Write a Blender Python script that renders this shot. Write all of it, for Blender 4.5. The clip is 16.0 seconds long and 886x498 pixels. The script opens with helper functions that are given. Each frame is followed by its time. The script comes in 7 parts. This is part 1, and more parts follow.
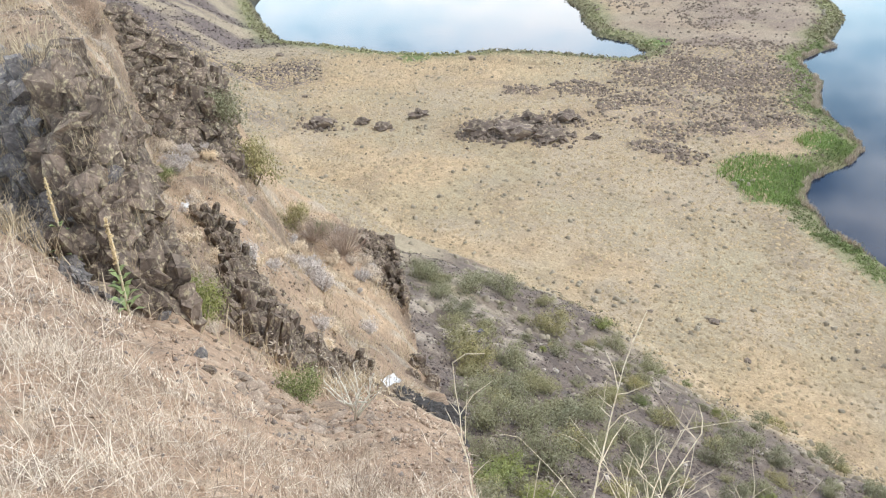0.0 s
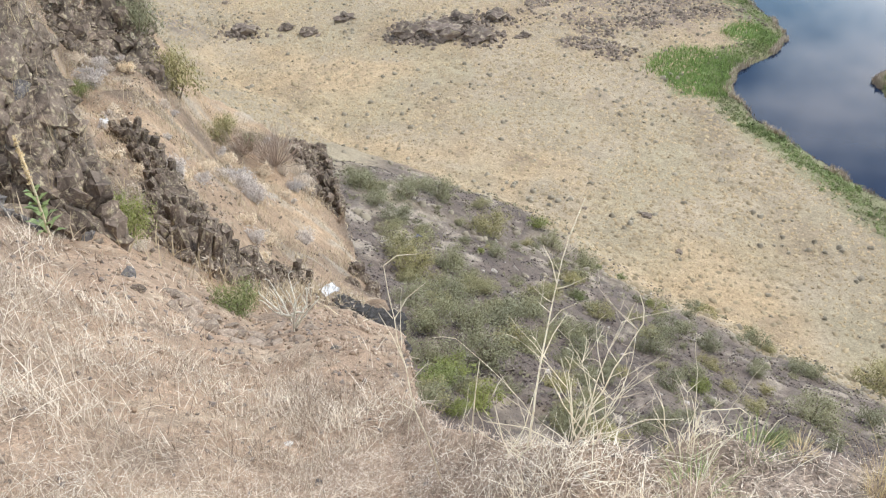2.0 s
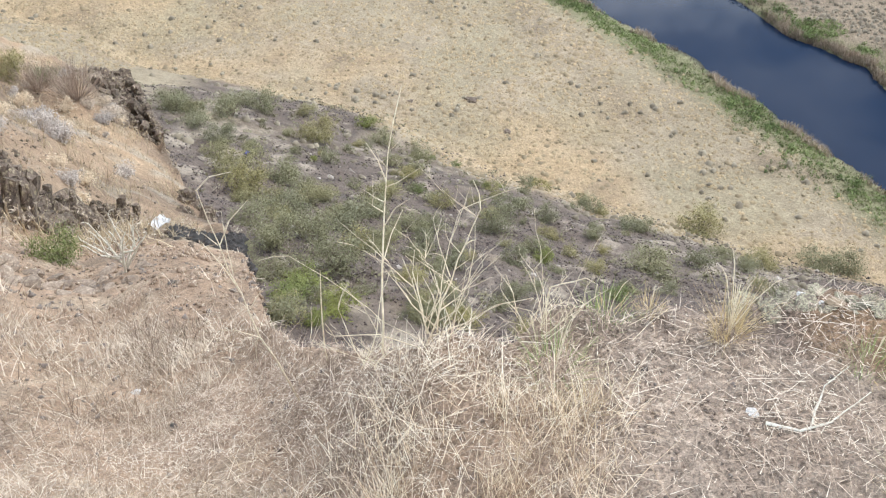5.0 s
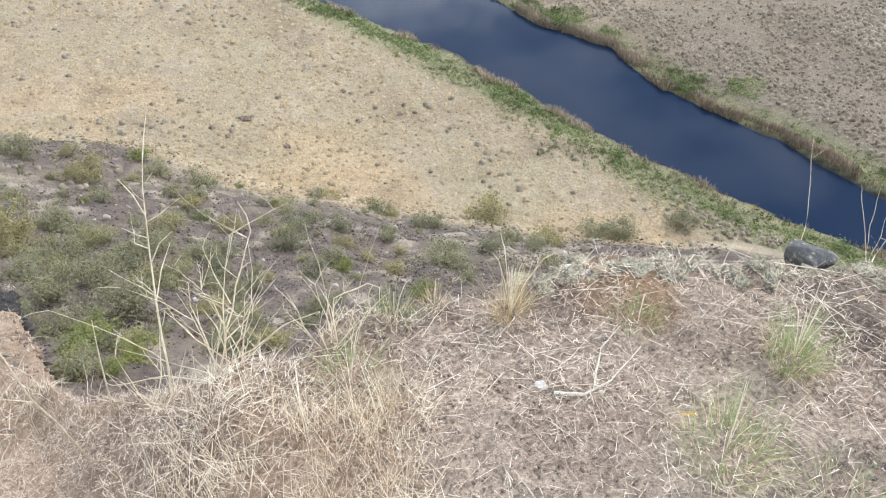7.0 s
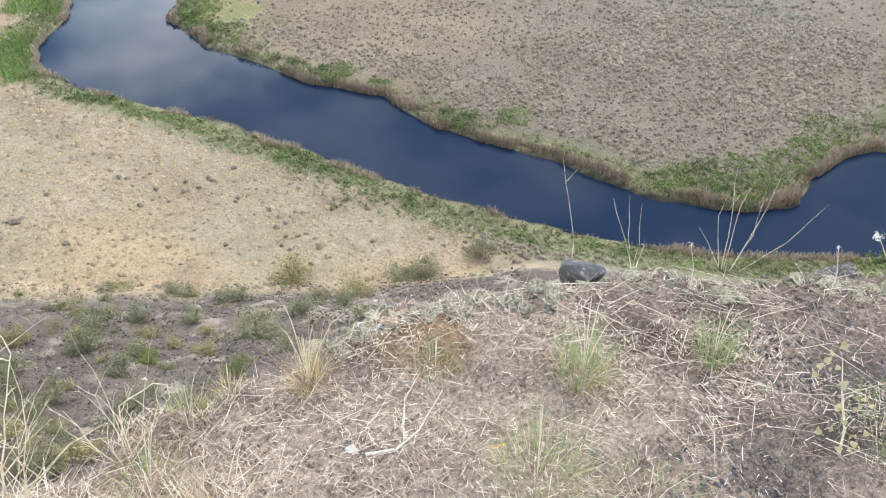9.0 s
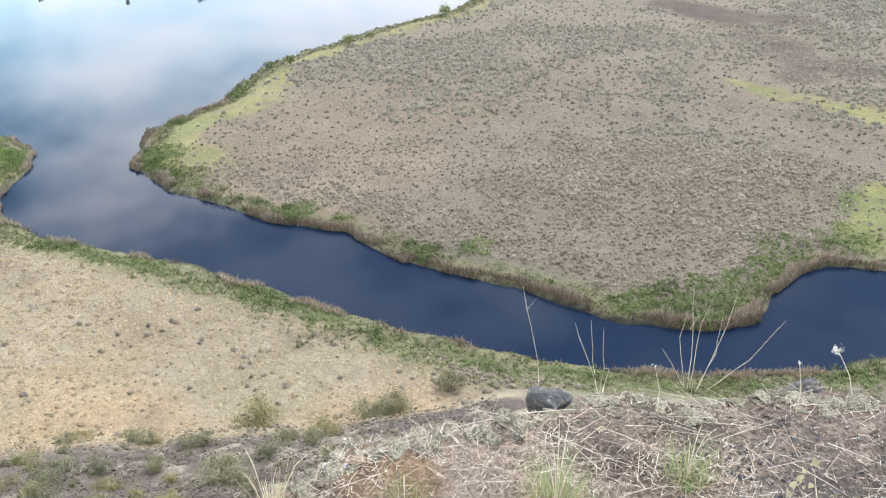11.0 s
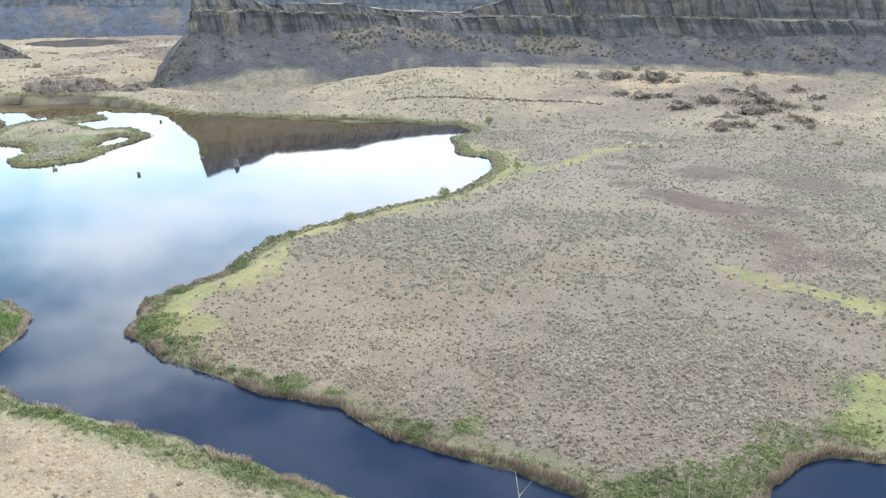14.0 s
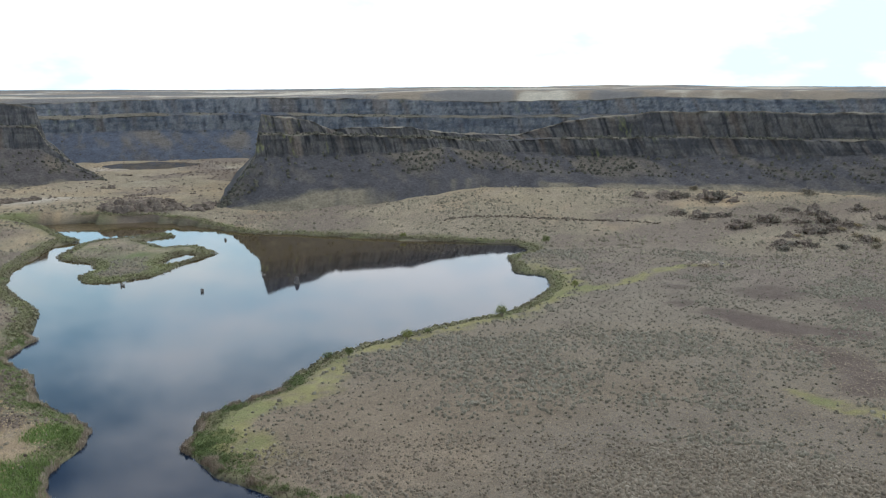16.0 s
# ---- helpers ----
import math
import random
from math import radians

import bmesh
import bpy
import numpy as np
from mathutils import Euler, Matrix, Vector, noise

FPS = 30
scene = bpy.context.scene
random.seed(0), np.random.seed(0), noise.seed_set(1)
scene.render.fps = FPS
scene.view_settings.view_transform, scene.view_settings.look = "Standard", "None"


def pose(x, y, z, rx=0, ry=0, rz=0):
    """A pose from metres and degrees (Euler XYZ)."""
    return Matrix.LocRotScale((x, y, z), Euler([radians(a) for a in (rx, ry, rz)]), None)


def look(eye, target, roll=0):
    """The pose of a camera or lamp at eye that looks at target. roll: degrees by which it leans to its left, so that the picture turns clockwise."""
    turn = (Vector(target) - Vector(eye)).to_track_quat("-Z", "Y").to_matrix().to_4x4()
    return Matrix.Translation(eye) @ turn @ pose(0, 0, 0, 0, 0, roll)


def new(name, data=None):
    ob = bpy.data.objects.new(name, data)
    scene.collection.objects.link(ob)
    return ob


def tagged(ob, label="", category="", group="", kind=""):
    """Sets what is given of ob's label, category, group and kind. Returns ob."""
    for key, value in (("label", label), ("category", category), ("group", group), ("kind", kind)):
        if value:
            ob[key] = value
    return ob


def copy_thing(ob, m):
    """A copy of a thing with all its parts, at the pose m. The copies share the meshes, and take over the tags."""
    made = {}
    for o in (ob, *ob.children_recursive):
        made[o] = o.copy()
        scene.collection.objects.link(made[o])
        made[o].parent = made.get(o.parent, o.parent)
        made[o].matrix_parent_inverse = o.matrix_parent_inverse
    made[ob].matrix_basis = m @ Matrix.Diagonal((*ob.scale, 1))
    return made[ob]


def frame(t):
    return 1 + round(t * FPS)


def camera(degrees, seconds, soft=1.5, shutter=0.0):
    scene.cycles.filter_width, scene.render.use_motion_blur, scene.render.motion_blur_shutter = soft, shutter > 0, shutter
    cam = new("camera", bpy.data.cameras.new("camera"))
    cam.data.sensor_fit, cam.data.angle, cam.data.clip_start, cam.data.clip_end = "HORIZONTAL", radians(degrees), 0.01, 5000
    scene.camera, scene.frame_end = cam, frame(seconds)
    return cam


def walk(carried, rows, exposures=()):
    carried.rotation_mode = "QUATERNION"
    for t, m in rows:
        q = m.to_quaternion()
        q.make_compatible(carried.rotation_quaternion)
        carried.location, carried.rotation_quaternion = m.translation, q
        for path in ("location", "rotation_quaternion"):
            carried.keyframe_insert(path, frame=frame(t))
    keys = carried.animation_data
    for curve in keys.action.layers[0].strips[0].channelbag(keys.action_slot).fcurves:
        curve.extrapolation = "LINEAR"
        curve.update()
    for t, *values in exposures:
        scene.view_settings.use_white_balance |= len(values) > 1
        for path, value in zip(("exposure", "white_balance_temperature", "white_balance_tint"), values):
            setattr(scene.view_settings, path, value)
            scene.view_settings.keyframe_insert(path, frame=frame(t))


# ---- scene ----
cam = camera(53.83, 16.0, soft=1.2)
PATH = [
    (0.0, pose(-0.071, -0.153, 1.739, 61.721, 2.295, 11.242)),
    (0.5, pose(-0.074, -0.130, 1.718, 60.333, 2.348, 10.757)),
    (1.0, pose(-0.075, -0.095, 1.688, 58.716, 2.124, 9.625)),
    (1.5, pose(-0.064, -0.087, 1.678, 56.835, 2.128, 7.979)),
    (2.0, pose(-0.072, -0.045, 1.649, 55.333, 2.488, 6.237)),
    (2.5, pose(-0.074, -0.016, 1.628, 53.946, 3.063, 4.657)),
    (3.0, pose(-0.078, 0.029, 1.594, 53.131, 3.122, 3.251)),
    (3.2, pose(-0.082, 0.058, 1.571, 52.744, 3.118, 2.658)),
    (5.3, pose(-0.040, 0.062, 1.569, 47.534, 2.697, -9.498)),
    (5.5, pose(-0.033, 0.059, 1.574, 47.148, 2.369, -10.957)),
    (6.0, pose(-0.022, 0.057, 1.569, 46.823, 0.873, -15.467)),
    (6.5, pose(-0.013, 0.053, 1.568, 47.643, 0.569, -18.958)),
    (7.0, pose(-0.002, 0.056, 1.566, 48.298, 0.678, -23.049)),
    (7.5, pose(0.010, 0.048, 1.571, 48.604, 0.911, -27.174)),
    (8.0, pose(0.025, 0.048, 1.572, 49.547, 1.115, -30.642)),
    (8.5, pose(0.046, 0.043, 1.576, 51.226, 0.926, -36.199)),
    (9.0, pose(0.057, 0.042, 1.578, 51.657, 0.382, -39.316)),
    (9.2, pose(0.061, 0.045, 1.574, 52.036, 0.237, -40.481)),
    (11.3, pose(0.066, 0.033, 1.581, 61.477, 1.385, -42.698)),
    (11.5, pose(0.068, 0.033, 1.580, 62.184, 1.406, -42.839)),
    (12.0, pose(0.060, 0.028, 1.588, 63.740, 1.071, -42.861)),
    (12.5, pose(0.054, 0.027, 1.595, 64.883, 0.313, -43.448)),
    (13.0, pose(0.054, 0.024, 1.596, 66.599, 0.039, -43.706)),
    (13.5, pose(0.056, 0.023, 1.596, 68.528, -0.006, -42.837)),
    (14.0, pose(0.059, 0.023, 1.594, 71.824, -0.503, -42.115)),
    (14.5, pose(0.063, 0.024, 1.595, 74.922, -0.561, -40.847)),
    (15.0, pose(0.063, 0.024, 1.596, 77.093, -0.715, -39.960)),
    (15.5, pose(0.063, 0.026, 1.598, 78.584, -0.229, -39.278)),
    (16.0, pose(0.062, 0.028, 1.600, 79.547, 0.038, -38.400)),
]
EXPOSURES = [(0.0, 0.29, 6520, 10), (3.0, 0.27, 6470, 10), (5.5, 0.31, 6440, 10), (9.0, 0.36, 6380, 10), (12.5, 0.43, 6430, 10), (13.8, 0.48, 6250, 9), (14.6, 0.38, 6200, 9), (15.2, -0.06, 6300, 8), (15.6, -0.40, 6330, 8), (16.0, -0.70, 6350, 8)]
walk(cam, PATH, EXPOSURES)


# ---- light ----
world = bpy.data.worlds.new("sky")
scene.world = world
world.use_nodes = True
wn, wl = world.node_tree.nodes, world.node_tree.links
SUN_AZ, SUN_EL = 70.0, 52.0
sky = wn.new("ShaderNodeTexSky")
sky.sky_type, sky.sun_disc = "NISHITA", False
sky.sun_elevation, sky.sun_rotation = radians(SUN_EL), radians(SUN_AZ)
sky.air_density, sky.dust_density, sky.ozone_density = 1.0, 0.4, 1.5
tc = wn.new("ShaderNodeTexCoord")
stretch = wn.new("ShaderNodeMapping")
stretch.inputs["Scale"].default_value = (1.0, 1.0, 2.6)
wl.new(tc.outputs["Generated"], stretch.inputs["Vector"])
puff = wn.new("ShaderNodeTexNoise")
puff.inputs["Scale"].default_value, puff.inputs["Detail"].default_value, puff.inputs["Roughness"].default_value = 3.1, 9.0, 0.58
wl.new(stretch.outputs["Vector"], puff.inputs["Vector"])
cover = wn.new("ShaderNodeValToRGB")
cover.color_ramp.elements[0].position, cover.color_ramp.elements[1].position = 0.40, 0.68
wl.new(puff.outputs["Fac"], cover.inputs["Fac"])
split = wn.new("ShaderNodeSeparateXYZ")
wl.new(tc.outputs["Generated"], split.inputs["Vector"])
wave = wn.new("ShaderNodeMath")
wave.operation = "MULTIPLY_ADD"
wave.inputs[1].default_value = -0.5
wl.new(puff.outputs["Fac"], wave.inputs[0])
lift = wn.new("ShaderNodeMath")
lift.operation = "ADD"
lift.inputs[1].default_value = -0.02
wl.new(split.outputs["Z"], lift.inputs[0])
wl.new(lift.outputs["Value"], wave.inputs[2])
low = wn.new("ShaderNodeValToRGB")
low.color_ramp.elements[0].position, low.color_ramp.elements[0].color = 0.0, (1, 1, 1, 1)
low.color_ramp.elements[1].position, low.color_ramp.elements[1].color = 0.19, (0, 0, 0, 1)
wl.new(wave.outputs["Value"], low.inputs["Fac"])
high = wn.new("ShaderNodeMixRGB")
high.inputs["Color2"].default_value = (14.0, 14.8, 16.0, 1)
wl.new(cover.outputs["Color"], high.inputs["Fac"])
wl.new(sky.outputs["Color"], high.inputs["Color1"])
bank = wn.new("ShaderNodeMixRGB")
veil = wn.new("ShaderNodeValToRGB")
veil.color_ramp.elements[0].position, veil.color_ramp.elements[0].color = 0.38, (14.5, 22.0, 27.5, 1)
veil.color_ramp.elements[1].position, veil.color_ramp.elements[1].color = 0.60, (29.0, 30.0, 31.5, 1)
wl.new(puff.outputs["Fac"], veil.inputs["Fac"])
wl.new(veil.outputs["Color"], bank.inputs["Color2"])
wl.new(low.outputs["Color"], bank.inputs["Fac"])
wl.new(high.outputs["Color"], bank.inputs["Color1"])
wl.new(bank.outputs["Color"], wn["Background"].inputs["Color"])
wn["Background"].inputs["Strength"].default_value = 0.1

sun = new("sun", bpy.data.lights.new("sun", "SUN"))
sun.data.energy, sun.data.angle, sun.data.color = 1.85, radians(4.0), (1.0, 0.945, 0.865)
s_az, s_el = radians(SUN_AZ), radians(SUN_EL)
sun.matrix_world = look((0, 0, 0), (-math.sin(s_az) * math.cos(s_el), -math.cos(s_az) * math.cos(s_el), -math.sin(s_el)))

# ---- numbers and noise ----


def smooth(a, b, v):
    t = np.clip((v - a) / (b - a), 0, 1)
    return t * t * (3 - 2 * t)


def _hash(i, j, seed):
    h = (i.astype(np.int64) * 374761393 + j.astype(np.int64) * 668265263 + seed * 982451653) & 0x7FFFFFFF
    h = ((h ^ (h >> 13)) * 1274126177) & 0x7FFFFFFF
    return ((h ^ (h >> 16)) & 0xFFFF) / 32767.5 - 1


def vnoise(x, y, seed=0):
    """Smooth noise from -1 to 1, one cell a unit."""
    i, j = np.floor(x), np.floor(y)
    u, v = x - i, y - j
    u, v = u * u * (3 - 2 * u), v * v * (3 - 2 * v)
    a, b, c, d = (_hash(i + p, j + q, seed) for p, q in ((0, 0), (1, 0), (0, 1), (1, 1)))
    return (a * (1 - u) + b * u) * (1 - v) + (c * (1 - u) + d * u) * v


def fbm(x, y, size, octaves=4, seed=0, rough=0.5):
    total, amp, norm = 0, 1.0, 0
    for k in range(octaves):
        total, norm = total + amp * vnoise(x / size, y / size, seed + k), norm + amp
        size, amp = size / 2.03, amp * rough
    return total / norm


def inside(x, y, poly):
    hit = np.zeros(x.shape, bool)
    for (ax, ay), (bx, by) in zip(poly, poly[1:] + poly[:1]):
        if ay != by:
            hit ^= ((ay > y) != (by > y)) & (x < (bx - ax) * (y - ay) / (by - ay) + ax)
    return hit


def away(x, y, line, closed=True):
    """Distance to a line of points."""
    best = np.full(x.shape, 1e12)
    pairs = list(zip(line, line[1:] + line[:1])) if closed else list(zip(line, line[1:]))
    for (ax, ay), (bx, by) in pairs:
        dx, dy = bx - ax, by - ay
        t = np.clip(((x - ax) * dx + (y - ay) * dy) / (dx * dx + dy * dy + 1e-9), 0, 1)
        best = np.minimum(best, (x - ax - t * dx) ** 2 + (y - ay - t * dy) ** 2)
    return np.sqrt(best)


# ---- plan of the valley, in metres ----
WATER_Z = -90.0
POND, POND_Z = (342, 940, 50, 50), -81.0
BANK_NEAR = [(160, 0), (134, 38), (120, 47), (106, 60), (98, 70), (90, 83), (81, 102), (77, 114), (68, 140), (57, 166), (47, 186), (44, 201),
             (47, 213), (58, 224), (64, 235), (63, 248), (58, 268), (63, 296), (60, 318), (75, 337), (74, 346), (86, 378), (86, 440),
             (97, 475), (106, 490), (136, 541), (150, 544), (146, 580), (128, 640)]
BANK_FAR = [(172, 624), (216, 597), (232, 560), (239, 525), (247, 504), (263, 491), (280, 465), (306, 431), (352, 376), (345, 352), (322, 348),
            (296, 314), (303, 298), (286, 279), (265, 268), (239, 258), (210, 259), (181, 257), (153, 254), (130, 241), (121, 232), (93, 227),
            (79, 206), (80, 187), (85, 169), (87, 157), (97, 140), (97, 125), (102, 110), (107, 99), (113, 77), (121, 64), (130, 60), (141, 62),
            (151, 62), (158, 60), (164, 50), (180, 15)]
MAIN_LAKE = BANK_NEAR + BANK_FAR
WEST_LAKE = [(-178, 397), (-153, 355), (-137, 333), (-106, 326), (-85, 317), (-64, 319), (-43, 324), (-21, 322), (3, 316), (9, 325), (1, 340),
             (-10, 348), (-17, 370), (-19, 390), (-28, 412), (-45, 520), (-190, 520)]
ISLAND = [(127, 503), (147, 532), (169, 540), (204, 540), (203, 527), (180, 526), (183, 492), (200, 486), (200, 457), (178, 444), (149, 420),
          (130, 418), (119, 425), (120, 440), (132, 451), (136, 470), (126, 490)]
INLET = [(160, 443), (174, 461), (186, 468), (190, 459), (183, 448), (172, 444)]
# foot of the scree under the rim on which the camera stands
SCREE_FOOT = [(-230, 520), (-178, 420), (-143, 290), (-114, 261), (-79, 196), (-61, 184), (-45, 166), (-34, 159), (-20, 150), (-8, 143), (3, 135),
              (12, 124), (21, 115), (39, 103), (55, 91), (69, 82), (82, 76), (110, 45), (140, 10), (200, -100)]
SCREE = SCREE_FOOT + [(200, -900), (-900, -900), (-900, 520)]


def on_scree(x, y):
    """True well inside the scree, with a ragged lower edge; the west slope is left to the grass."""
    s = np.where(inside(x, y, SCREE), away(x, y, SCREE_FOOT, False), 0) + 9 * fbm(x, y, 12, 4, 22)
    return (s > 7) & (x > -45)


def shore(x, y):
    """Distance to the water's edge, positive on land."""
    d = away(x, y, MAIN_LAKE)
    wet = inside(x, y, MAIN_LAKE)
    wet_w = inside(x, y, WEST_LAKE)
    d = np.where(wet, -d, d)
    d2 = away(x, y, WEST_LAKE)
    d = np.minimum(d, np.where(wet_w, -d2, d2))
    di = away(x, y, ISLAND)
    d = np.maximum(d, np.where(inside(x, y, ISLAND), di, -di))
    dn = away(x, y, INLET)
    return np.minimum(d, np.where(inside(x, y, INLET), -dn, dn)) + 0.8 * fbm(x, y, 6, 3, 31)


def valley(x, y, d):
    """Height of the valley floor with its scree; d is shore(x, y)."""
    land = 0.35 + 1.3 * smooth(0, 10, d) + 2.2 * smooth(8, 70, d) + 1.4 * fbm(x, y, 45, 3, 5) * smooth(6, 40, d) + 0.35 * fbm(x, y, 9, 3, 6) * smooth(3, 14, d)
    z = WATER_Z + np.where(d > 0, land, -2.2 * smooth(0, 5, -d))
    s = away(x, y, SCREE_FOOT, False)
    s = np.where(inside(x, y, SCREE), s, 0) + 2.0 * fbm(x, y, 14, 3, 8)
    z = z + np.minimum(0.57 * np.maximum(s, 0) + 0.03 * np.minimum(np.maximum(s, 0), 20), 50) + smooth(0, 12, s) * 1.0 * fbm(x, y, 5, 3, 9)
    r, az = np.hypot(x, y), np.degrees(np.arctan2(x, y))
    z = z + smooth(500, 720, r) * 12 * smooth(26, 40, az) * (d > 0)
    hum = smooth(540, 640, r) * (r < 1200) * smooth(30, 22, az) * (d > 0)
    z = z + hum * (6.0 * fbm(x * 0.6, y, 55, 5, 35) + 3.5)
    e = np.hypot((x - POND[0]) / POND[2], (y - POND[1]) / POND[3]) + 0.12 * fbm(x, y, 30, 3, 37)
    z = z + (POND_Z - 1.4 + 3.0 * smooth(0.9, 1.12, e) - z) * smooth(1.7, 1.3, e)
    z = z + smooth(1330, 1430, r) * 72 + smooth(1400, 4600, r) * 8 + smooth(1430, 1700, r) * 4 * fbm(x, y, 500, 4, 12)
    # low swells on the skyline
    z = z + smooth(3600, 4300, r) * (9 * smooth(43.5, 47, az) * smooth(57, 53, az) + 5 * smooth(0.0, 0.4, fbm(az, az * 0, 7.0, 3, 49)))
    return z


# the rim and the hillside beside it, by bearing: rim's dip below the eye and height, then range and dip of four breaks of slope
EYE_Z = 1.6
RIM = [(-180, 0.02, 0), (-130, 0.1, 0), (-100, 1.2, 0), (-80, 4, -1), (-60, 12, -2), (-42, 22, -2.6), (-36, 29.4, -3.2), (-32, 32, -3.2), (-28, 36, -3.2),
       (-24, 38, -3.1), (-20, 39, -2.8), (-16.5, 40.5, -2.2), (-14, 42.6, -1.35), (-11, 44.8, -0.75), (-8, 45.6, -0.45), (-5, 46.0, -0.25), (0, 46.6, -0.08), (8, 46.6, 0), (17, 45.6, 0),
       (25, 44.3, 0), (34, 41.9, 0.02), (45, 39.8, 0.05), (55, 38.4, 0.06), (65, 36.8, 0.06), (75, 34.4, 0.05), (100, 30, 0), (115, 3, 0), (130, 0.3, 0), (180, 0.02, 0)]
HILL = [(-60, 18, 11, 24, 10, 40, 9, 60, 8), (-42, 12, 13.5, 20, 10.5, 35, 9, 60, 8), (-36, 10.3, 14, 20, 11, 40, 9.5, 60, 8),
        (-33.4, 10.8, 19, 18, 16, 28, 13.5, 36, 10), (-32, 13, 29, 24, 22, 30, 18, 33, 11.2), (-28, 12, 32, 20, 26, 30, 20, 33, 15),
        (-24, 13, 35.8, 17, 31.5, 28, 27, 38, 23), (-20, 15, 36.5, 20, 34, 28, 29, 36, 25.5), (-16.5, 19, 37, 24, 34, 31, 31, 33, 27.5),
        (-14.6, 17, 38.0, 23, 36.5, 24, 36, 25, 36), (-12.3, 13, 39.0, 15, 38.8, 16, 40, 17, 42), (-12, 4, 50, 5, 52, 6, 54, 7, 56)]


def hillside(x, y):
    """Height of the rim and of the ribbed hillside beside it."""
    r, az = np.hypot(x, y), np.degrees(np.arctan2(x, y))
    r = np.maximum(r, 1e-3)
    az = az + np.where((r > 3) & (r < 80), 0.45, 0.0) * fbm(x, y, 3.0, 3, 14)
    table = np.array(RIM)
    dip, zr = np.interp(az, table[:, 0], table[:, 1]), np.interp(az, table[:, 0], table[:, 2])
    rim_r = (EYE_Z - zr) / np.tan(np.radians(dip))
    rim_r = rim_r * (1 + 0.045 * fbm(az * 0.16, az * 0, 1.0, 3, 15) * (rim_r < 40))
    z = zr * np.clip((r - 0.7) / np.maximum(rim_r - 0.7, 0.1), 0, 1)
    last_r, last_z = rim_r, zr
    hill = np.array(HILL)
    on_hill = az < -12
    for k in range(4):
        nr = np.interp(az, hill[:, 0], hill[:, 1 + 2 * k])
        nz = EYE_Z - nr * np.tan(np.radians(np.interp(az, hill[:, 0], hill[:, 2 + 2 * k])))
        use = on_hill & (r > last_r) & (az > -80)
        t = np.clip((r - last_r) / np.maximum(nr - last_r, 0.2), 0, 1)
        z = np.where(use, last_z + (nz - last_z) * t, z)
        last_r, last_z = np.where(on_hill & (az > -80), np.maximum(nr, last_r + 0.2), last_r), np.where(on_hill & (az > -80), nz, last_z)
    z = np.where(r > last_r, last_z - 1.9 * (r - last_r), z)
    near = smooth(0.5, 3, r)
    z = z + near * (0.14 * fbm(x, y, 1.1, 5, 16, 0.6) * smooth(1.6, 4, r) + 0.5 * fbm(x, y, 3.5, 5, 17, 0.6) * smooth(6, 18, r) + 0.10 * fbm(x, y, 0.8, 3, 20) * smooth(5, 9, r)) + 0.035 * fbm(x, y, 0.35, 4, 18) + 0.012 * fbm(x, y, 0.08, 3, 19)
    return z, rim_r


def ground_z(x, y):
    x, y = np.atleast_1d(np.asarray(x, float)), np.atleast_1d(np.asarray(y, float))
    r = np.hypot(x, y)
    d = np.full(x.shape, 200.0)
    mid = (r > 30) & (r < 900)
    d[mid] = shore(x[mid], y[mid])
    a, _ = hillside(x, y)
    return np.maximum(a, valley(x, y, d)), d


# ---- materials ----
def node(nt, kind, **values):
    n = nt.nodes.new(kind)
    for key, value in values.items():
        n.inputs[key].default_value = value
    return n


def material(name, roughness=0.9):
    m = bpy.data.materials.new(name)
    m.use_nodes = True
    p = m.node_tree.nodes["Principled BSDF"]
    p.inputs["Roughness"].default_value = roughness
    p.inputs["Specular IOR Level"].default_value = 0.25
    return m, m.node_tree, p


def noise_tex(nt, scale, detail=6.0, rough=0.6, coords="Object", stretch_by=None):
    c = nt.nodes.new("ShaderNodeTexCoord")
    n = node(nt, "ShaderNodeTexNoise", Scale=scale, Detail=detail, Roughness=rough)
    out = c.outputs[coords]
    if stretch_by:
        mp = node(nt, "ShaderNodeMapping", Scale=stretch_by)
        nt.links.new(out, mp.inputs["Vector"])
        out = mp.outputs["Vector"]
    nt.links.new(out, n.inputs["Vector"])
    return n


def ramp(nt, src, stops):
    r = nt.nodes.new("ShaderNodeValToRGB")
    e = r.color_ramp.elements
    e[0].position, e[0].color = stops[0][0], (*stops[0][1], 1)
    e[1].position, e[1].color = stops[-1][0], (*stops[-1][1], 1)
    for pos, col in stops[1:-1]:
        k = e.new(pos)
        k.color = (*col, 1)
    nt.links.new(src, r.inputs["Fac"])
    return r.outputs["Color"]


def mix(nt, a, b, fac=1.0, mode="MULTIPLY"):
    n = nt.nodes.new("ShaderNodeMixRGB")
    n.blend_type = mode
    for key, v in (("Fac", fac), ("Color1", a), ("Color2", b)):
        if isinstance(v, bpy.types.NodeSocket):
            nt.links.new(v, n.inputs[key])
        else:
            n.inputs[key].default_value = v if key == "Fac" else (*v, 1)
    return n.outputs["Color"]


def bump(nt, p, src, strength, distance):
    b = node(nt, "ShaderNodeBump", Strength=strength, Distance=distance)
    nt.links.new(src, b.inputs["Height"])
    nt.links.new(b.outputs["Normal"], p.inputs["Normal"])


def grey(v):
    return (v, v, v)


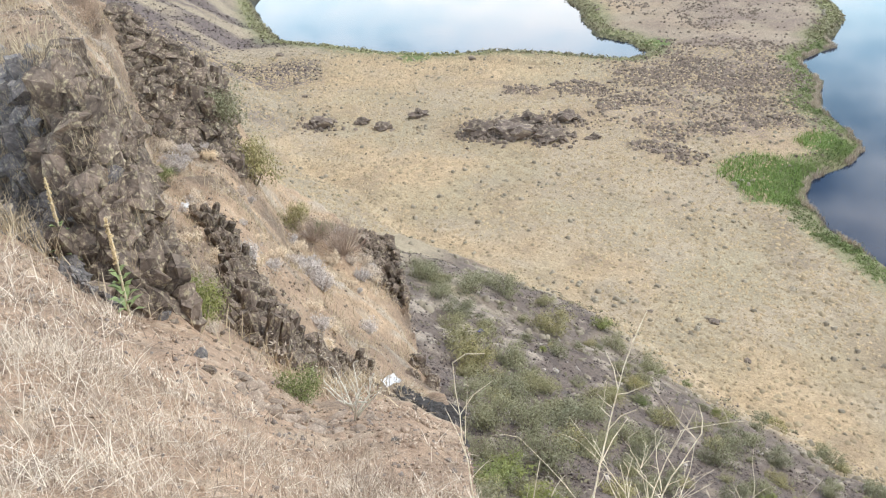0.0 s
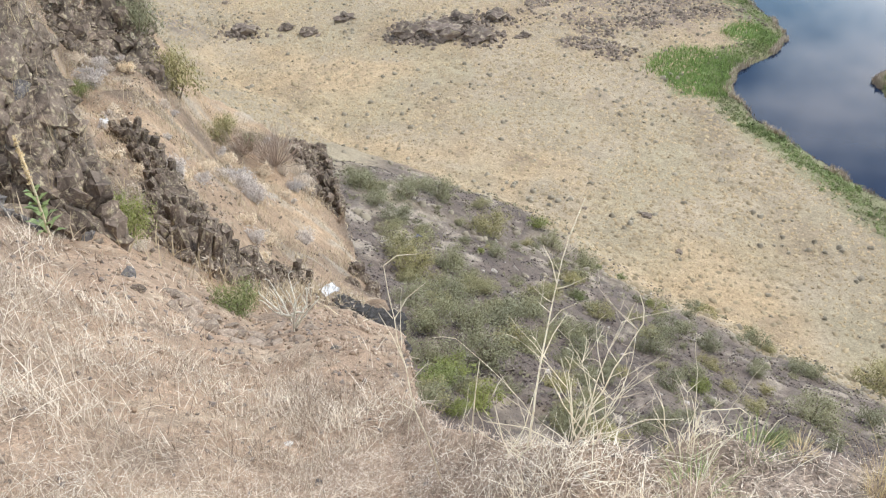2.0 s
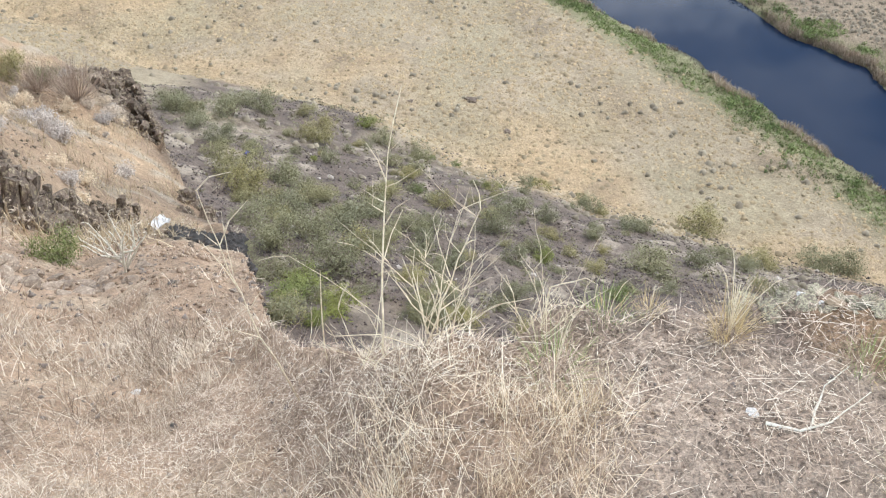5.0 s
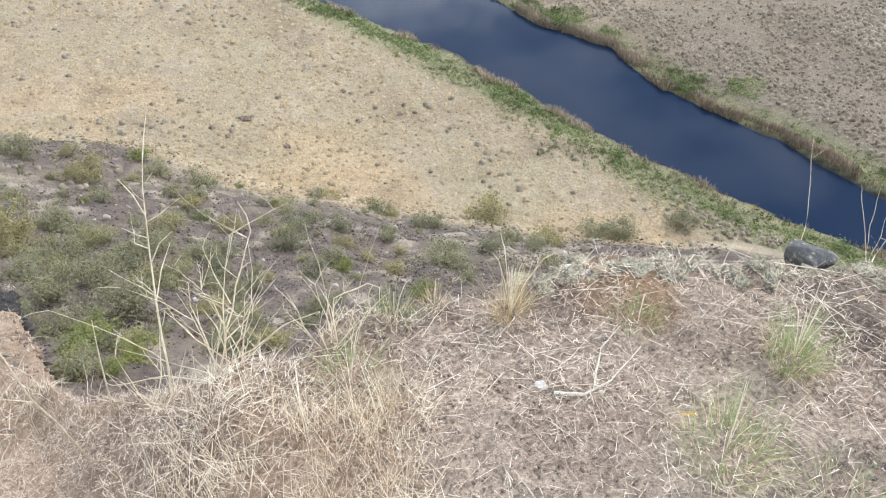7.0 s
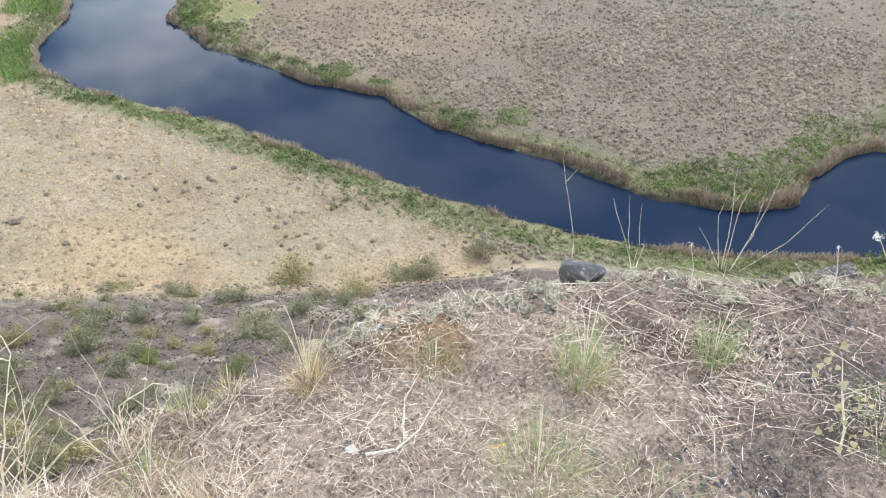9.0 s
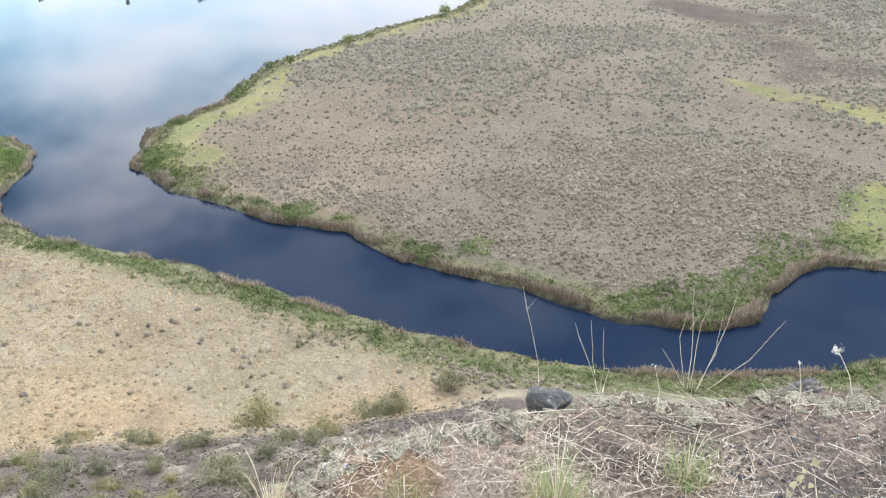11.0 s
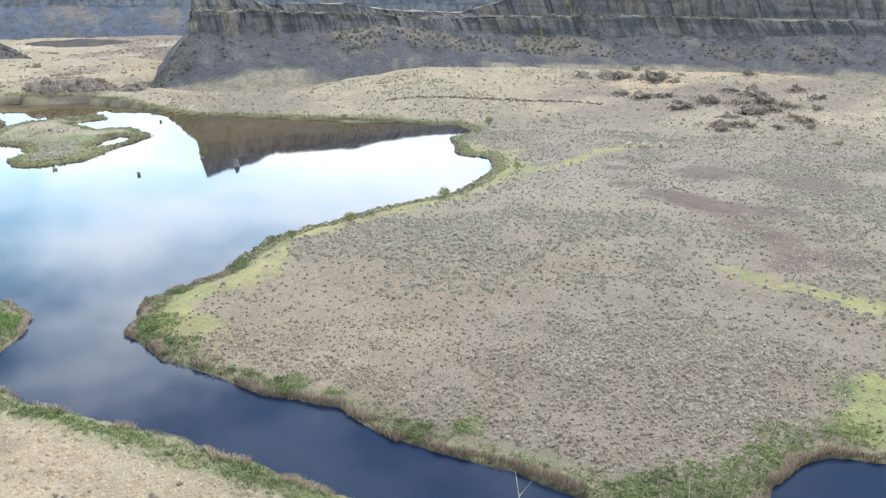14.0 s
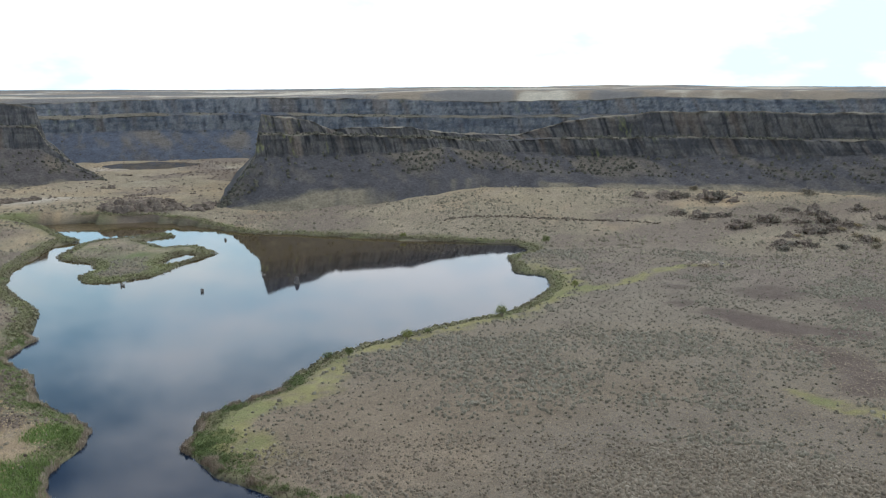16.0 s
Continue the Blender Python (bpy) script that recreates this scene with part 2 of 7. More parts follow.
def cover_material(name, scales, contrast, bump_d, roughness=0.95):
    """Ground or rock whose cover is laid out in the mesh, with grain at several sizes."""
    m, nt, p = material(name, roughness)
    attr = nt.nodes.new("ShaderNodeAttribute")
    attr.attribute_name = "cover"
    col = attr.outputs["Color"]
    last = None
    for s, c in zip(scales, contrast):
        n = noise_tex(nt, s, 4.0, 0.62)
        col = mix(nt, col, ramp(nt, n.outputs["Fac"], [(0.28, grey(1 - c)), (0.5, grey(1.0)), (0.74, grey(1 + c))]))
        last = n
    nt.links.new(col, p.inputs["Base Color"])
    bump(nt, p, last.outputs["Fac"], 0.6, bump_d)
    return m


def ground_material():
    m, nt, p = material("ground_cover", 0.95)
    attr = nt.nodes.new("ShaderNodeAttribute")
    attr.attribute_name = "cover"
    col, made = attr.outputs["Color"], []
    for s, c in ((0.06, 0.10), (0.45, 0.16), (2.6, 0.24), (17.0, 0.28), (90.0, 0.5), (260.0, 0.4)):
        n = noise_tex(nt, s, 4.0, 0.62)
        col = mix(nt, col, ramp(nt, n.outputs["Fac"], [(0.28, grey(1 - c)), (0.5, grey(1.0)), (0.74, grey(1 + c))]))
        made.append(n)
    nt.links.new(col, p.inputs["Base Color"])
    far = nt.nodes.new("ShaderNodeAttribute")
    far.attribute_name = "far"
    hum = noise_tex(nt, 1.1, 3.0, 0.55)
    big = nt.nodes.new("ShaderNodeMath")
    big.operation = "MULTIPLY"
    nt.links.new(hum.outputs["Fac"], big.inputs[0])
    nt.links.new(far.outputs["Fac"], big.inputs[1])
    b1 = node(nt, "ShaderNodeBump", Strength=0.8, Distance=0.35)
    nt.links.new(big.outputs["Value"], b1.inputs["Height"])
    b2 = node(nt, "ShaderNodeBump", Strength=0.7, Distance=0.05)
    nt.links.new(made[3].outputs["Fac"], b2.inputs["Height"])
    nt.links.new(b1.outputs["Normal"], b2.inputs["Normal"])
    b3 = node(nt, "ShaderNodeBump", Strength=0.6, Distance=0.015)
    nt.links.new(made[4].outputs["Fac"], b3.inputs["Height"])
    nt.links.new(b2.outputs["Normal"], b3.inputs["Normal"])
    nt.links.new(b3.outputs["Normal"], p.inputs["Normal"])
    return m


MAT_GROUND = ground_material()
MAT_CLIFF = cover_material("basalt_cliff", (0.02, 0.11, 0.45), (0.12, 0.25, 0.3), 1.6)


def tone_material(name, colour, dark, roughness=0.85, middle=None):
    """Leaves or blades that vary from plant to plant by a tone in the mesh."""
    m, nt, p = material(name, roughness)
    attr = nt.nodes.new("ShaderNodeAttribute")
    attr.attribute_name = "tone"
    nt.links.new(ramp(nt, attr.outputs["Fac"], [(0.0, dark), (0.5, middle), (1.0, colour)] if middle else [(0.0, dark), (1.0, colour)]), p.inputs["Base Color"])
    return m


MAT_SAGE = tone_material("sagebrush_leaf", (0.36, 0.335, 0.262), (0.16, 0.141, 0.106), middle=(0.26, 0.236, 0.18))
MAT_SAGE_TAN = tone_material("tan_sagebrush_leaf", (0.43, 0.375, 0.295), (0.17, 0.14, 0.105), middle=(0.29, 0.25, 0.19))
MAT_BUNCH = tone_material("dry_bunchgrass", (0.52, 0.42, 0.27), (0.27, 0.22, 0.145))
MAT_REED = tone_material("reed_green", (0.34, 0.38, 0.175), (0.075, 0.105, 0.038), middle=(0.195, 0.25, 0.092))
MAT_SEDGE = tone_material("sedge", (0.44, 0.42, 0.27), (0.15, 0.15, 0.085), middle=(0.29, 0.285, 0.16))
MAT_REED_DRY = tone_material("reed_dry", (0.60, 0.50, 0.39), (0.13, 0.105, 0.08), middle=(0.33, 0.265, 0.20))
MAT_STRAW = tone_material("straw", (0.95, 0.87, 0.71), (0.36, 0.25, 0.165), 0.7, (0.78, 0.63, 0.45))
MAT_GREEN_GRASS = tone_material("green_grass", (0.52, 0.57, 0.28), (0.20, 0.28, 0.085), 0.7, (0.34, 0.43, 0.16))

MAT_WATER, nt, p = material("lake_water", 0.03)
place = nt.nodes.new("ShaderNodeTexCoord")
axes = nt.nodes.new("ShaderNodeSeparateXYZ")
nt.links.new(place.outputs["Object"], axes.inputs["Vector"])
silt = nt.nodes.new("ShaderNodeMapRange")
silt.inputs["From Min"].default_value, silt.inputs["From Max"].default_value = 330.0, 430.0
nt.links.new(axes.outputs["Y"], silt.inputs["Value"])
nt.links.new(mix(nt, (0.010, 0.023, 0.054), (0.105, 0.076, 0.036), silt.outputs["Result"], "MIX"), p.inputs["Base Color"])
p.inputs["IOR"].default_value = 1.33
p.inputs["Specular IOR Level"].default_value = 0.5
ripple = noise_tex(nt, 1.2, 3.0)
bump(nt, p, ripple.outputs["Fac"], 0.04, 0.05)


def mesh_object(name, verts, faces, mat, parent=None, attrs=None, shade=False):
    """One mesh from arrays; faces is an (n, 3 or 4) array or a list."""
    me = bpy.data.meshes.new(name)
    verts = np.asarray(verts, np.float32)
    faces = np.asarray(faces, np.int32)
    k = faces.shape[1]
    me.vertices.add(len(verts))
    me.vertices.foreach_set("co", verts.ravel())
    me.loops.add(faces.size)
    me.loops.foreach_set("vertex_index", faces.ravel())
    me.polygons.add(len(faces))
    me.polygons.foreach_set("loop_start", np.arange(0, faces.size, k, dtype=np.int32))
    me.polygons.foreach_set("loop_total", np.full(len(faces), k, np.int32))
    me.update(calc_edges=True)
    for key, data in (attrs or {}).items():
        data = np.asarray(data, np.float32)
        if data.ndim == 2:
            a = me.attributes.new(key, "FLOAT_COLOR", "POINT")
            a.data.foreach_set("color", np.c_[data, np.ones(len(data), np.float32)].ravel())
        else:
            a = me.attributes.new(key, "FLOAT", "POINT")
            a.data.foreach_set("value", data)
    if shade:
        me.polygons.foreach_set("use_smooth", np.ones(len(faces), bool))
    me.materials.append(mat)
    ob = new(name, me)
    if parent:
        ob.parent = parent
    return ob


# ---- ground, one sheet to the horizon ----
def blend(base, colour, w):
    return base * (1 - w[:, None]) + np.array(colour) * w[:, None]


def spot(x, y, cx, cy, radius, edge=0.5, seed=40):
    d = np.hypot(x - cx, y - cy) / radius + 0.45 * fbm(x, y, radius * 0.7, 3, seed)
    return smooth(1 + edge * 0.5, 1 - edge * 0.5, d)


# bearings and ranges of bare rock on the hillside, with its colour
ROCK_ZONES = [(-46, -37.5, 9.2, 12.8, (0.15, 0.135, 0.13)), (-38, -32.6, 8.4, 12.8, (0.20, 0.15, 0.115)), (-32.6, -26.6, 29, 36, (0.20, 0.15, 0.115)), (-28.8, -25.6, 11.5, 17, (0.20, 0.15, 0.11)),
              (-18.6, -15.4, 29, 36, (0.17, 0.13, 0.10)), (-17.6, -12.0, 9, 14, (0.085, 0.078, 0.075))]
DARK_PATCHES = [(-32, 270, 6), (-16, 275, 7), (-9, 272, 6), (-3, 257, 7), (2, 262, 6), (13, 223, 5), (18, 221, 5), (7, 226, 4), (39, 250, 6), (13, 237, 6), (25, 241, 6), (38, 263, 8), (47, 252, 5), (9, 288, 12), (34, 285, 12), (50, 290, 12), (20, 300, 14), (-38, 232, 7), (-22, 231, 7)]
BROWN_PATCHES = [(292, 190, 10), (291, 178, 11), (291, 165, 10), (276, 148, 8), (272, 132, 9), (262, 122, 9), (267, 108, 11), (250, 116, 7), (320, 235, 6), (296, 214, 6), (300, 150, 11), (340, 200, 14), (352, 160, 16)]
GREEN_PATCHES = [(38, 213, 12), (38, 202, 8), (54, 236, 7), (176, 58, 8), (84, 206, 7), (150, 470, 16), (150, 500, 12), (100, 455, 14), (188, 62, 10), (12, 335, 6), (-77, 309, 6)]
YELLOW_STRIP = [(172, 60), (190, 62), (206, 56), (225, 52), (236, 66), (235, 84), (234, 97), (232, 108), (231, 120), (235, 138)]
YELLOW_UPPER = [(286, 262), (306, 258), (339, 262), (362, 262), (380, 252)]


def yellow_grass(x, y, d):
    """Share of yellow-green grass: behind the shore of the lake and along a swale."""
    n = fbm(x, y, 14, 4, 41)
    lake_side = smooth(4.0, 6.5, d + 3 * n) * smooth(19.0, 12.0, d - 12 * n) * (x > 84) * smooth(176, 196, y) * smooth(345, 300, y)
    swale = smooth(3.0, 0.0, away(x, y, YELLOW_STRIP, False) - 4.0 * smooth(150, 75, y) - 5 * n)
    swale = np.maximum(swale, smooth(3.0, 0.0, away(x, y, YELLOW_UPPER, False) - 2.0 - 6 * n))
    return np.maximum(lake_side, swale * (d > 3))



def cover_colours(x, y, z, d, rim_r):
    r, az = np.hypot(x, y), np.degrees(np.arctan2(x, y))
    n1, n2, n3 = fbm(x, y, 60, 4, 21), fbm(x, y, 12, 4, 22), fbm(x, y, 3, 3, 23)
    col = np.tile(np.array((0.405, 0.335, 0.24)), (len(x), 1))
    col = blend(col, (0.50, 0.37, 0.225), smooth(-0.25, 0.3, n1 + 0.6 * n2) * 0.85)
    col = blend(col, (0.30, 0.245, 0.17), smooth(0.1, 0.6, n2 + 0.4 * n3) * 0.45)
    col = blend(col, (0.37, 0.325, 0.215), smooth(0.0, 0.5, fbm(x, y, 26, 4, 46)) * 0.6)
    # greyer sage flats beyond the channel
    east = np.where((x > 80) & (d > 0), 1.0, 0.0) * smooth(0, 6, d) * smooth(560, 400, r + 60 * n1 + 30 * n2)
    col = blend(col, (0.285, 0.23, 0.168), east)
    col = blend(col, (0.40, 0.325, 0.24), east * smooth(0.0, 0.4, fbm(x, y, 34, 3, 47)) * smooth(230, 170, r) * 0.8)
    col = blend(col, (0.245, 0.215, 0.175), east * smooth(-0.2, 0.4, n1) * 0.7)
    col = blend(col, (0.285, 0.248, 0.195), east * smooth(230, 290, r) * 0.7)
    for k, (cx, cy, rad) in enumerate(BROWN_PATCHES):
        col = blend(col, (0.155, 0.118, 0.10), spot(x, y, cx, cy, rad, 0.7, 130 + k) * 0.9)
    purple = smooth(225, 245, y + 12 * n2) * smooth(-30, 25, x + 20 * n1) * (x < 90) * (y < 460)
    col = blend(col, (0.27, 0.215, 0.175), purple * (0.45 + 0.5 * smooth(-0.3, 0.3, n2)))
    for k, (cx, cy, rad) in enumerate(DARK_PATCHES):
        col = blend(col, (0.17, 0.13, 0.11), spot(x, y, cx, cy, rad, 0.6, 50 + k) * smooth(-0.5, 0.2, n3))
    far_dark = smooth(430, 470, r) * smooth(380, 340, y) * smooth(-0.1, 0.4, n2)
    col = blend(col, (0.24, 0.185, 0.155), far_dark * 0.7)
    low_apron = smooth(380, 440, r) * smooth(680, 560, r + 60 * n1) * (x > 200)
    col = blend(col, (0.25, 0.205, 0.17), low_apron * smooth(-0.5, 0.1, n2 + 0.5 * n1) * 0.9)
    # scree
    s = np.where(inside(x, y, SCREE), away(x, y, SCREE_FOOT, False), 0) + 9 * n2
    scree = smooth(1, 12, s) * (z > -92)
    col = blend(col, (0.168, 0.134, 0.114), scree * smooth(-0.9, -0.3, n2 + 0.3 * n3))
    col = blend(col, (0.40, 0.34, 0.27), scree * smooth(0.12, 0.4, n3 + 0.3 * n1) * 0.8)
    col = blend(col, (0.10, 0.083, 0.077), scree * smooth(0.1, 0.5, fbm(x, y, 1.6, 3, 27)) * 0.7)
    far_hill = scree * smooth(-27, -38, x)
    col = blend(col, (0.36, 0.30, 0.21), far_hill * np.maximum(smooth(0.1, -0.2, n2 + 0.7 * n1 + 0.4 * n3), smooth(310, 270, y)))
    # dark scree tongues down to the west lake
    u, v = -0.4 * x + 0.9 * y, 0.9 * x + 0.4 * y
    west = smooth(-92, -106, x + 0.12 * (y - 240)) * smooth(205, 235, y) * (d > 2) * (y < 520)
    tongues = fbm(u, v * 0.25, 13, 4, 44)
    col = blend(col, (0.35, 0.295, 0.215), west * 0.9)
    col = blend(col, (0.155, 0.125, 0.12), west * smooth(-0.12, 0.12, tongues + 0.35 * smooth(290, 350, y) - 0.1) * 0.92)
    # green strips along the water
    meadow_side = away(x, y, BANK_FAR, False) < away(x, y, BANK_NEAR, False)
    band = np.where(meadow_side, 2.5, 9.0) + np.where(meadow_side, 3.0, 5.0) * n1
    strip = smooth(band + 4, band - 3, d + 3 * n2) * (d > -1) * (s < 25)
    col = blend(col, (0.22, 0.225, 0.12), strip * 0.8)
    for k, (cx, cy, rad) in enumerate(GREEN_PATCHES):
        col = blend(col, (0.14, 0.20, 0.065), spot(x, y, cx, cy, rad, 0.5, 70 + k) * (d > 0) * 0.9)
    col = blend(col, (0.345, 0.32, 0.14), yellow_grass(x, y, d) * smooth(-0.7, 0.1, n3 + 0.5 * n2) * 0.9)
    col = blend(col, (0.24, 0.26, 0.115), yellow_grass(x, y, d) * smooth(0.0, 0.4, n2 + 0.4 * n1) * 0.7)
    col = blend(col, (0.05, 0.05, 0.04), smooth(0.3, -1.0, d))
    # far side of the lake and canyon floor
    col = blend(col, (0.23, 0.25, 0.11), smooth(14, 5, d + 6 * n2) * (d > 0) * smooth(400, 440, y + 0.3 * x) * (x > 95) * smooth(-0.1, 0.25, fbm(x, y, 35, 3, 48)) * 0.8)
    north = smooth(460, 520, r) * (r < 1200)
    col = blend(col, (0.36, 0.31, 0.215), north * smooth(-0.4, 0.3, n2) * 0.75 * (d > 8))
    col = blend(col, (0.60, 0.54, 0.45), north * (az < 26) * smooth(0.1, 0.5, fbm(x * 0.5, y, 70, 3, 38)) * 0.8)
    col = blend(col, (0.24, 0.195, 0.16), north * smooth(0.05, 0.3, fbm(x * 0.6, y, 45, 5, 36)) * 0.8)
    plateau = smooth(1330, 1400, r)
    stripes = fbm(az / 5, 12 * 1400 / np.maximum(r, 1), 1.0, 4, 33, 0.65)
    col = blend(col, (0.34, 0.28, 0.215), plateau)
    col = blend(col, (0.20, 0.20, 0.205), plateau * smooth(-0.05, 0.12, stripes) * 0.8)
    col = blend(col, (0.66, 0.60, 0.49), plateau * smooth(0.14, 0.26, -stripes) * 0.9)
    # near rim and hillside
    hill = smooth(0.6, 0.2, (hz_gap(x, y, z)))
    f1, f2, f3 = fbm(x, y, 2.2, 4, 24), fbm(x, y, 0.5, 4, 25), fbm(x, y, 0.12, 3, 26)
    soil = np.tile(np.array((0.40, 0.285, 0.20)), (len(x), 1))
    soil = blend(soil, (0.33, 0.22, 0.14), smooth(-0.1, 0.5, f1))
    soil = blend(soil, (0.26, 0.20, 0.15), smooth(0.0, 0.5, f2) * 0.7)
    soil = blend(soil, (0.52, 0.41, 0.30), smooth(0.2, 0.6, -f2 + 0.4 * f3) * 0.8)
    # shade in the gaps of the straw near the feet, as darker soil colour
    soil = blend(soil, (0.23, 0.17, 0.13), smooth(-0.25, 0.25, f2 + 0.5 * f3) * smooth(2.2, 1.7, r) * smooth(12, 2, az) * 0.75)
    litter = smooth(5, 20, az) * smooth(6, 3, r)
    soil = blend(soil, (0.39, 0.312, 0.25), litter * 0.9)
    soil = blend(soil, (0.20, 0.155, 0.13), litter * smooth(0.0, 0.35, f2 + 0.7 * f3) * 0.85)
    soil = blend(soil, (0.36, 0.235, 0.14), smooth(0.2, 0.08, np.hypot(x - 1.02, y - 1.32)) * smooth(-0.4, 0.2, f2 + f3) * 0.8)
    soil = blend(soil, (0.12, 0.105, 0.10), smooth(-0.45, 0.05, f1 + 0.7 * f2) * smooth(58, 68, az) * smooth(2.0, 1.7, r) * 0.9)
    for a0, a1, r0, r1, tint in ROCK_ZONES:
        zone = smooth(a0 - 1.2, a0 + 0.6, az + 1.6 * f1) * smooth(a1 + 1.2, a1 - 0.6, az + 1.6 * f1) * smooth(r0 * 0.95, r0 * 1.02, r) * smooth(r1 * 1.05, r1 * 0.98, r)
        soil = blend(soil, tint, zone * smooth(-0.5, 0.0, f2 + 0.3 * f3))
    soil = blend(soil, (0.36, 0.255, 0.17), smooth(8.5, 10.5, r) * 0.6)
    h1, h2 = fbm(x, y, 4.5, 4, 28), fbm(x, y, 1.1, 4, 29)
    soil = blend(soil, (0.24, 0.175, 0.125), smooth(8.5, 11, r) * smooth(-0.1, 0.4, h1 + 0.6 * h2) * 0.85)
    soil = blend(soil, (0.46, 0.33, 0.215), smooth(8.5, 11, r) * smooth(0.1, 0.45, -h1 + 0.6 * h2) * 0.8)
    soil = blend(soil, (0.42, 0.37, 0.30), smooth(10, 14, r) * smooth(0.2, 0.5, h2 - 0.4 * f2) * 0.7)
    slope_rock = smooth(10, 14, r) * smooth(0.0, 0.35, f1)
    soil = blend(soil, (0.19, 0.145, 0.11), slope_rock * 0.85)
    return col * (1 - hill[:, None]) + soil * hill[:, None]


def hz_gap(x, y, z):
    a, _ = hillside(x, y)
    return np.where(np.hypot(x, y) < 90, np.abs(z - a), 9.0)


def build_ground():
    az = np.radians(np.r_[np.arange(-180, -52, 3.0), np.arange(-50, 82, 0.40), np.arange(84, 180, 3.0)])
    rr = np.r_[np.geomspace(0.03, 8, 245), np.geomspace(8, 60, 180)[1:], np.geomspace(60, 460, 240)[1:], np.geomspace(460, 4800, 120)[1:]]
    R, A = np.meshgrid(rr, az, indexing="ij")
    x, y = (R * np.sin(A)).ravel(), (R * np.cos(A)).ravel()
    z, d = ground_z(x, y)
    _, rim_r = hillside(x, y)
    col = cover_colours(x, y, z, d, rim_r)
    n, m = len(rr), len(az)
    i, j = np.meshgrid(np.arange(n - 1), np.arange(m), indexing="ij")
    j2 = (j + 1) % m
    quads = np.stack([i * m + j, (i + 1) * m + j, (i + 1) * m + j2, i * m + j2], -1).reshape(-1, 4)
    centre = len(x)
    verts = np.r_[np.c_[x, y, z], [[0, 0, 0.0]]]
    fan = np.stack([np.arange(m), (np.arange(m) + 1) % m, np.full(m, centre), np.full(m, centre)], -1)
    ob = mesh_object("ground", verts, quads, MAT_GROUND, attrs={"cover": np.r_[col, col[:1]], "far": np.r_[smooth(40, 70, np.hypot(x, y)), 0.0]}, shade=True)
    return tagged(ob, "dry rim soil, scree and grassy valley floor", "ground", kind="structure")


build_ground()


def build_water():
    a = np.radians(np.arange(0, 360, 5))
    verts = [(250 * 0 + 900 * math.sin(v), 300 + 900 * math.cos(v), WATER_Z) for v in a]
    me = bpy.data.meshes.new("water")
    me.from_pydata(verts, [], [list(range(len(verts)))[::-1]])
    me.materials.append(MAT_WATER)
    tagged(new("water", me), "still dark blue lake water", "lake", kind="structure")


build_water()
pond = bpy.data.meshes.new("pond")
pond.from_pydata([(POND[0] + 1.06 * POND[2] * math.cos(0.1963 * k), POND[1] + 1.06 * POND[3] * math.sin(0.1963 * k), POND_Z) for k in range(32)], [], [list(range(32))])
pond.materials.append(MAT_WATER)
tagged(new("pond", pond), "dark still pond on the canyon floor", "pond", kind="structure")


# ---- mesas and canyon walls ----
BRUSH_SPOTS = []


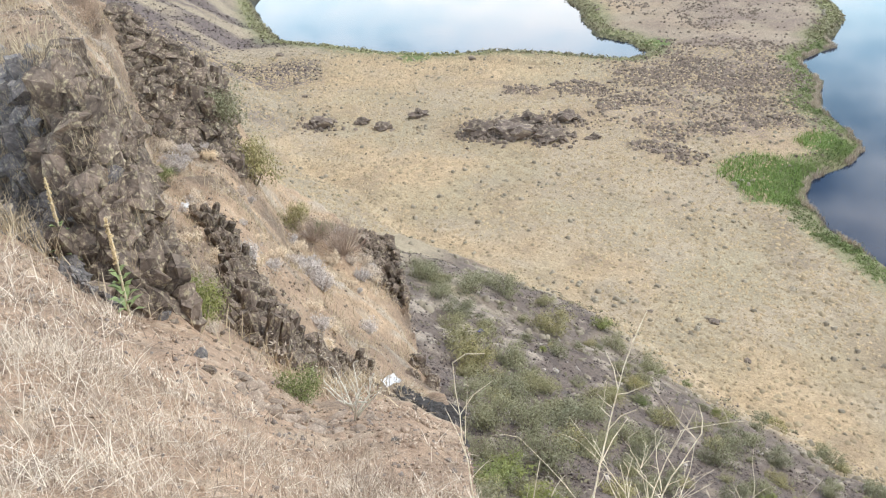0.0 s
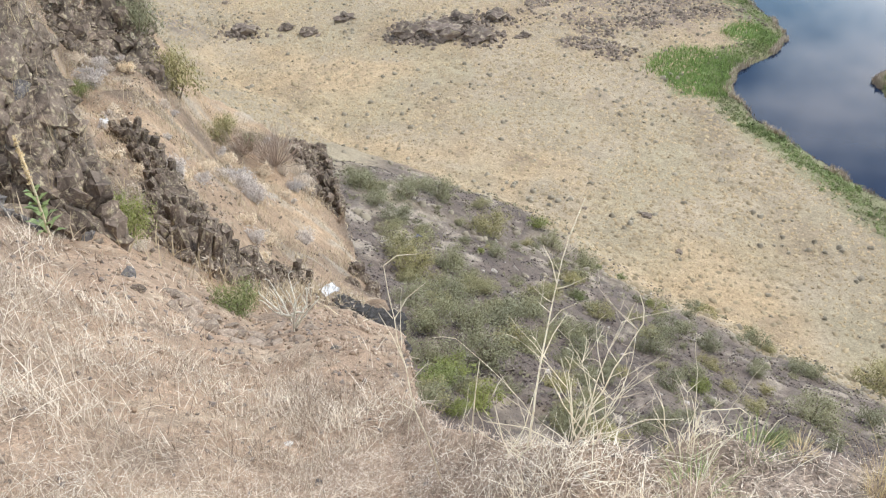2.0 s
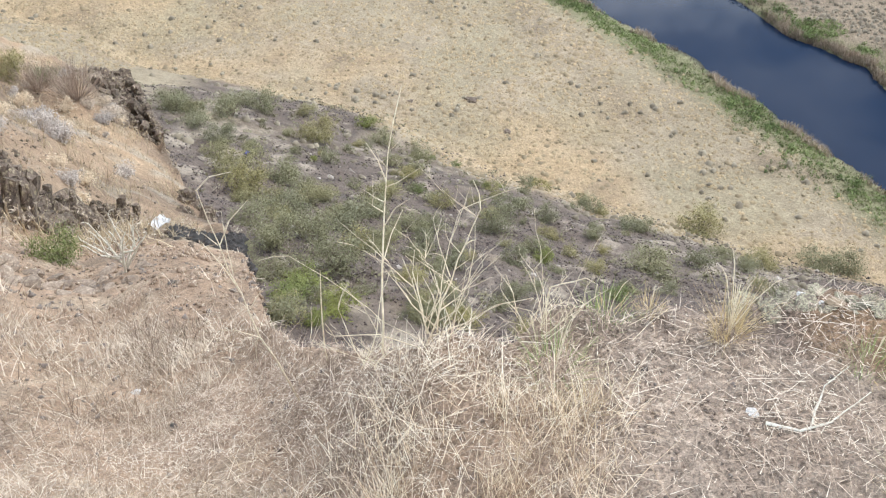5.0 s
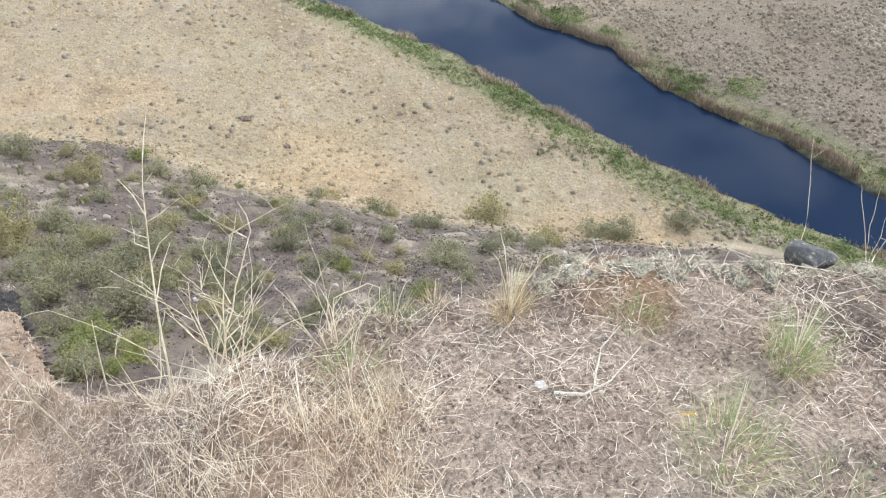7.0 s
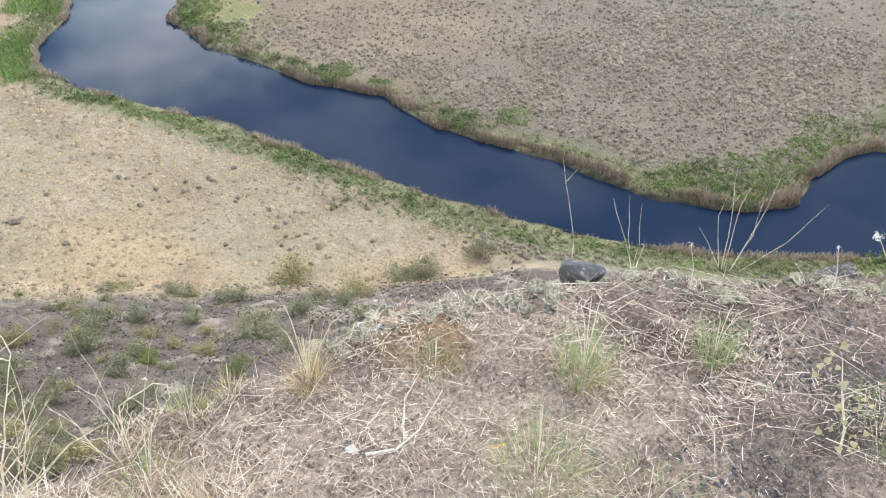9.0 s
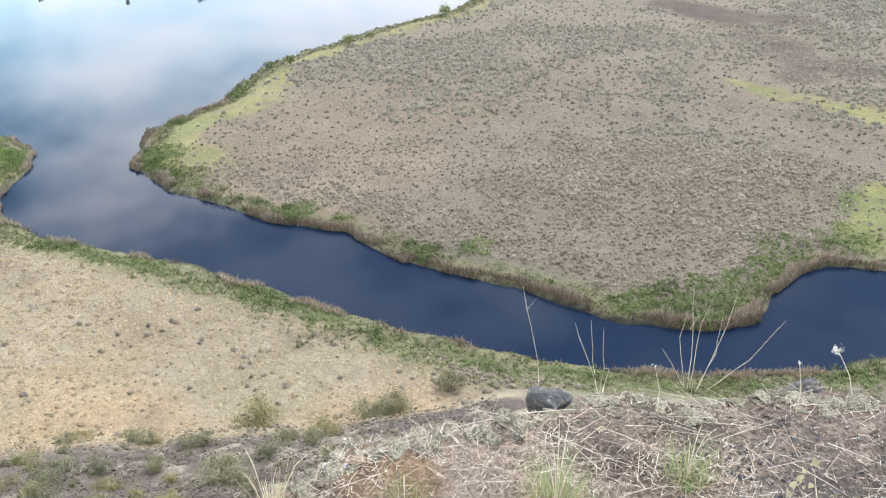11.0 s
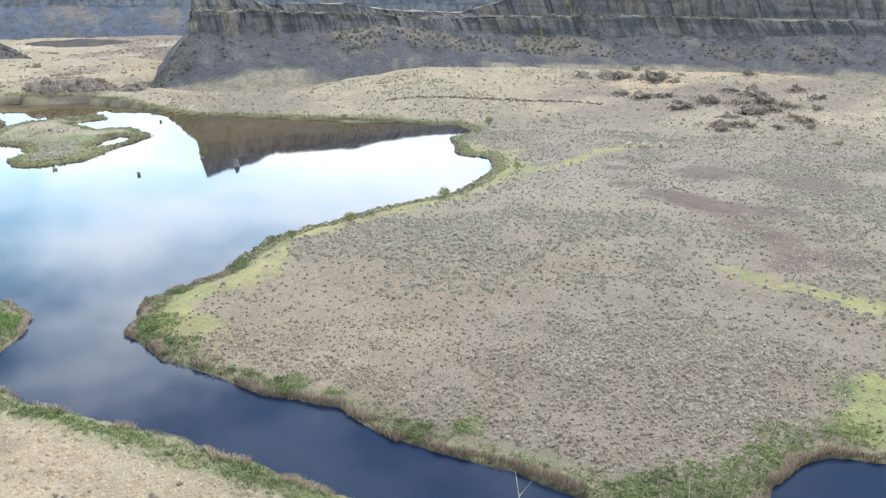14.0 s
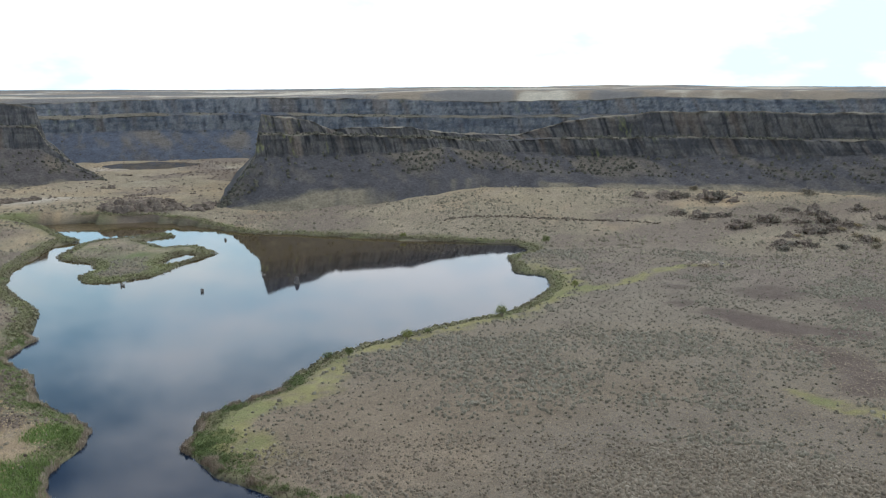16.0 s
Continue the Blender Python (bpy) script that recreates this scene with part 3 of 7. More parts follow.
def cliff_band(name, stations, label, category, width_noise=6.0, steps=900, cap=220.0, depth_seed=3, lichen=0.85, scree=(0.094, 0.091, 0.098), brush=0, tints=((0.145, 0.134, 0.125), (0.05, 0.051, 0.058))):
    """A rock wall swept along bearings. Station: bearing, then range and dip of talus foot, cliff foot, bench edge, upper foot, top."""
    st = np.array(stations)
    az = np.linspace(st[0, 0], st[-1, 0], steps)
    cols = [np.interp(az, st[:, 0], st[:, k]) for k in range(1, st.shape[1])]
    n_nodes = (st.shape[1] - 1) // 2
    rows_r, rows_z, tag, frac = [], [], [], []
    per = [14, 14, 5, 12][: n_nodes - 1]
    rows_r.append(cols[0] - 25)
    rows_z.append(EYE_Z - cols[0] * np.tan(np.radians(cols[1])) - 14)
    tag.append(0)
    frac.append(0.0)
    for k in range(n_nodes - 1):
        for t in np.linspace(0, 1, per[k], endpoint=False):
            r = cols[2 * k] * (1 - t) + cols[2 * k + 2] * t
            z0 = EYE_Z - cols[2 * k] * np.tan(np.radians(cols[2 * k + 1]))
            z1 = EYE_Z - cols[2 * k + 2] * np.tan(np.radians(cols[2 * k + 3]))
            rows_r.append(r)
            rows_z.append(z0 * (1 - t) + z1 * t)
            tag.append(k)
            frac.append(t)
    zt = EYE_Z - cols[-2] * np.tan(np.radians(cols[-1]))
    for extra, drop in ((0, 0), (cap * 0.06, -0.3), (cap * 0.2, -2.5), (cap, -14), (cap * 1.05, -90)):
        rows_r.append(cols[-2] + extra)
        rows_z.append(zt + drop)
        tag.append(9)
        frac.append(1.0)
    R, Z, K = np.array(rows_r), np.array(rows_z), np.array(tag)
    A = np.tile(az, (len(R), 1))
    along = np.radians(A) * R
    rock = np.isin(K, (1, 3))[:, None] * np.ones_like(R)
    col_n = fbm(along, Z * 0.12, 9.0, 4, 60 + depth_seed, 0.65)
    big = fbm(along, Z * 0.05, 45.0, 3, 61 + depth_seed)
    R = R + width_noise * (1.1 * col_n + 1.2 * big) * rock + 6 * big * (1 - rock)
    Z = Z + 1.8 * fbm(along, R, 16.0, 3, 62 + depth_seed) * (K[:, None] != 0) + 1.2 * fbm(along, R, 12, 3, 63) * (K[:, None] == 0)
    x, y, z = (R * np.sin(np.radians(A))).ravel(), (R * np.cos(np.radians(A))).ravel(), Z.ravel()
    kk, al, rr = np.repeat(K, steps), along.ravel(), R.ravel()
    tt = np.repeat(np.array(frac), steps)
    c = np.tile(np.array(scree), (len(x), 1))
    g = fbm(al, z, 34, 4, 64 + depth_seed)
    is_scree = kk == 0
    c = blend(c, (0.235, 0.195, 0.145), is_scree * smooth(0.4, 0.8, tt + 0.5 * g) * smooth(0.0, 0.3, g) * 0.6)
    tongue = fbm(al, z, 70, 4, 69 + depth_seed)
    c = blend(c, (0.27, 0.235, 0.17), is_scree * smooth(0.03, -0.04, tt + 0.4 * tongue) * 0.95)
    c = blend(c, (0.15, 0.135, 0.12), is_scree * smooth(0.1, 0.4, fbm(al, z, 8, 3, 59)) * 0.6)
    is_rock = np.isin(kk, (1, 3))
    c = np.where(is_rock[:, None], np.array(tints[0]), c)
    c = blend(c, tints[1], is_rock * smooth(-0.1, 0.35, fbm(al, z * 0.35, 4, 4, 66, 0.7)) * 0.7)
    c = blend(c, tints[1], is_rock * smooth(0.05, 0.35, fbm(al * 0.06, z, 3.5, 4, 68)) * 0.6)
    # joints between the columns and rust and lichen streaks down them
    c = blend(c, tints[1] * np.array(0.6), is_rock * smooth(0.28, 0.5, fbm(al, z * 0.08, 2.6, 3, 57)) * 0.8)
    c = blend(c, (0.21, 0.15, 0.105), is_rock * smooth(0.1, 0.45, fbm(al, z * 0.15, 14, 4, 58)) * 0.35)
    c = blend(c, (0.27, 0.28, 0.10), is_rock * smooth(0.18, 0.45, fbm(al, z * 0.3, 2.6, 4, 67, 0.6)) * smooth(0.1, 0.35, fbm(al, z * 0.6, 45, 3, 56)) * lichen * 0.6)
    c = blend(c, (0.22, 0.195, 0.145), (kk == 2) * smooth(-0.5, 0.1, g) * 0.9)
    c = blend(c, (0.25, 0.215, 0.165), (kk == 9) * smooth(-75, -50, z) * 0.9)
    if brush:
        gen = np.random.default_rng(depth_seed)
        where = np.flatnonzero((is_scree & (tt > 0.3)) | (kk == 2))
        pick = gen.choice(where, brush, p=(0.15 + np.clip(g[where] + 0.3, 0, 1)) / (0.15 + np.clip(g[where] + 0.3, 0, 1)).sum())
        BRUSH_SPOTS.append((x[pick], y[pick], z[pick] - 0.2, gen.uniform(1.2, 3.6, brush)))
    n, m = R.shape
    i, j = np.meshgrid(np.arange(n - 1), np.arange(m - 1), indexing="ij")
    quads = np.stack([i * m + j, i * m + j + 1, (i + 1) * m + j + 1, (i + 1) * m + j], -1)
    verts = np.c_[x, y, z]
    holder = tagged(new(name), label, category)
    for k, part_name in ((0, "scree_slope"), (1, "lower_cliff"), (2, "bench"), (3, "upper_cliff"), (9, "flat_top")):
        band = quads[K[:-1] == k].reshape(-1, 4)
        used = np.unique(band)
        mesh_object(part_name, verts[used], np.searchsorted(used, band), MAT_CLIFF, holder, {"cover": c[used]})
    return holder


# bearing; range, dip of: talus foot, cliff foot, bench, upper cliff foot, top
MESA = [(23.6, 640, 7.9, 642, 7.85, 644, 7.8, 646, 7.78, 648, 7.76), (24.6, 640, 7.65, 662, 6.6, 664, 6.55, 668, 6.5, 672, 6.45), (26.3, 640, 7.5, 680, 4.45, 682, 4.4, 690, 4.3, 694, 4.2),
        (26.5, 640, 7.45, 680, 4.4, 686, 2.96, 692, 2.9, 697, 2.8), (26.75, 640, 7.4, 681, 4.35, 687, 2.96, 693, 2.85, 700, 1.66), (28.6, 640, 7.2, 690, 4.18, 696, 2.96, 704, 2.85, 712, 1.88)]
MESA += [(30.0, 642, 6.95, 694, 4.18, 700, 2.96, 709, 2.85, 716, 2.17), (31.2, 645, 6.85, 698, 4.16, 704, 2.97, 714, 2.9, 720, 2.6), (34.2, 650, 6.5, 705, 4.12, 711, 3.1, 722, 3.0, 728, 2.45),
         (36.0, 658, 6.3, 710, 4.08, 716, 3.12, 728, 3.05, 732, 2.5), (37.9, 665, 6.05, 718, 3.75, 724, 3.18, 734, 3.1, 738, 2.8), (40.9, 690, 5.85, 735, 3.98, 741, 3.34, 752, 3.2, 758, 2.95),
         (43.2, 690, 6.0, 735, 4.09, 742, 3.38, 760, 3.25, 768, 3.0), (44.4, 690, 6.05, 736, 4.15, 743, 3.33, 762, 3.2, 770, 2.7)]
MESA += [(46.5, 690, 6.15, 740, 4.25, 747, 3.25, 768, 3.15, 776, 2.14), (49.0, 690, 6.25, 745, 4.3, 752, 3.16, 775, 3.08, 783, 1.75), (52.2, 690, 6.33, 745, 4.22, 752, 3.12, 775, 3.04, 783, 1.5),
         (57.0, 690, 6.38, 745, 4.1, 752, 3.09, 775, 3.0, 783, 1.42), (62.0, 690, 6.4, 745, 3.95, 752, 3.1, 775, 3.03, 783, 1.5), (67.5, 690, 6.42, 750, 3.65, 757, 3.0, 780, 2.87, 788, 1.41), (85.0, 700, 6.5, 760, 3.7, 767, 3.0, 790, 2.87, 798, 1.4)]
cliff_band("mesa", MESA, "dark basalt mesa with two cliff tiers and scree apron", "mesa", steps=1250, brush=1500)
FAR_WALL = [(-60, 1080, 4.8, 1160, 2.7, 1166, 1.9, 1180, 1.7, 1190, 0.9), (5, 1080, 4.8, 1160, 2.7, 1166, 1.8, 1180, 1.6, 1190, 0.87), (14.7, 1080, 4.8, 1165, 2.6, 1170, 1.8, 1185, 1.6, 1195, 0.87), (19.2, 1085, 4.8, 1168, 2.5, 1173, 1.7, 1188, 1.5, 1198, 0.69),
            (24.0, 1090, 4.8, 1170, 2.5, 1176, 1.6, 1190, 1.5, 1200, 0.56), (29.0, 1095, 4.7, 1180, 2.6, 1186, 1.7, 1200, 1.55, 1210, 0.63), (34.0, 1100, 4.6, 1200, 2.8, 1206, 1.8, 1220, 1.65, 1230, 0.65)]
FAR_WALL += [(41.0, 1110, 4.6, 1215, 3.0, 1221, 1.9, 1235, 1.75, 1245, 0.87), (48.6, 1110, 4.6, 1230, 3.0, 1236, 1.8, 1250, 1.6, 1260, 0.72), (51.7, 1110, 4.6, 1230, 3.0, 1236, 1.7, 1250, 1.5, 1260, 0.54),
             (55.5, 1110, 4.6, 1230, 3.0, 1236, 1.7, 1250, 1.5, 1260, 0.63), (61.4, 1110, 4.6, 1230, 3.0, 1236, 1.7, 1250, 1.5, 1260, 0.68), (67.0, 1110, 4.6, 1230, 3.0, 1236, 1.7, 1250, 1.5, 1260, 0.47), (90, 1110, 4.6, 1230, 3.0, 1236, 1.7, 1250, 1.5, 1260, 0.5)]
# distance haze is put into the bluish scree and rock colours of this wall
cliff_band("canyon_wall", FAR_WALL, "long far basalt canyon wall with haze-blue rock and scree", "cliff", 8.0, 1100, 180.0, 13, 0.35, (0.105, 0.12, 0.155), 500, ((0.20, 0.205, 0.215), (0.085, 0.098, 0.125)))
BUTTE = [(4, 860, 5.9, 862, 5.85, 864, 5.8, 866, 5.75, 868, 5.7), (8, 850, 6.0, 900, 3.4, 906, 2.2, 914, 2.1, 920, 0.9), (12, 850, 5.9, 900, 3.4, 906, 2.2, 914, 2.1, 920, 0.85), (13.6, 852, 5.8, 902, 3.5, 907, 2.3, 914, 2.2, 920, 1.1),
         (14.1, 854, 5.7, 900, 3.8, 904, 3.3, 910, 3.2, 914, 3.0), (15.6, 856, 5.6, 890, 4.8, 893, 4.7, 897, 4.6, 900, 4.5), (17.5, 858, 5.6, 865, 5.6, 867, 5.6, 869, 5.6, 871, 5.6)]
cliff_band("butte", BUTTE, "shaded basalt butte above a pale slope", "butte", 5.0, 500, 120.0, 23, 0.1, (0.12, 0.108, 0.105), 250, ((0.15, 0.14, 0.135), (0.065, 0.066, 0.074)))


# ---- helpers for plants and stones ----
def part(name, verts, faces, mat, parent=None, label="", attrs=None, shade=False):
    ob = mesh_object(name, verts, faces, mat, parent, attrs, shade)
    return tagged(ob, label) if label else ob


def thing(name, label, category, group="", at=(0, 0, 0)):
    """An Empty that carries the parts of a thing."""
    e = tagged(new(name), label, category, group)
    e.empty_display_size = 0.1
    e.location = at
    return e


def scatter(n, az0, az1, r0, r1, seed):
    """Points spread evenly over a wedge of the plan."""
    g = np.random.default_rng(seed)
    az = np.radians(g.uniform(az0, az1, n))
    r = np.sqrt(g.uniform(r0 * r0, r1 * r1, n))
    return r * np.sin(az), r * np.cos(az)


def clumps(x, y, z, width, height, leaves, leaf, seed, tone=None, spike=0.5, slim=0.48):
    """Leafy clumps: each one a low dome of loose diamond leaves. Returns verts, faces, tone."""
    g = np.random.default_rng(seed)
    n = len(x)
    th, u = g.uniform(0, 2 * np.pi, (n, leaves)), g.uniform(0, 1, (n, leaves))
    rad = np.sqrt(g.uniform(0.05, 1, (n, leaves)))
    el = np.arccos(np.clip(u, 0, 1))
    irregular = 0.75 + 0.5 * g.uniform(0, 1, (n, leaves))
    cx = rad * np.sin(el) * np.cos(th) * irregular
    cy = rad * np.sin(el) * np.sin(th) * irregular
    cz = rad * np.cos(el) * irregular
    c = np.stack([x[:, None] + cx * width[:, None] / 2, y[:, None] + cy * width[:, None] / 2, z[:, None] + (cz * 0.92 + 0.02) * height[:, None]], -1)
    out = np.stack([cx, cy, cz + 0.25], -1)
    out /= np.linalg.norm(out, axis=-1, keepdims=True) + 1e-6
    out += g.normal(0, 0.3, out.shape)
    up = np.stack([cx, cy, cz + spike + 0.3], -1) + g.normal(0, 0.7, out.shape)
    side = np.cross(out, up)
    side /= np.linalg.norm(side, axis=-1, keepdims=True) + 1e-6
    out = np.cross(side, out)
    out /= np.linalg.norm(out, axis=-1, keepdims=True) + 1e-6
    s = (leaf * width[:, None] * g.uniform(0.6, 1.4, (n, leaves)))[..., None]
    a, b = out * s, side * s * slim
    v = np.stack([c - a * 0.7, c + b, c + a, c - b], 2).reshape(-1, 3)
    f = np.arange(n * leaves * 4).reshape(-1, 4)
    t = g.uniform(0, 1, n) if tone is None else tone
    t = np.clip(t[:, None] * 0.75 + 0.25 * g.uniform(0, 1, (n, leaves)), 0, 1)
    return v, f, np.repeat(t.ravel(), 4)


def domes(x, y, z, width, height, seed, sides=6, tone=None):
    """Low ragged cushions of brush: two uneven rings and a tip. Returns verts, faces, tone."""
    g = np.random.default_rng(seed)
    n = len(x)
    a = np.arange(sides) * 2 * np.pi / sides + g.uniform(0, 6.28, (n, 1))
    rings = []
    for zz, rr in ((0.0, 1.0), (0.62, 0.72)):
        rad = rr * g.uniform(0.6, 1.35, (n, sides)) * width[:, None] / 2
        rings.append(np.stack([x[:, None] + rad * np.cos(a + g.uniform(-0.3, 0.3, (n, sides))), y[:, None] + rad * np.sin(a), z[:, None] + (zz + g.uniform(-0.25, 0.3, (n, sides)) * (zz > 0)) * height[:, None]], -1))
    tip = np.stack([x + width * g.uniform(-0.15, 0.15, n), y + width * g.uniform(-0.15, 0.15, n), z + height * g.uniform(0.75, 1.1, n)], -1)[:, None]
    v = np.concatenate([*rings, tip], 1)
    m = v.shape[1]
    s = np.arange(sides)
    s2 = (s + 1) % sides
    f = np.concatenate([np.stack([s, s2, sides + s2], -1), np.stack([s, sides + s2, sides + s], -1), np.stack([sides + s, sides + s2, np.full(sides, 2 * sides)], -1)])
    t = g.uniform(0, 1, n) if tone is None else tone
    t = np.clip(t[:, None] * 0.7 + g.uniform(0, 0.45, (n, m)) - 0.08, 0, 1)
    return v.reshape(-1, 3), ((np.arange(n) * m)[:, None, None] + f[None]).reshape(-1, 3), t.ravel()


def mounds(x, y, z, width, height, seed, sides=5, tone=None):
    """Small ragged tufts: one uneven ring and an off-centre tip. Returns verts, faces, tone."""
    g = np.random.default_rng(seed)
    n = len(x)
    a = np.arange(sides) * 2 * np.pi / sides + g.uniform(0, 6.28, (n, 1))
    rad = g.uniform(0.55, 1.4, (n, sides)) * width[:, None] / 2
    ring = np.stack([x[:, None] + rad * np.cos(a), y[:, None] + rad * np.sin(a), z[:, None] + g.uniform(0, 0.25, (n, sides)) * height[:, None]], -1)
    tip = np.stack([x + width * g.uniform(-0.22, 0.22, n), y + width * g.uniform(-0.22, 0.22, n), z + height * g.uniform(0.7, 1.2, n)], -1)[:, None]
    s = np.arange(sides)
    f = np.stack([s, (s + 1) % sides, np.full(sides, sides)], -1)
    t = np.clip((g.uniform(0, 1, n) if tone is None else tone)[:, None] * 0.8 + g.uniform(-0.1, 0.25, (n, sides + 1)), 0, 1)
    return np.concatenate([ring, tip], 1).reshape(-1, 3), ((np.arange(n) * (sides + 1))[:, None, None] + f[None]).reshape(-1, 3), t.ravel()


def blades(x, y, z, length, width, lean, seed, bend=0.5, heading=None, segs=3, tone=None):
    """Thin bent blades of grass. lean: 0 upright, 1 lying down. Returns verts, faces, tone."""
    g = np.random.default_rng(seed)
    n = len(x)
    h = g.uniform(0, 2 * np.pi, n) if heading is None else heading
    hx, hy = np.cos(h), np.sin(h)
    tilt = np.clip(lean, 0, 1) * np.pi / 2
    rows = []
    px, py, pz = x.copy(), y.copy(), z.copy()
    step = length / segs
    sx, sy = -hy, hx
    for k in range(segs + 1):
        w = width * (1 - 0.8 * k / segs) / 2
        rows.append(np.stack([np.stack([px - sx * w, py - sy * w, pz], -1), np.stack([px + sx * w, py + sy * w, pz + w * 0.5], -1)], 1))
        ang = np.clip(tilt + bend * k / segs, 0, 1.75)
        px, py, pz = px + hx * np.sin(ang) * step, py + hy * np.sin(ang) * step, pz + np.cos(ang) * step
    v = np.stack(rows, 1).reshape(n, -1, 3)
    m = v.shape[1]
    base = (np.arange(n) * m)[:, None, None]
    q = np.array([[2 * k, 2 * k + 1, 2 * k + 3, 2 * k + 2] for k in range(segs)])[None]
    t = g.uniform(0, 1, n) if tone is None else tone
    return v.reshape(-1, 3), (base + q).reshape(-1, 4), np.repeat(t, m)


def tube(points, radii, sides=6):
    """A tapered tube along points, closed at the tip. Returns verts, faces (quads)."""
    pts = [Vector(q) for q in points]
    verts, faces = [], []
    for k, q in enumerate(pts):
        d = (pts[min(k + 1, len(pts) - 1)] - pts[max(k - 1, 0)]).normalized()
        a = d.orthogonal().normalized()
        b = d.cross(a)
        for s in range(sides):
            t = 2 * math.pi * s / sides
            verts.append(tuple(q + (a * math.cos(t) + b * math.sin(t)) * radii[k]))
        if k:
            o = (k - 1) * sides
            faces += [(o + s, o + (s + 1) % sides, o + sides + (s + 1) % sides, o + sides + s) for s in range(sides)]
    return verts, faces


def join(pieces):
    """One list of verts and faces from several."""
    vs, fs, o = [], [], 0
    for v, f in pieces:
        vs.append(np.asarray(v, float))
        fs.append(np.asarray(f, int) + o)
        o += len(v)
    return np.concatenate(vs), np.concatenate(fs)


def stuff(name, made, mat, label, category):
    v, f, t = made
    return tagged(mesh_object(name, v, f, mat, attrs={"tone": t}), label, category, kind="stuff")


def stacked3(*made):
    """Several heaps as triangles in one."""
    tris = [(v, np.concatenate([f[:, (0, 1, 2)], f[:, (0, 2, 3)]]) if f.shape[1] == 4 else f, t) for v, f, t in made]
    return stacked(*tris)


def stacked(*made):
    v, f = join([(m[0], m[1]) for m in made])
    return v, f, np.concatenate([m[2] for m in made])


def stone_mesh(name, seed, mat, cuts=2, flat=0.7, rough=0.28):
    """An angular stone of unit width, its foot at zero."""
    bm = bmesh.new()
    bmesh.ops.create_icosphere(bm, subdivisions=cuts, radius=0.5)
    off = Vector((seed * 7.3, seed * 3.1, seed * 1.7))
    rnd = random.Random(seed)
    planes = [(Vector((rnd.gauss(0, 1), rnd.gauss(0, 1), rnd.gauss(0, 1))).normalized(), rnd.uniform(0.24, 0.42)) for _ in range(9)]
    for v in bm.verts:
        for nrm, dist in planes:
            over = v.co.dot(nrm) - dist
            if over > 0:
                v.co -= nrm * over
        v.co *= 1 + rough * noise.noise(v.co * 3.2 + off) + rough * 0.4 * noise.noise(v.co * 8 + off)
        v.co.z = v.co.z * flat + 0.28 * flat
    me = bpy.data.meshes.new(name)
    bm.to_mesh(me)
    bm.free()
    me.materials.append(mat)
    return me


def rock_material(name, base, dark, lichen, amount, scale, joints=1.3, relief=0.003):
    m, nt, p = material(name, 0.9)
    a, b, c = noise_tex(nt, scale, 5.0, 0.65), noise_tex(nt, scale * 5, 4.0, 0.6), noise_tex(nt, scale * 3.6, 6.0, 0.72)
    col = ramp(nt, a.outputs["Fac"], [(0.3, dark), (0.7, base)])
    spots = ramp(nt, c.outputs["Fac"], [(0.62 - amount * 0.3, grey(0)), (0.70 - amount * 0.3, grey(1))])
    col = mix(nt, col, lichen, spots, "MIX")
    col = mix(nt, col, ramp(nt, b.outputs["Fac"], [(0.3, grey(0.7)), (0.7, grey(1.25))]))
    info = nt.nodes.new("ShaderNodeObjectInfo")
    col = mix(nt, col, ramp(nt, info.outputs["Random"], [(0.0, grey(0.75)), (1.0, grey(1.25))]))
    if joints <= 0:
        nt.links.new(col, p.inputs["Base Color"])
        bump(nt, p, b.outputs["Fac"], 0.7, relief)
        return m
    # joints between the broken faces
    tcn = nt.nodes.new("ShaderNodeTexCoord")
    warp = node(nt, "ShaderNodeMixRGB", Fac=0.12)
    nt.links.new(tcn.outputs["Object"], warp.inputs["Color1"])
    nt.links.new(a.outputs["Color"], warp.inputs["Color2"])
    crack = node(nt, "ShaderNodeTexVoronoi", Scale=scale * joints)
    crack.feature = "DISTANCE_TO_EDGE"
    nt.links.new(warp.outputs["Color"], crack.inputs["Vector"])
    cell = node(nt, "ShaderNodeTexVoronoi", Scale=scale * joints)
    nt.links.new(warp.outputs["Color"], cell.inputs["Vector"])
    col = mix(nt, col, ramp(nt, crack.outputs["Distance"], [(0.0, grey(0.62)), (0.05, grey(1.0))]))
    col = mix(nt, col, ramp(nt, cell.outputs["Color"], [(0.1, grey(0.86)), (0.9, grey(1.14))]))
    nt.links.new(col, p.inputs["Base Color"])
    b1 = node(nt, "ShaderNodeBump", Strength=0.8, Distance=0.12 / scale)
    nt.links.new(crack.outputs["Distance"], b1.inputs["Height"])
    b2 = node(nt, "ShaderNodeBump", Strength=0.7, Distance=0.1 / scale)
    nt.links.new(b.outputs["Fac"], b2.inputs["Height"])
    nt.links.new(b1.outputs["Normal"], b2.inputs["Normal"])
    nt.links.new(b2.outputs["Normal"], p.inputs["Normal"])
    return m


MAT_BASALT = rock_material("basalt", (0.29, 0.265, 0.255), (0.13, 0.12, 0.118), (0.42, 0.38, 0.29), 0.25, 3.0)
MAT_BLACK_STONE = rock_material("black_stone", (0.12, 0.11, 0.105), (0.045, 0.042, 0.042), (0.24, 0.22, 0.19), 0.1, 3.0, 0)
MAT_BASALT_BROWN = rock_material("brown_basalt", (0.285, 0.22, 0.17), (0.12, 0.094, 0.078), (0.42, 0.355, 0.24), 0.32, 2.0)
MAT_LICHEN = rock_material("lichen_basalt", (0.36, 0.31, 0.24), (0.13, 0.108, 0.09), (0.47, 0.44, 0.31), 0.5, 3.0, 0, 0.008)
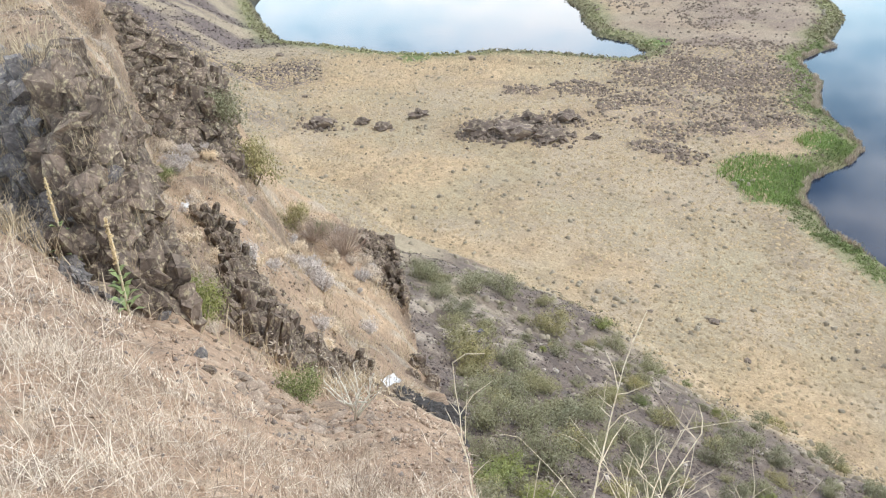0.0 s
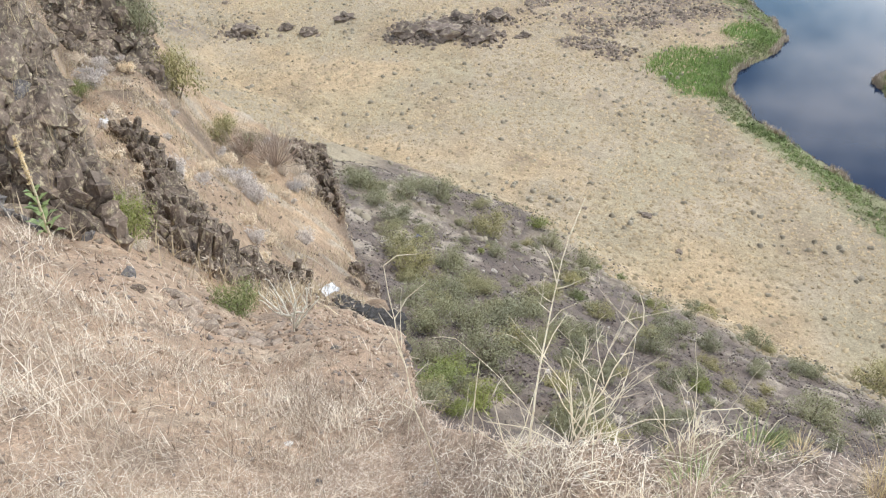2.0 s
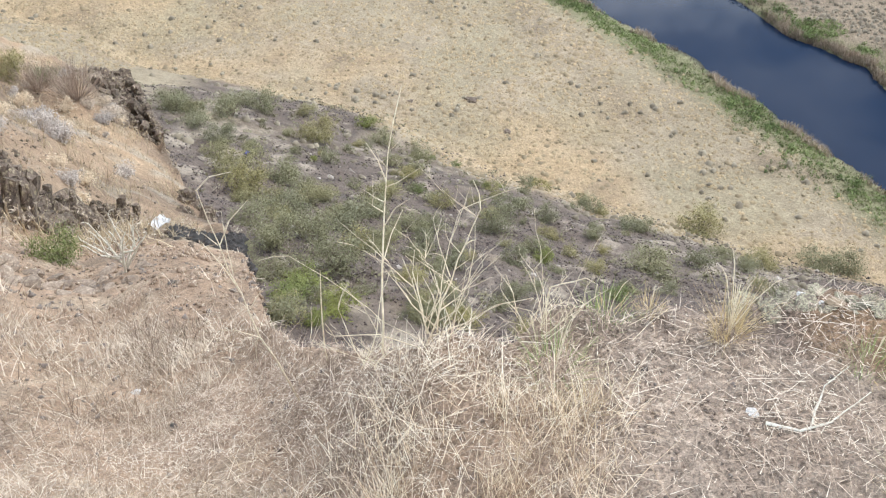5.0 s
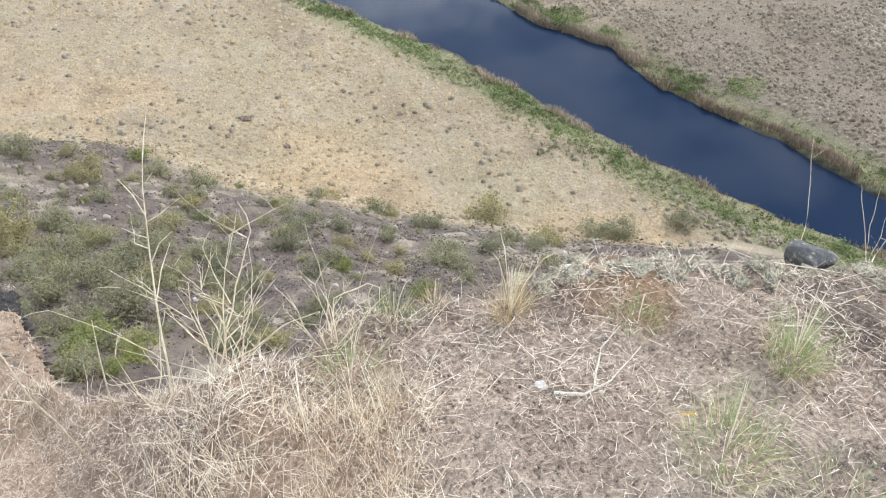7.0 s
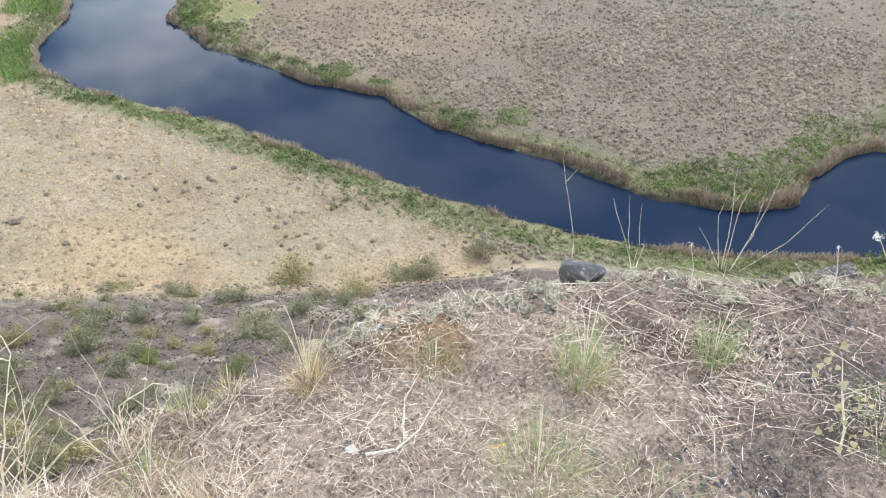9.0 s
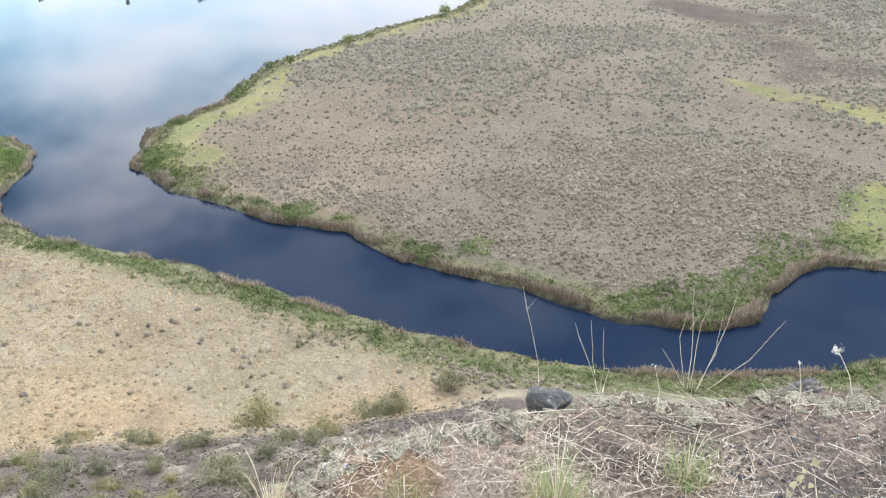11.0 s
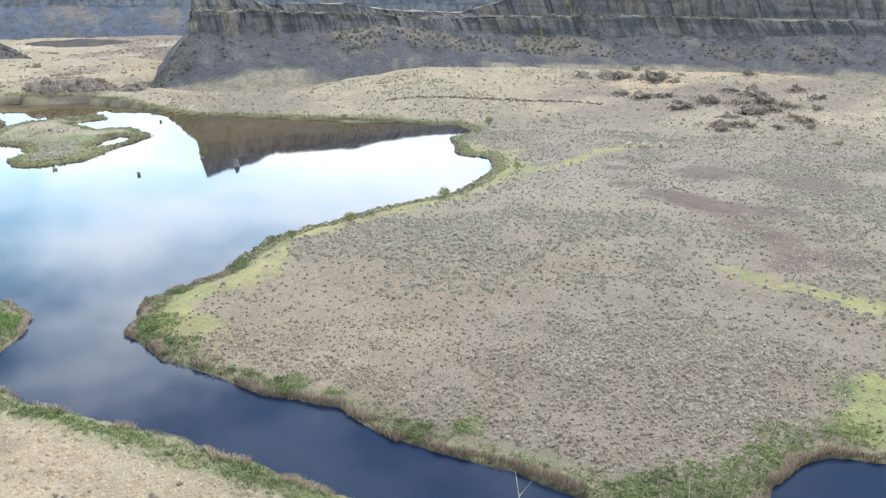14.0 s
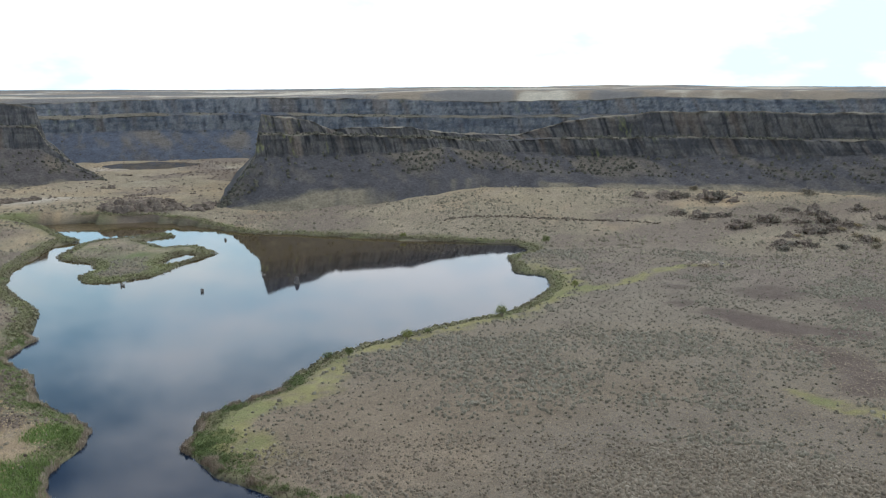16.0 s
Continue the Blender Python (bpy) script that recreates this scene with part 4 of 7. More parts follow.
MAT_DARK_FACE = rock_material("dark_rock_face", (0.22, 0.213, 0.215), (0.14, 0.136, 0.138), (0.50, 0.48, 0.36), 0.2, 2.0, 0)
MAT_DUSTY = rock_material("dusty_basalt", (0.42, 0.335, 0.26), (0.20, 0.155, 0.125), (0.50, 0.42, 0.32), 0.3, 3.0, 0)
MAT_FIELD_ROCK = rock_material("field_basalt", (0.255, 0.20, 0.165), (0.115, 0.092, 0.078), (0.36, 0.30, 0.22), 0.35, 2.2, 0)
MAT_SCREE = rock_material("scree_stone", (0.20, 0.16, 0.145), (0.08, 0.066, 0.062), (0.42, 0.38, 0.33), 0.2, 1.2, 0)


def leaf_material(name, light, dark):
    m, nt, p = material(name, 0.75)
    attr = nt.nodes.new("ShaderNodeAttribute")
    attr.attribute_name = "tone"
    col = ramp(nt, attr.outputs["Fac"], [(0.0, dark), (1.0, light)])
    info = nt.nodes.new("ShaderNodeObjectInfo")
    col = mix(nt, col, ramp(nt, info.outputs["Random"], [(0.0, (0.8, 0.82, 0.85)), (0.5, (1.0, 1.0, 1.0)), (1.0, (1.3, 1.18, 0.9))]))
    nt.links.new(col, p.inputs["Base Color"])
    p.inputs["Subsurface Weight"].default_value = 0.0
    return m


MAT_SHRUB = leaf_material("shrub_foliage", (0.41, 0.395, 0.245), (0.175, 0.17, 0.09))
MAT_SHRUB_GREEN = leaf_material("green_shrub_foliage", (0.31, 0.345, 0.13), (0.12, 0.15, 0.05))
MAT_SHRUB_GREY = leaf_material("grey_shrub_foliage", (0.74, 0.67, 0.61), (0.48, 0.42, 0.375))
MAT_SHRUB_DARK = leaf_material("dark_shrub_foliage", (0.36, 0.315, 0.24), (0.19, 0.165, 0.13))
MAT_TWIG, nt, p = material("grey_twig", 0.8)
tw = noise_tex(nt, 30, 4)
nt.links.new(ramp(nt, tw.outputs["Fac"], [(0.3, (0.20, 0.16, 0.12)), (0.7, (0.36, 0.30, 0.23))]), p.inputs["Base Color"])
MAT_STALK, nt, p = material("bleached_stalk", 0.6)
tw = noise_tex(nt, 60, 5)
nt.links.new(ramp(nt, tw.outputs["Fac"], [(0.3, (0.58, 0.46, 0.31)), (0.65, (0.86, 0.76, 0.58))]), p.inputs["Base Color"])


def shrub(name, seed, leaf_mat, label, category, leaves=4000, height=0.62, leaf=0.023, lobes=11):
    """A bush of unit width: a few forked stems and a crown of loose leaf clusters."""
    g = np.random.default_rng(seed)
    e = thing(name, label, category)
    pieces, vs, fs, ts, o = [], [], [], [], 0
    for k in range(lobes):
        a = 2 * math.pi * k / lobes + g.uniform(-0.3, 0.3)
        rad = g.uniform(0.08, 0.34)
        c = np.array([rad * math.cos(a), rad * math.sin(a), height * g.uniform(0.35, 0.72)])
        w = g.uniform(0.26, 0.46)
        pieces.append(tube([(0.02 * math.cos(a), 0.02 * math.sin(a), -0.04), tuple(c * 0.5 + [0, 0, 0.02]), tuple(c)], [0.014, 0.009, 0.004], 5))
        v, f, t = clumps(np.full(leaves // lobes // 8, 0.0) + g.normal(c[0], w * 0.26, leaves // lobes // 8), g.normal(c[1], w * 0.26, leaves // lobes // 8),
                         np.maximum(g.normal(c[2] - 0.08, w * 0.2, leaves // lobes // 8), 0.0), np.full(leaves // lobes // 8, w * 0.5),
                         np.full(leaves // lobes // 8, w * 0.42), 8, leaf / (w * 0.5), seed * 31 + k, spike=1.4, slim=0.22)
        # crown shade is put into leaf tone: dark low down, light at the top
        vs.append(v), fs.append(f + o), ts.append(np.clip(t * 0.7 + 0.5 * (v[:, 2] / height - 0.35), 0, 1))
        o += len(v)
    v, f = join(pieces)
    part("branching_stem", v, f, MAT_TWIG, e, "grey woody branching stem")
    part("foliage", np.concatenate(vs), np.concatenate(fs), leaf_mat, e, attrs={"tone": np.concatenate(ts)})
    return e


def seat(x, y, sink=0.0):
    return float(ground_z([x], [y])[0][0]) - sink


def plant_all(makers, spots, tall=(0.85, 1.15), seed=1, group=""):
    """Stands copies of the templates at (x, y, width) and removes nothing: the first spot takes the template itself."""
    rnd = random.Random(seed)
    feet = ground_z([q[0] for q in spots], [q[1] for q in spots])[0]
    for k, (x, y, w) in enumerate(spots):
        src = makers[k % len(makers)]
        m = pose(x, y, float(feet[k]) - 0.03 * w, rnd.uniform(-4, 4), rnd.uniform(-4, 4), rnd.uniform(0, 360)) @ Matrix.Diagonal((w, w * rnd.uniform(0.8, 1.1), w * rnd.uniform(*tall), 1))
        ob = src if k < len(makers) else copy_thing(src, m)
        ob.matrix_basis = m
        if group:
            ob["group"] = group


# ---- bushes on the scree ----
SCREE_BUSHES = [(-26.8, 107.8, 5.0), (-20.1, 109.5, 6.7), (-16.5, 117.6, 6.3), (-19.2, 95.4, 5.2), (-8.0, 108.5, 6.8), (-10.1, 119.3, 3.7), (1.3, 116.0, 4.6),
                (6.4, 110.0, 5.3), (-16.0, 82.8, 6.0), (-19.4, 90.3, 4.3), (-10.8, 84.5, 5.4), (-14.3, 77.4, 5.7), (0.6, 82.2, 4.1), (-3.4, 68.6, 6.4),
                (-9.5, 71.4, 5.9), (-10.0, 60.2, 5.6), (-4.4, 56.5, 5.9), (2.4, 71.4, 4.2), (12.3, 76.0, 5.3), (-26.4, 105.1, 5.7), (-23.0, 100.0, 5.0), (-12.6, 66.0, 5.0)]
SCREE_BUSHES_EAST = [(20.1, 83.1, 3.6), (25.0, 78.2, 3.5), (28.2, 68.0, 7.1), (47.8, 96.7, 7.3), (49.1, 80.0, 5.7), (60.9, 85.2, 6.6), (64.9, 83.9, 6.2), (75.2, 82.9, 5.6),
                     (-10.6, 54.1, 3.8), (-12.5, 56.6, 3.4), (10.3, 53.2, 3.0), (43.8, 74.5, 3.7), (-6.5, 62.5, 5.2), (-0.5, 61.5, 4.6), (-8.0, 76.5, 4.5), (-1.5, 75.0, 3.5)]
SCREE_GREEN = [(-0.9, 123.0, 4.8), (-8.3, 95.3, 1.9), (12.2, 111.6, 2.3), (14.6, 96.0, 2.0), (4.8, 90.7, 3.0), (16.1, 66.6, 3.6), (20.8, 56.3, 3.3), (-8.1, 49.0, 5.3),
               (-4.2, 45.6, 4.6), (-5.8, 43.5, 2.6), (-7.0, 52.0, 4.0), (8.6, 113.5, 2.0), (17.5, 101.0, 1.8)]
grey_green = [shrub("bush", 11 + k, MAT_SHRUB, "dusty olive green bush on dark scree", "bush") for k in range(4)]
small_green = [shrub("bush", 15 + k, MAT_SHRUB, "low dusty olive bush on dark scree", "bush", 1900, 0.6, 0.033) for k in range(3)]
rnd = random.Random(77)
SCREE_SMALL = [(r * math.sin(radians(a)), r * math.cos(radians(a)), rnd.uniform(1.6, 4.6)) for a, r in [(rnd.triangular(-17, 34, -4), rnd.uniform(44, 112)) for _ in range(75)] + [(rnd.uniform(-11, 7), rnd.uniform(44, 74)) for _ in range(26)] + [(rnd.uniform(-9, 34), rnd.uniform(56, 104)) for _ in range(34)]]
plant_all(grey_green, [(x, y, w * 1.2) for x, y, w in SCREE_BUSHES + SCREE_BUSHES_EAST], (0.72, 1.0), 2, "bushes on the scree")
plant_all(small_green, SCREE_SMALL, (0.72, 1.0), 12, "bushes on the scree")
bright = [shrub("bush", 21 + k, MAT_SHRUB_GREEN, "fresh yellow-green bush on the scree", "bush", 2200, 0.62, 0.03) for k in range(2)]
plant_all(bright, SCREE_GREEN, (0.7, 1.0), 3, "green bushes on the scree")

# ---- bushes on the hillside ----
ridge = [shrub("bush", 31, MAT_SHRUB, "olive green bush on the ridge", "bush"), shrub("bush", 32, MAT_SHRUB_GREEN, "green bush beside a basalt rib", "bush")]
plant_all(ridge, [(-13.3, 27.6, 3.2), (-4.95, 8.05, 0.95), (-12.2, 28.6, 2.0), (-2.95, 6.25, 0.62), (-14.4, 28.0, 2.4), (-12.7, 20.6, 0.9), (-11.4, 28.9, 1.3), (-5.3, 8.5, 0.7)], (1.1, 1.4), 4)
def twig_bush(name, seed, label, x, y, width, height, mat, n=70):
    """A leafless bush of many thin forked twigs."""
    rnd = random.Random(seed)
    e = thing(name, label, "bush", at=(x, y, seat(x, y)))
    for k in range(n):
        a, out = rnd.uniform(0, 6.28), rnd.uniform(0.1, 1) * width / 2
        h = height * (1 - 0.45 * (2 * out / width) ** 2) * rnd.uniform(0.45, 1.1)
        p0 = Vector((0.1 * out * math.cos(a), 0.1 * out * math.sin(a), -0.05))
        p2 = Vector((out * math.cos(a), out * math.sin(a), h))
        p1 = p0.lerp(p2, 0.5) + Vector((0, 0, -0.1 * h))
        q = p2 + Vector((rnd.uniform(-0.2, 0.2), rnd.uniform(-0.2, 0.2), -0.1)) * width * 0.5
        pieces = [tube([p0, p1, p2], [0.004 * width, 0.0028 * width, 0.001 * width], 4), tube([p1, p1.lerp(q, 0.6), q], [0.002 * width, 0.0015 * width, 0.0008 * width], 4)]
        v, f = join(pieces)
        part("twig", v, f, mat, e)
    return e


MAT_RED_TWIG, nt, p = material("reddish_twig", 0.85)
tw = noise_tex(nt, 8, 4)
nt.links.new(ramp(nt, tw.outputs["Fac"], [(0.3, (0.33, 0.25, 0.20)), (0.7, (0.55, 0.44, 0.36))]), p.inputs["Base Color"])
twig_bush("dead_bush", 1, "leafless reddish grey bush on the ridge", -10.1, 27.6, 3.0, 1.9, MAT_RED_TWIG, 110)
twig_bush("dead_bush", 2, "leafless brown bush on the ridge", -11.2, 27.4, 2.0, 1.3, MAT_RED_TWIG, 90)
rabbit = [shrub("rabbitbrush", 41 + k, MAT_SHRUB_GREY, "pale grey rabbitbrush on bare orange soil", "bush", 1600, 0.55, 0.045) for k in range(2)]
rnd = random.Random(31)
plant_all(rabbit, [(r * math.sin(radians(a)), r * math.cos(radians(a)), rnd.uniform(0.35, 0.95)) for a, r in [(rnd.uniform(-31.5, -18), rnd.uniform(15, 33)) for _ in range(34)]] + [(-11.0, 19.1, 0.85), (-8.7, 18.6, 0.8), (-8.75, 21.2, 1.1), (-8.3, 20.5, 1.0), (-13.1, 22.1, 1.1), (-9.3, 27.9, 1.0), (-10.1, 26.4, 0.9), (-9.1, 26.5, 0.9), (-9.2, 22.0, 1.2), (-4.7, 7.8, 0.3), (-9.8, 23.2, 1.1), (-8.7, 21.7, 1.1), (-13.1, 21.9, 0.8), (-10.9, 19.0, 0.7), (-8.5, 17.9, 0.6), (-9.4, 28.5, 0.7), (-7.0, 17.3, 0.5), (-11.6, 20.1, 0.5),
                   (-9.7, 19.9, 0.5), (-9.7, 27.2, 0.7), (-11.5, 26.1, 0.8), (-14.2, 24.5, 0.8), (-12.2, 24.2, 0.6), (-6.4, 15.6, 0.4)], (0.9, 1.1), 6, "rabbitbrush on the hillside")
far_left = shrub("bush", 51, MAT_SHRUB_GREEN, "round green bush at the foot of the far scree", "bush", 500)
plant_all([far_left], [(-136.0, 285.6, 7.4), (-61.3, 170.3, 2.2), (-57.2, 170.5, 2.6), (-122.0, 272.0, 4.0), (-128.0, 300.0, 4.0)], (0.8, 1.1), 7)

# ---- trees and dark shrubs by the far shores ----
shore_tree = [shrub("tree", 61 + k, MAT_SHRUB_GREEN, "small green willow at the lake shore", "tree", 1500, 0.9, 0.045) for k in range(2)]
plant_all(shore_tree, [(179.5, 247.5, 5.6), (228.6, 250.5, 6.4), (146.1, 247.0, 4.2), (359.7, 356.9, 7.0), (309.3, 429.5, 5.0), (289.2, 268.0, 4.7), (190.0, 249.0, 2.8), (152.5, 244.0, 4.0)], (1.0, 1.2), 8)
pale_tree = shrub("bush", 65, MAT_SHRUB_GREY, "pale grey-green bush on the yellow meadow", "bush", 500, 0.6, 0.05)
plant_all([pale_tree], [(367.0, 252.8, 10.0), (363.5, 260.0, 7.0), (372.0, 247.0, 7.0)], (0.8, 1.0), 9)
far_dark = [shrub("thicket", 71 + k, MAT_SHRUB_DARK, "dark thicket on the slope below the mesa", "bush", 1000, 0.5, 0.06) for k in range(2)]
FAR_MOUNDS = [(479.7, 355.2, 7.6), (481.0, 339.7, 12.9), (495.1, 331.8, 9.8), (477.3, 306.4, 14.5), (499.6, 301.7, 13.9), (540.8, 292.6, 20.2), (493.9, 268.4, 16.4), (508.6, 262.3, 9.4), (526.4, 261.6, 9.7), (472.9, 270.5, 8.0),
              (495.0, 235.1, 12.0), (572.8, 279.1, 9.3), (541.1, 310.9, 9.1), (558.8, 258.6, 9.0), (514.3, 288.4, 10.8), (525.3, 277.6, 15.2), (454.4, 250.0, 11.4), (444.7, 257.8, 13.2), (521.8, 387.1, 16.0), (532.9, 365.2, 20.0)]
plant_all(far_dark, [(x + 3, y - 4, w * 0.8) for x, y, w in FAR_MOUNDS] + [(451.6, 193.3, 8.1), (435.2, 251.3, 9.9), (600.0, 330.0, 14.0), (560.0, 400.0, 10.0), (462, 232, 9), (480, 222, 8), (505, 245, 9), (535, 245, 10)], (0.6, 0.9), 10, "thickets below the mesa")


# ---- boulders on the tan field ----
def boulders():
    meshes = [stone_mesh("boulder", 100 + k, MAT_FIELD_ROCK, 3, 0.6, 0.4) for k in range(5)]
    mounds = [stone_mesh("rock_mound", 120 + k, MAT_FIELD_ROCK, 3, 0.75, 0.7) for k in range(4)]
    humps = [(-29.4, 227.7, 12.0), (-34.0, 229.5, 7.0), (-18.3, 225.9, 9.5), (-22.5, 227.0, 5.5), (-86.0, 229.7, 8.4), (-74.6, 233.0, 5.7), (-67.0, 230.0, 5.9), (-58.3, 240.6, 5.8), (-15.6, 241.4, 7.5), (-7.0, 228.7, 4.4), (-38.3, 229.0, 9.6), (-24.7, 235.4, 9.7)]
    turn = random.Random(6)
    for group, label, spots, flat in (("rock mounds on the tan field", "broken dark brown basalt mound on dry grass", humps, 0.62), ("rock mounds below the mesa", "brown rocky mound overgrown with brush", [(x, y, w * 0.85) for x, y, w in FAR_MOUNDS], 0.72)):
        feet = ground_z([q[0] for q in spots], [q[1] for q in spots])[0]
        for k, (x, y, w) in enumerate(spots):
            ob = tagged(new("rock_mound", mounds[k % 4]), label, "rock mound", group)
            ob.matrix_world = pose(x, y, float(feet[k]) - 0.06 * w, 0, 0, turn.uniform(-40, 40)) @ Matrix.Diagonal((w, w * turn.uniform(0.6, 0.9), w * flat * turn.uniform(0.8, 1.2), 1))
    spots = [(-86.9, 231.3, 4.6), (-84.0, 231.0, 3.4), (-75.0, 233.3, 4.6), (-66.9, 230.5, 4.4), (-58.4, 241.7, 4.6), (-7.7, 228.2, 4.0), (-12.9, 221.0, 2.4), (-16.5, 241.4, 4.6), (-13.6, 241.0, 3.0),
             (-54.3, 308.3, 5.4), (-128.2, 307.5, 4.2), (18.7, 139.2, 3.0), (23.2, 127.2, 1.9), (7.4, 140.3, 1.5), (-43.0, 212.5, 1.4), (-90.0, 228.0, 3.0), (-3.0, 242.0, 2.2), (-100.0, 256.0, 2.8),
             (-108.0, 270.0, 2.6), (-112.0, 283.0, 2.4), (-64.0, 229.0, 2.6), (-5.5, 229.5, 2.6)]
    heap = random.Random(8)
    for cx, cy, rx, n in ((-37.0, 228.0, 7.5, 26), (-20.0, 227.5, 6.0, 18), (-30.0, 236.0, 5.0, 12), (14.0, 226.0, 5.0, 9), (-12.0, 281.0, 7.0, 9), (2.0, 268.0, 6.0, 8)):
        spots += [(cx + heap.gauss(0, rx * 0.5), cy + heap.gauss(0, rx * 0.32), heap.uniform(1.2, 3.8)) for _ in range(n)]
    rnd = random.Random(5)
    feet = ground_z([q[0] for q in spots], [q[1] for q in spots])[0]
    for k, (x, y, w) in enumerate(spots):
        ob = tagged(new("boulder", meshes[k % 5]), "weathered dark brown basalt boulder on dry grass", "boulder", "boulders on the tan field")
        ob.matrix_world = pose(x, y, float(feet[k]) - 0.08 * w, 0, 0, rnd.uniform(0, 360)) @ Matrix.Diagonal((w, w * rnd.uniform(0.6, 0.9), w * rnd.uniform(0.55, 0.8), 1))


boulders()


# ---- basalt ribs of the hillside ----
def column_mesh(name, seed, mat):
    """A broken basalt column of unit height and about 0.4 wide."""
    rnd = random.Random(seed)
    bm = bmesh.new()
    sides = rnd.choice((5, 6, 6, 7))
    rings = []
    for k, z in enumerate((-0.15, 0.18, 0.5, 0.82, 1.0)):
        rings.append([bm.verts.new(((0.2 + rnd.uniform(-0.035, 0.035)) * math.cos(2 * math.pi * s / sides + 0.15 * k * rnd.uniform(-1, 1)) * (0.85 if k == 4 else 1),
                                    (0.2 + rnd.uniform(-0.035, 0.035)) * math.sin(2 * math.pi * s / sides) * (0.85 if k == 4 else 1), z + rnd.uniform(-0.05, 0.05))) for s in range(sides)])
    for a, b in zip(rings, rings[1:]):
        for s in range(sides):
            bm.faces.new((a[s], a[(s + 1) % sides], b[(s + 1) % sides], b[s]))
    bm.faces.new(rings[-1])
    me = bpy.data.meshes.new(name)
    bm.to_mesh(me)
    bm.free()
    me.materials.append(mat)
    return me


def outcrop(name, label, az0, az1, r0, r1, n, size, mat, seed, upright=0.6, squash=1.0):
    """A rib of jointed blocks along a stretch of the hillside."""
    rnd = random.Random(seed)
    am, rm = radians((az0 + az1) / 2), (r0 + r1) / 2
    ex, ey = rm * math.sin(am), rm * math.cos(am)
    ez = seat(ex, ey)
    e = thing(name, label, "outcrop", at=(ex, ey, ez))
    cols = [column_mesh("block", seed * 10 + k, mat) for k in range(4)]
    lumps = [stone_mesh("block", seed * 10 + k, mat, 2, 1.0, 0.6) for k in range(5)]
    places = [(r * math.sin(radians(a)), r * math.cos(radians(a))) for a, r in [(rnd.uniform(az0, az1), rnd.uniform(r0, r1)) for _ in range(n)]]
    feet = ground_z([q[0] for q in places], [q[1] for q in places])[0]
    for k in range(n):
        x, y = places[k]
        s = size * rnd.uniform(0.6, 1.5)
        if rnd.random() < upright:
            ob = new("block", cols[k % 4])
            m = Matrix.Diagonal((s * 1.3, s * 1.3, s * rnd.uniform(1.0, 1.6), 1))
            sink = 0.8 * s
            tilt = 22
        else:
            ob = new("block", lumps[k % 5])
            m = Matrix.Diagonal((s, s * rnd.uniform(0.6, 1), s * rnd.uniform(0.6, 1.1) * squash, 1))
            sink, tilt = 0.25 * s * squash, 35 * squash
        ob.parent = e
        ob.matrix_basis = pose(x - ex, y - ey, float(feet[k]) - sink - ez, rnd.uniform(-tilt, tilt), rnd.uniform(-tilt, tilt), rnd.uniform(0, 360)) @ m
    return e


outcrop("basalt_outcrop", "jointed dark grey basalt outcrop with dry weeds", -45, -38.2, 9.4, 12.4, 260, 0.42, MAT_BASALT, 3, 0.25)
outcrop("basalt_outcrop", "brown lichen-stained basalt face beside the gully", -38.6, -32.8, 8.3, 12.2, 290, 0.42, MAT_BASALT_BROWN, 13, 0.3)
outcrop("basalt_outcrop", "brown crumbling basalt rib on the ridge crest", -32.5, -26.4, 29.8, 34.2, 200, 0.85, MAT_BASALT_BROWN, 4, 0.12, 0.7)
def rib(name, label, line, half, n, size, mat, seed):
    """A narrow crest of broken blocks along a line on the slope."""
    rnd = random.Random(seed)
    spots = []
    for _ in range(n):
        t = rnd.uniform(0, len(line) - 1.001)
        k = int(t)
        (ax, ay), (bx, by) = line[k], line[k + 1]
        dx, dy = bx - ax, by - ay
        ln, off = math.hypot(dx, dy), rnd.triangular(-half, half, 0)
        spots.append((ax + dx * (t - k) - dy / ln * off, ay + dy * (t - k) + dx / ln * off, 1 - 0.7 * abs(off) / half))
    feet = ground_z([q[0] for q in spots], [q[1] for q in spots])[0]
    ex, ey, ez = spots[0][0], spots[0][1], float(feet[0])
    e = thing(name, label, "outcrop", at=(ex, ey, ez))
    shapes = [column_mesh("block", seed * 10 + k, mat) for k in range(4)] + [stone_mesh("block", seed * 10 + k, mat, 2, 1.0, 0.6) for k in range(4)]
    for k, (x, y, crest) in enumerate(spots):
        ob = new("block", shapes[k % 8])
        s = size * rnd.uniform(0.55, 1.4)
        ob.parent = e
        ob.matrix_basis = pose(x - ex, y - ey, float(feet[k]) - ez - 0.2 * s, rnd.uniform(-28, 28), rnd.uniform(-28, 28), rnd.uniform(0, 360)) @ Matrix.Diagonal((s, s * rnd.uniform(0.7, 1.1), s * (0.5 + 0.9 * crest), 1))
    return e


rib("basalt_outcrop", "narrow dark brown basalt rib on the orange slope", [(-9.95, 17.6), (-9.39, 16.97), (-8.65, 16.1), (-7.4, 13.9), (-6.1, 11.45), (-5.1, 9.8), (-4.4, 8.9)], 0.42, 270, 0.42, MAT_BASALT_BROWN, 25)
# brown blocks added for the shadow under the overhanging earth bank
rib("rock_ledge", "earth bank, its shadow built as brown blocks, above the black stones", [(-5.3, 11.3), (-5.9, 12.9), (-6.05, 14.6), (-5.9, 16.2)], 0.4, 90, 0.36, MAT_BASALT_BROWN, 26)
outcrop("basalt_outcrop", "dark basalt knob at the end of the ridge", -18.6, -15.6, 30.0, 33.5, 110, 0.5, MAT_BASALT_BROWN, 6, 0.3)
outcrop("basalt_outcrop", "low broken basalt ledge above the gully", -15.6, -13.4, 20.5, 25.2, 40, 0.5, MAT_BASALT_BROWN, 7, 0.2)
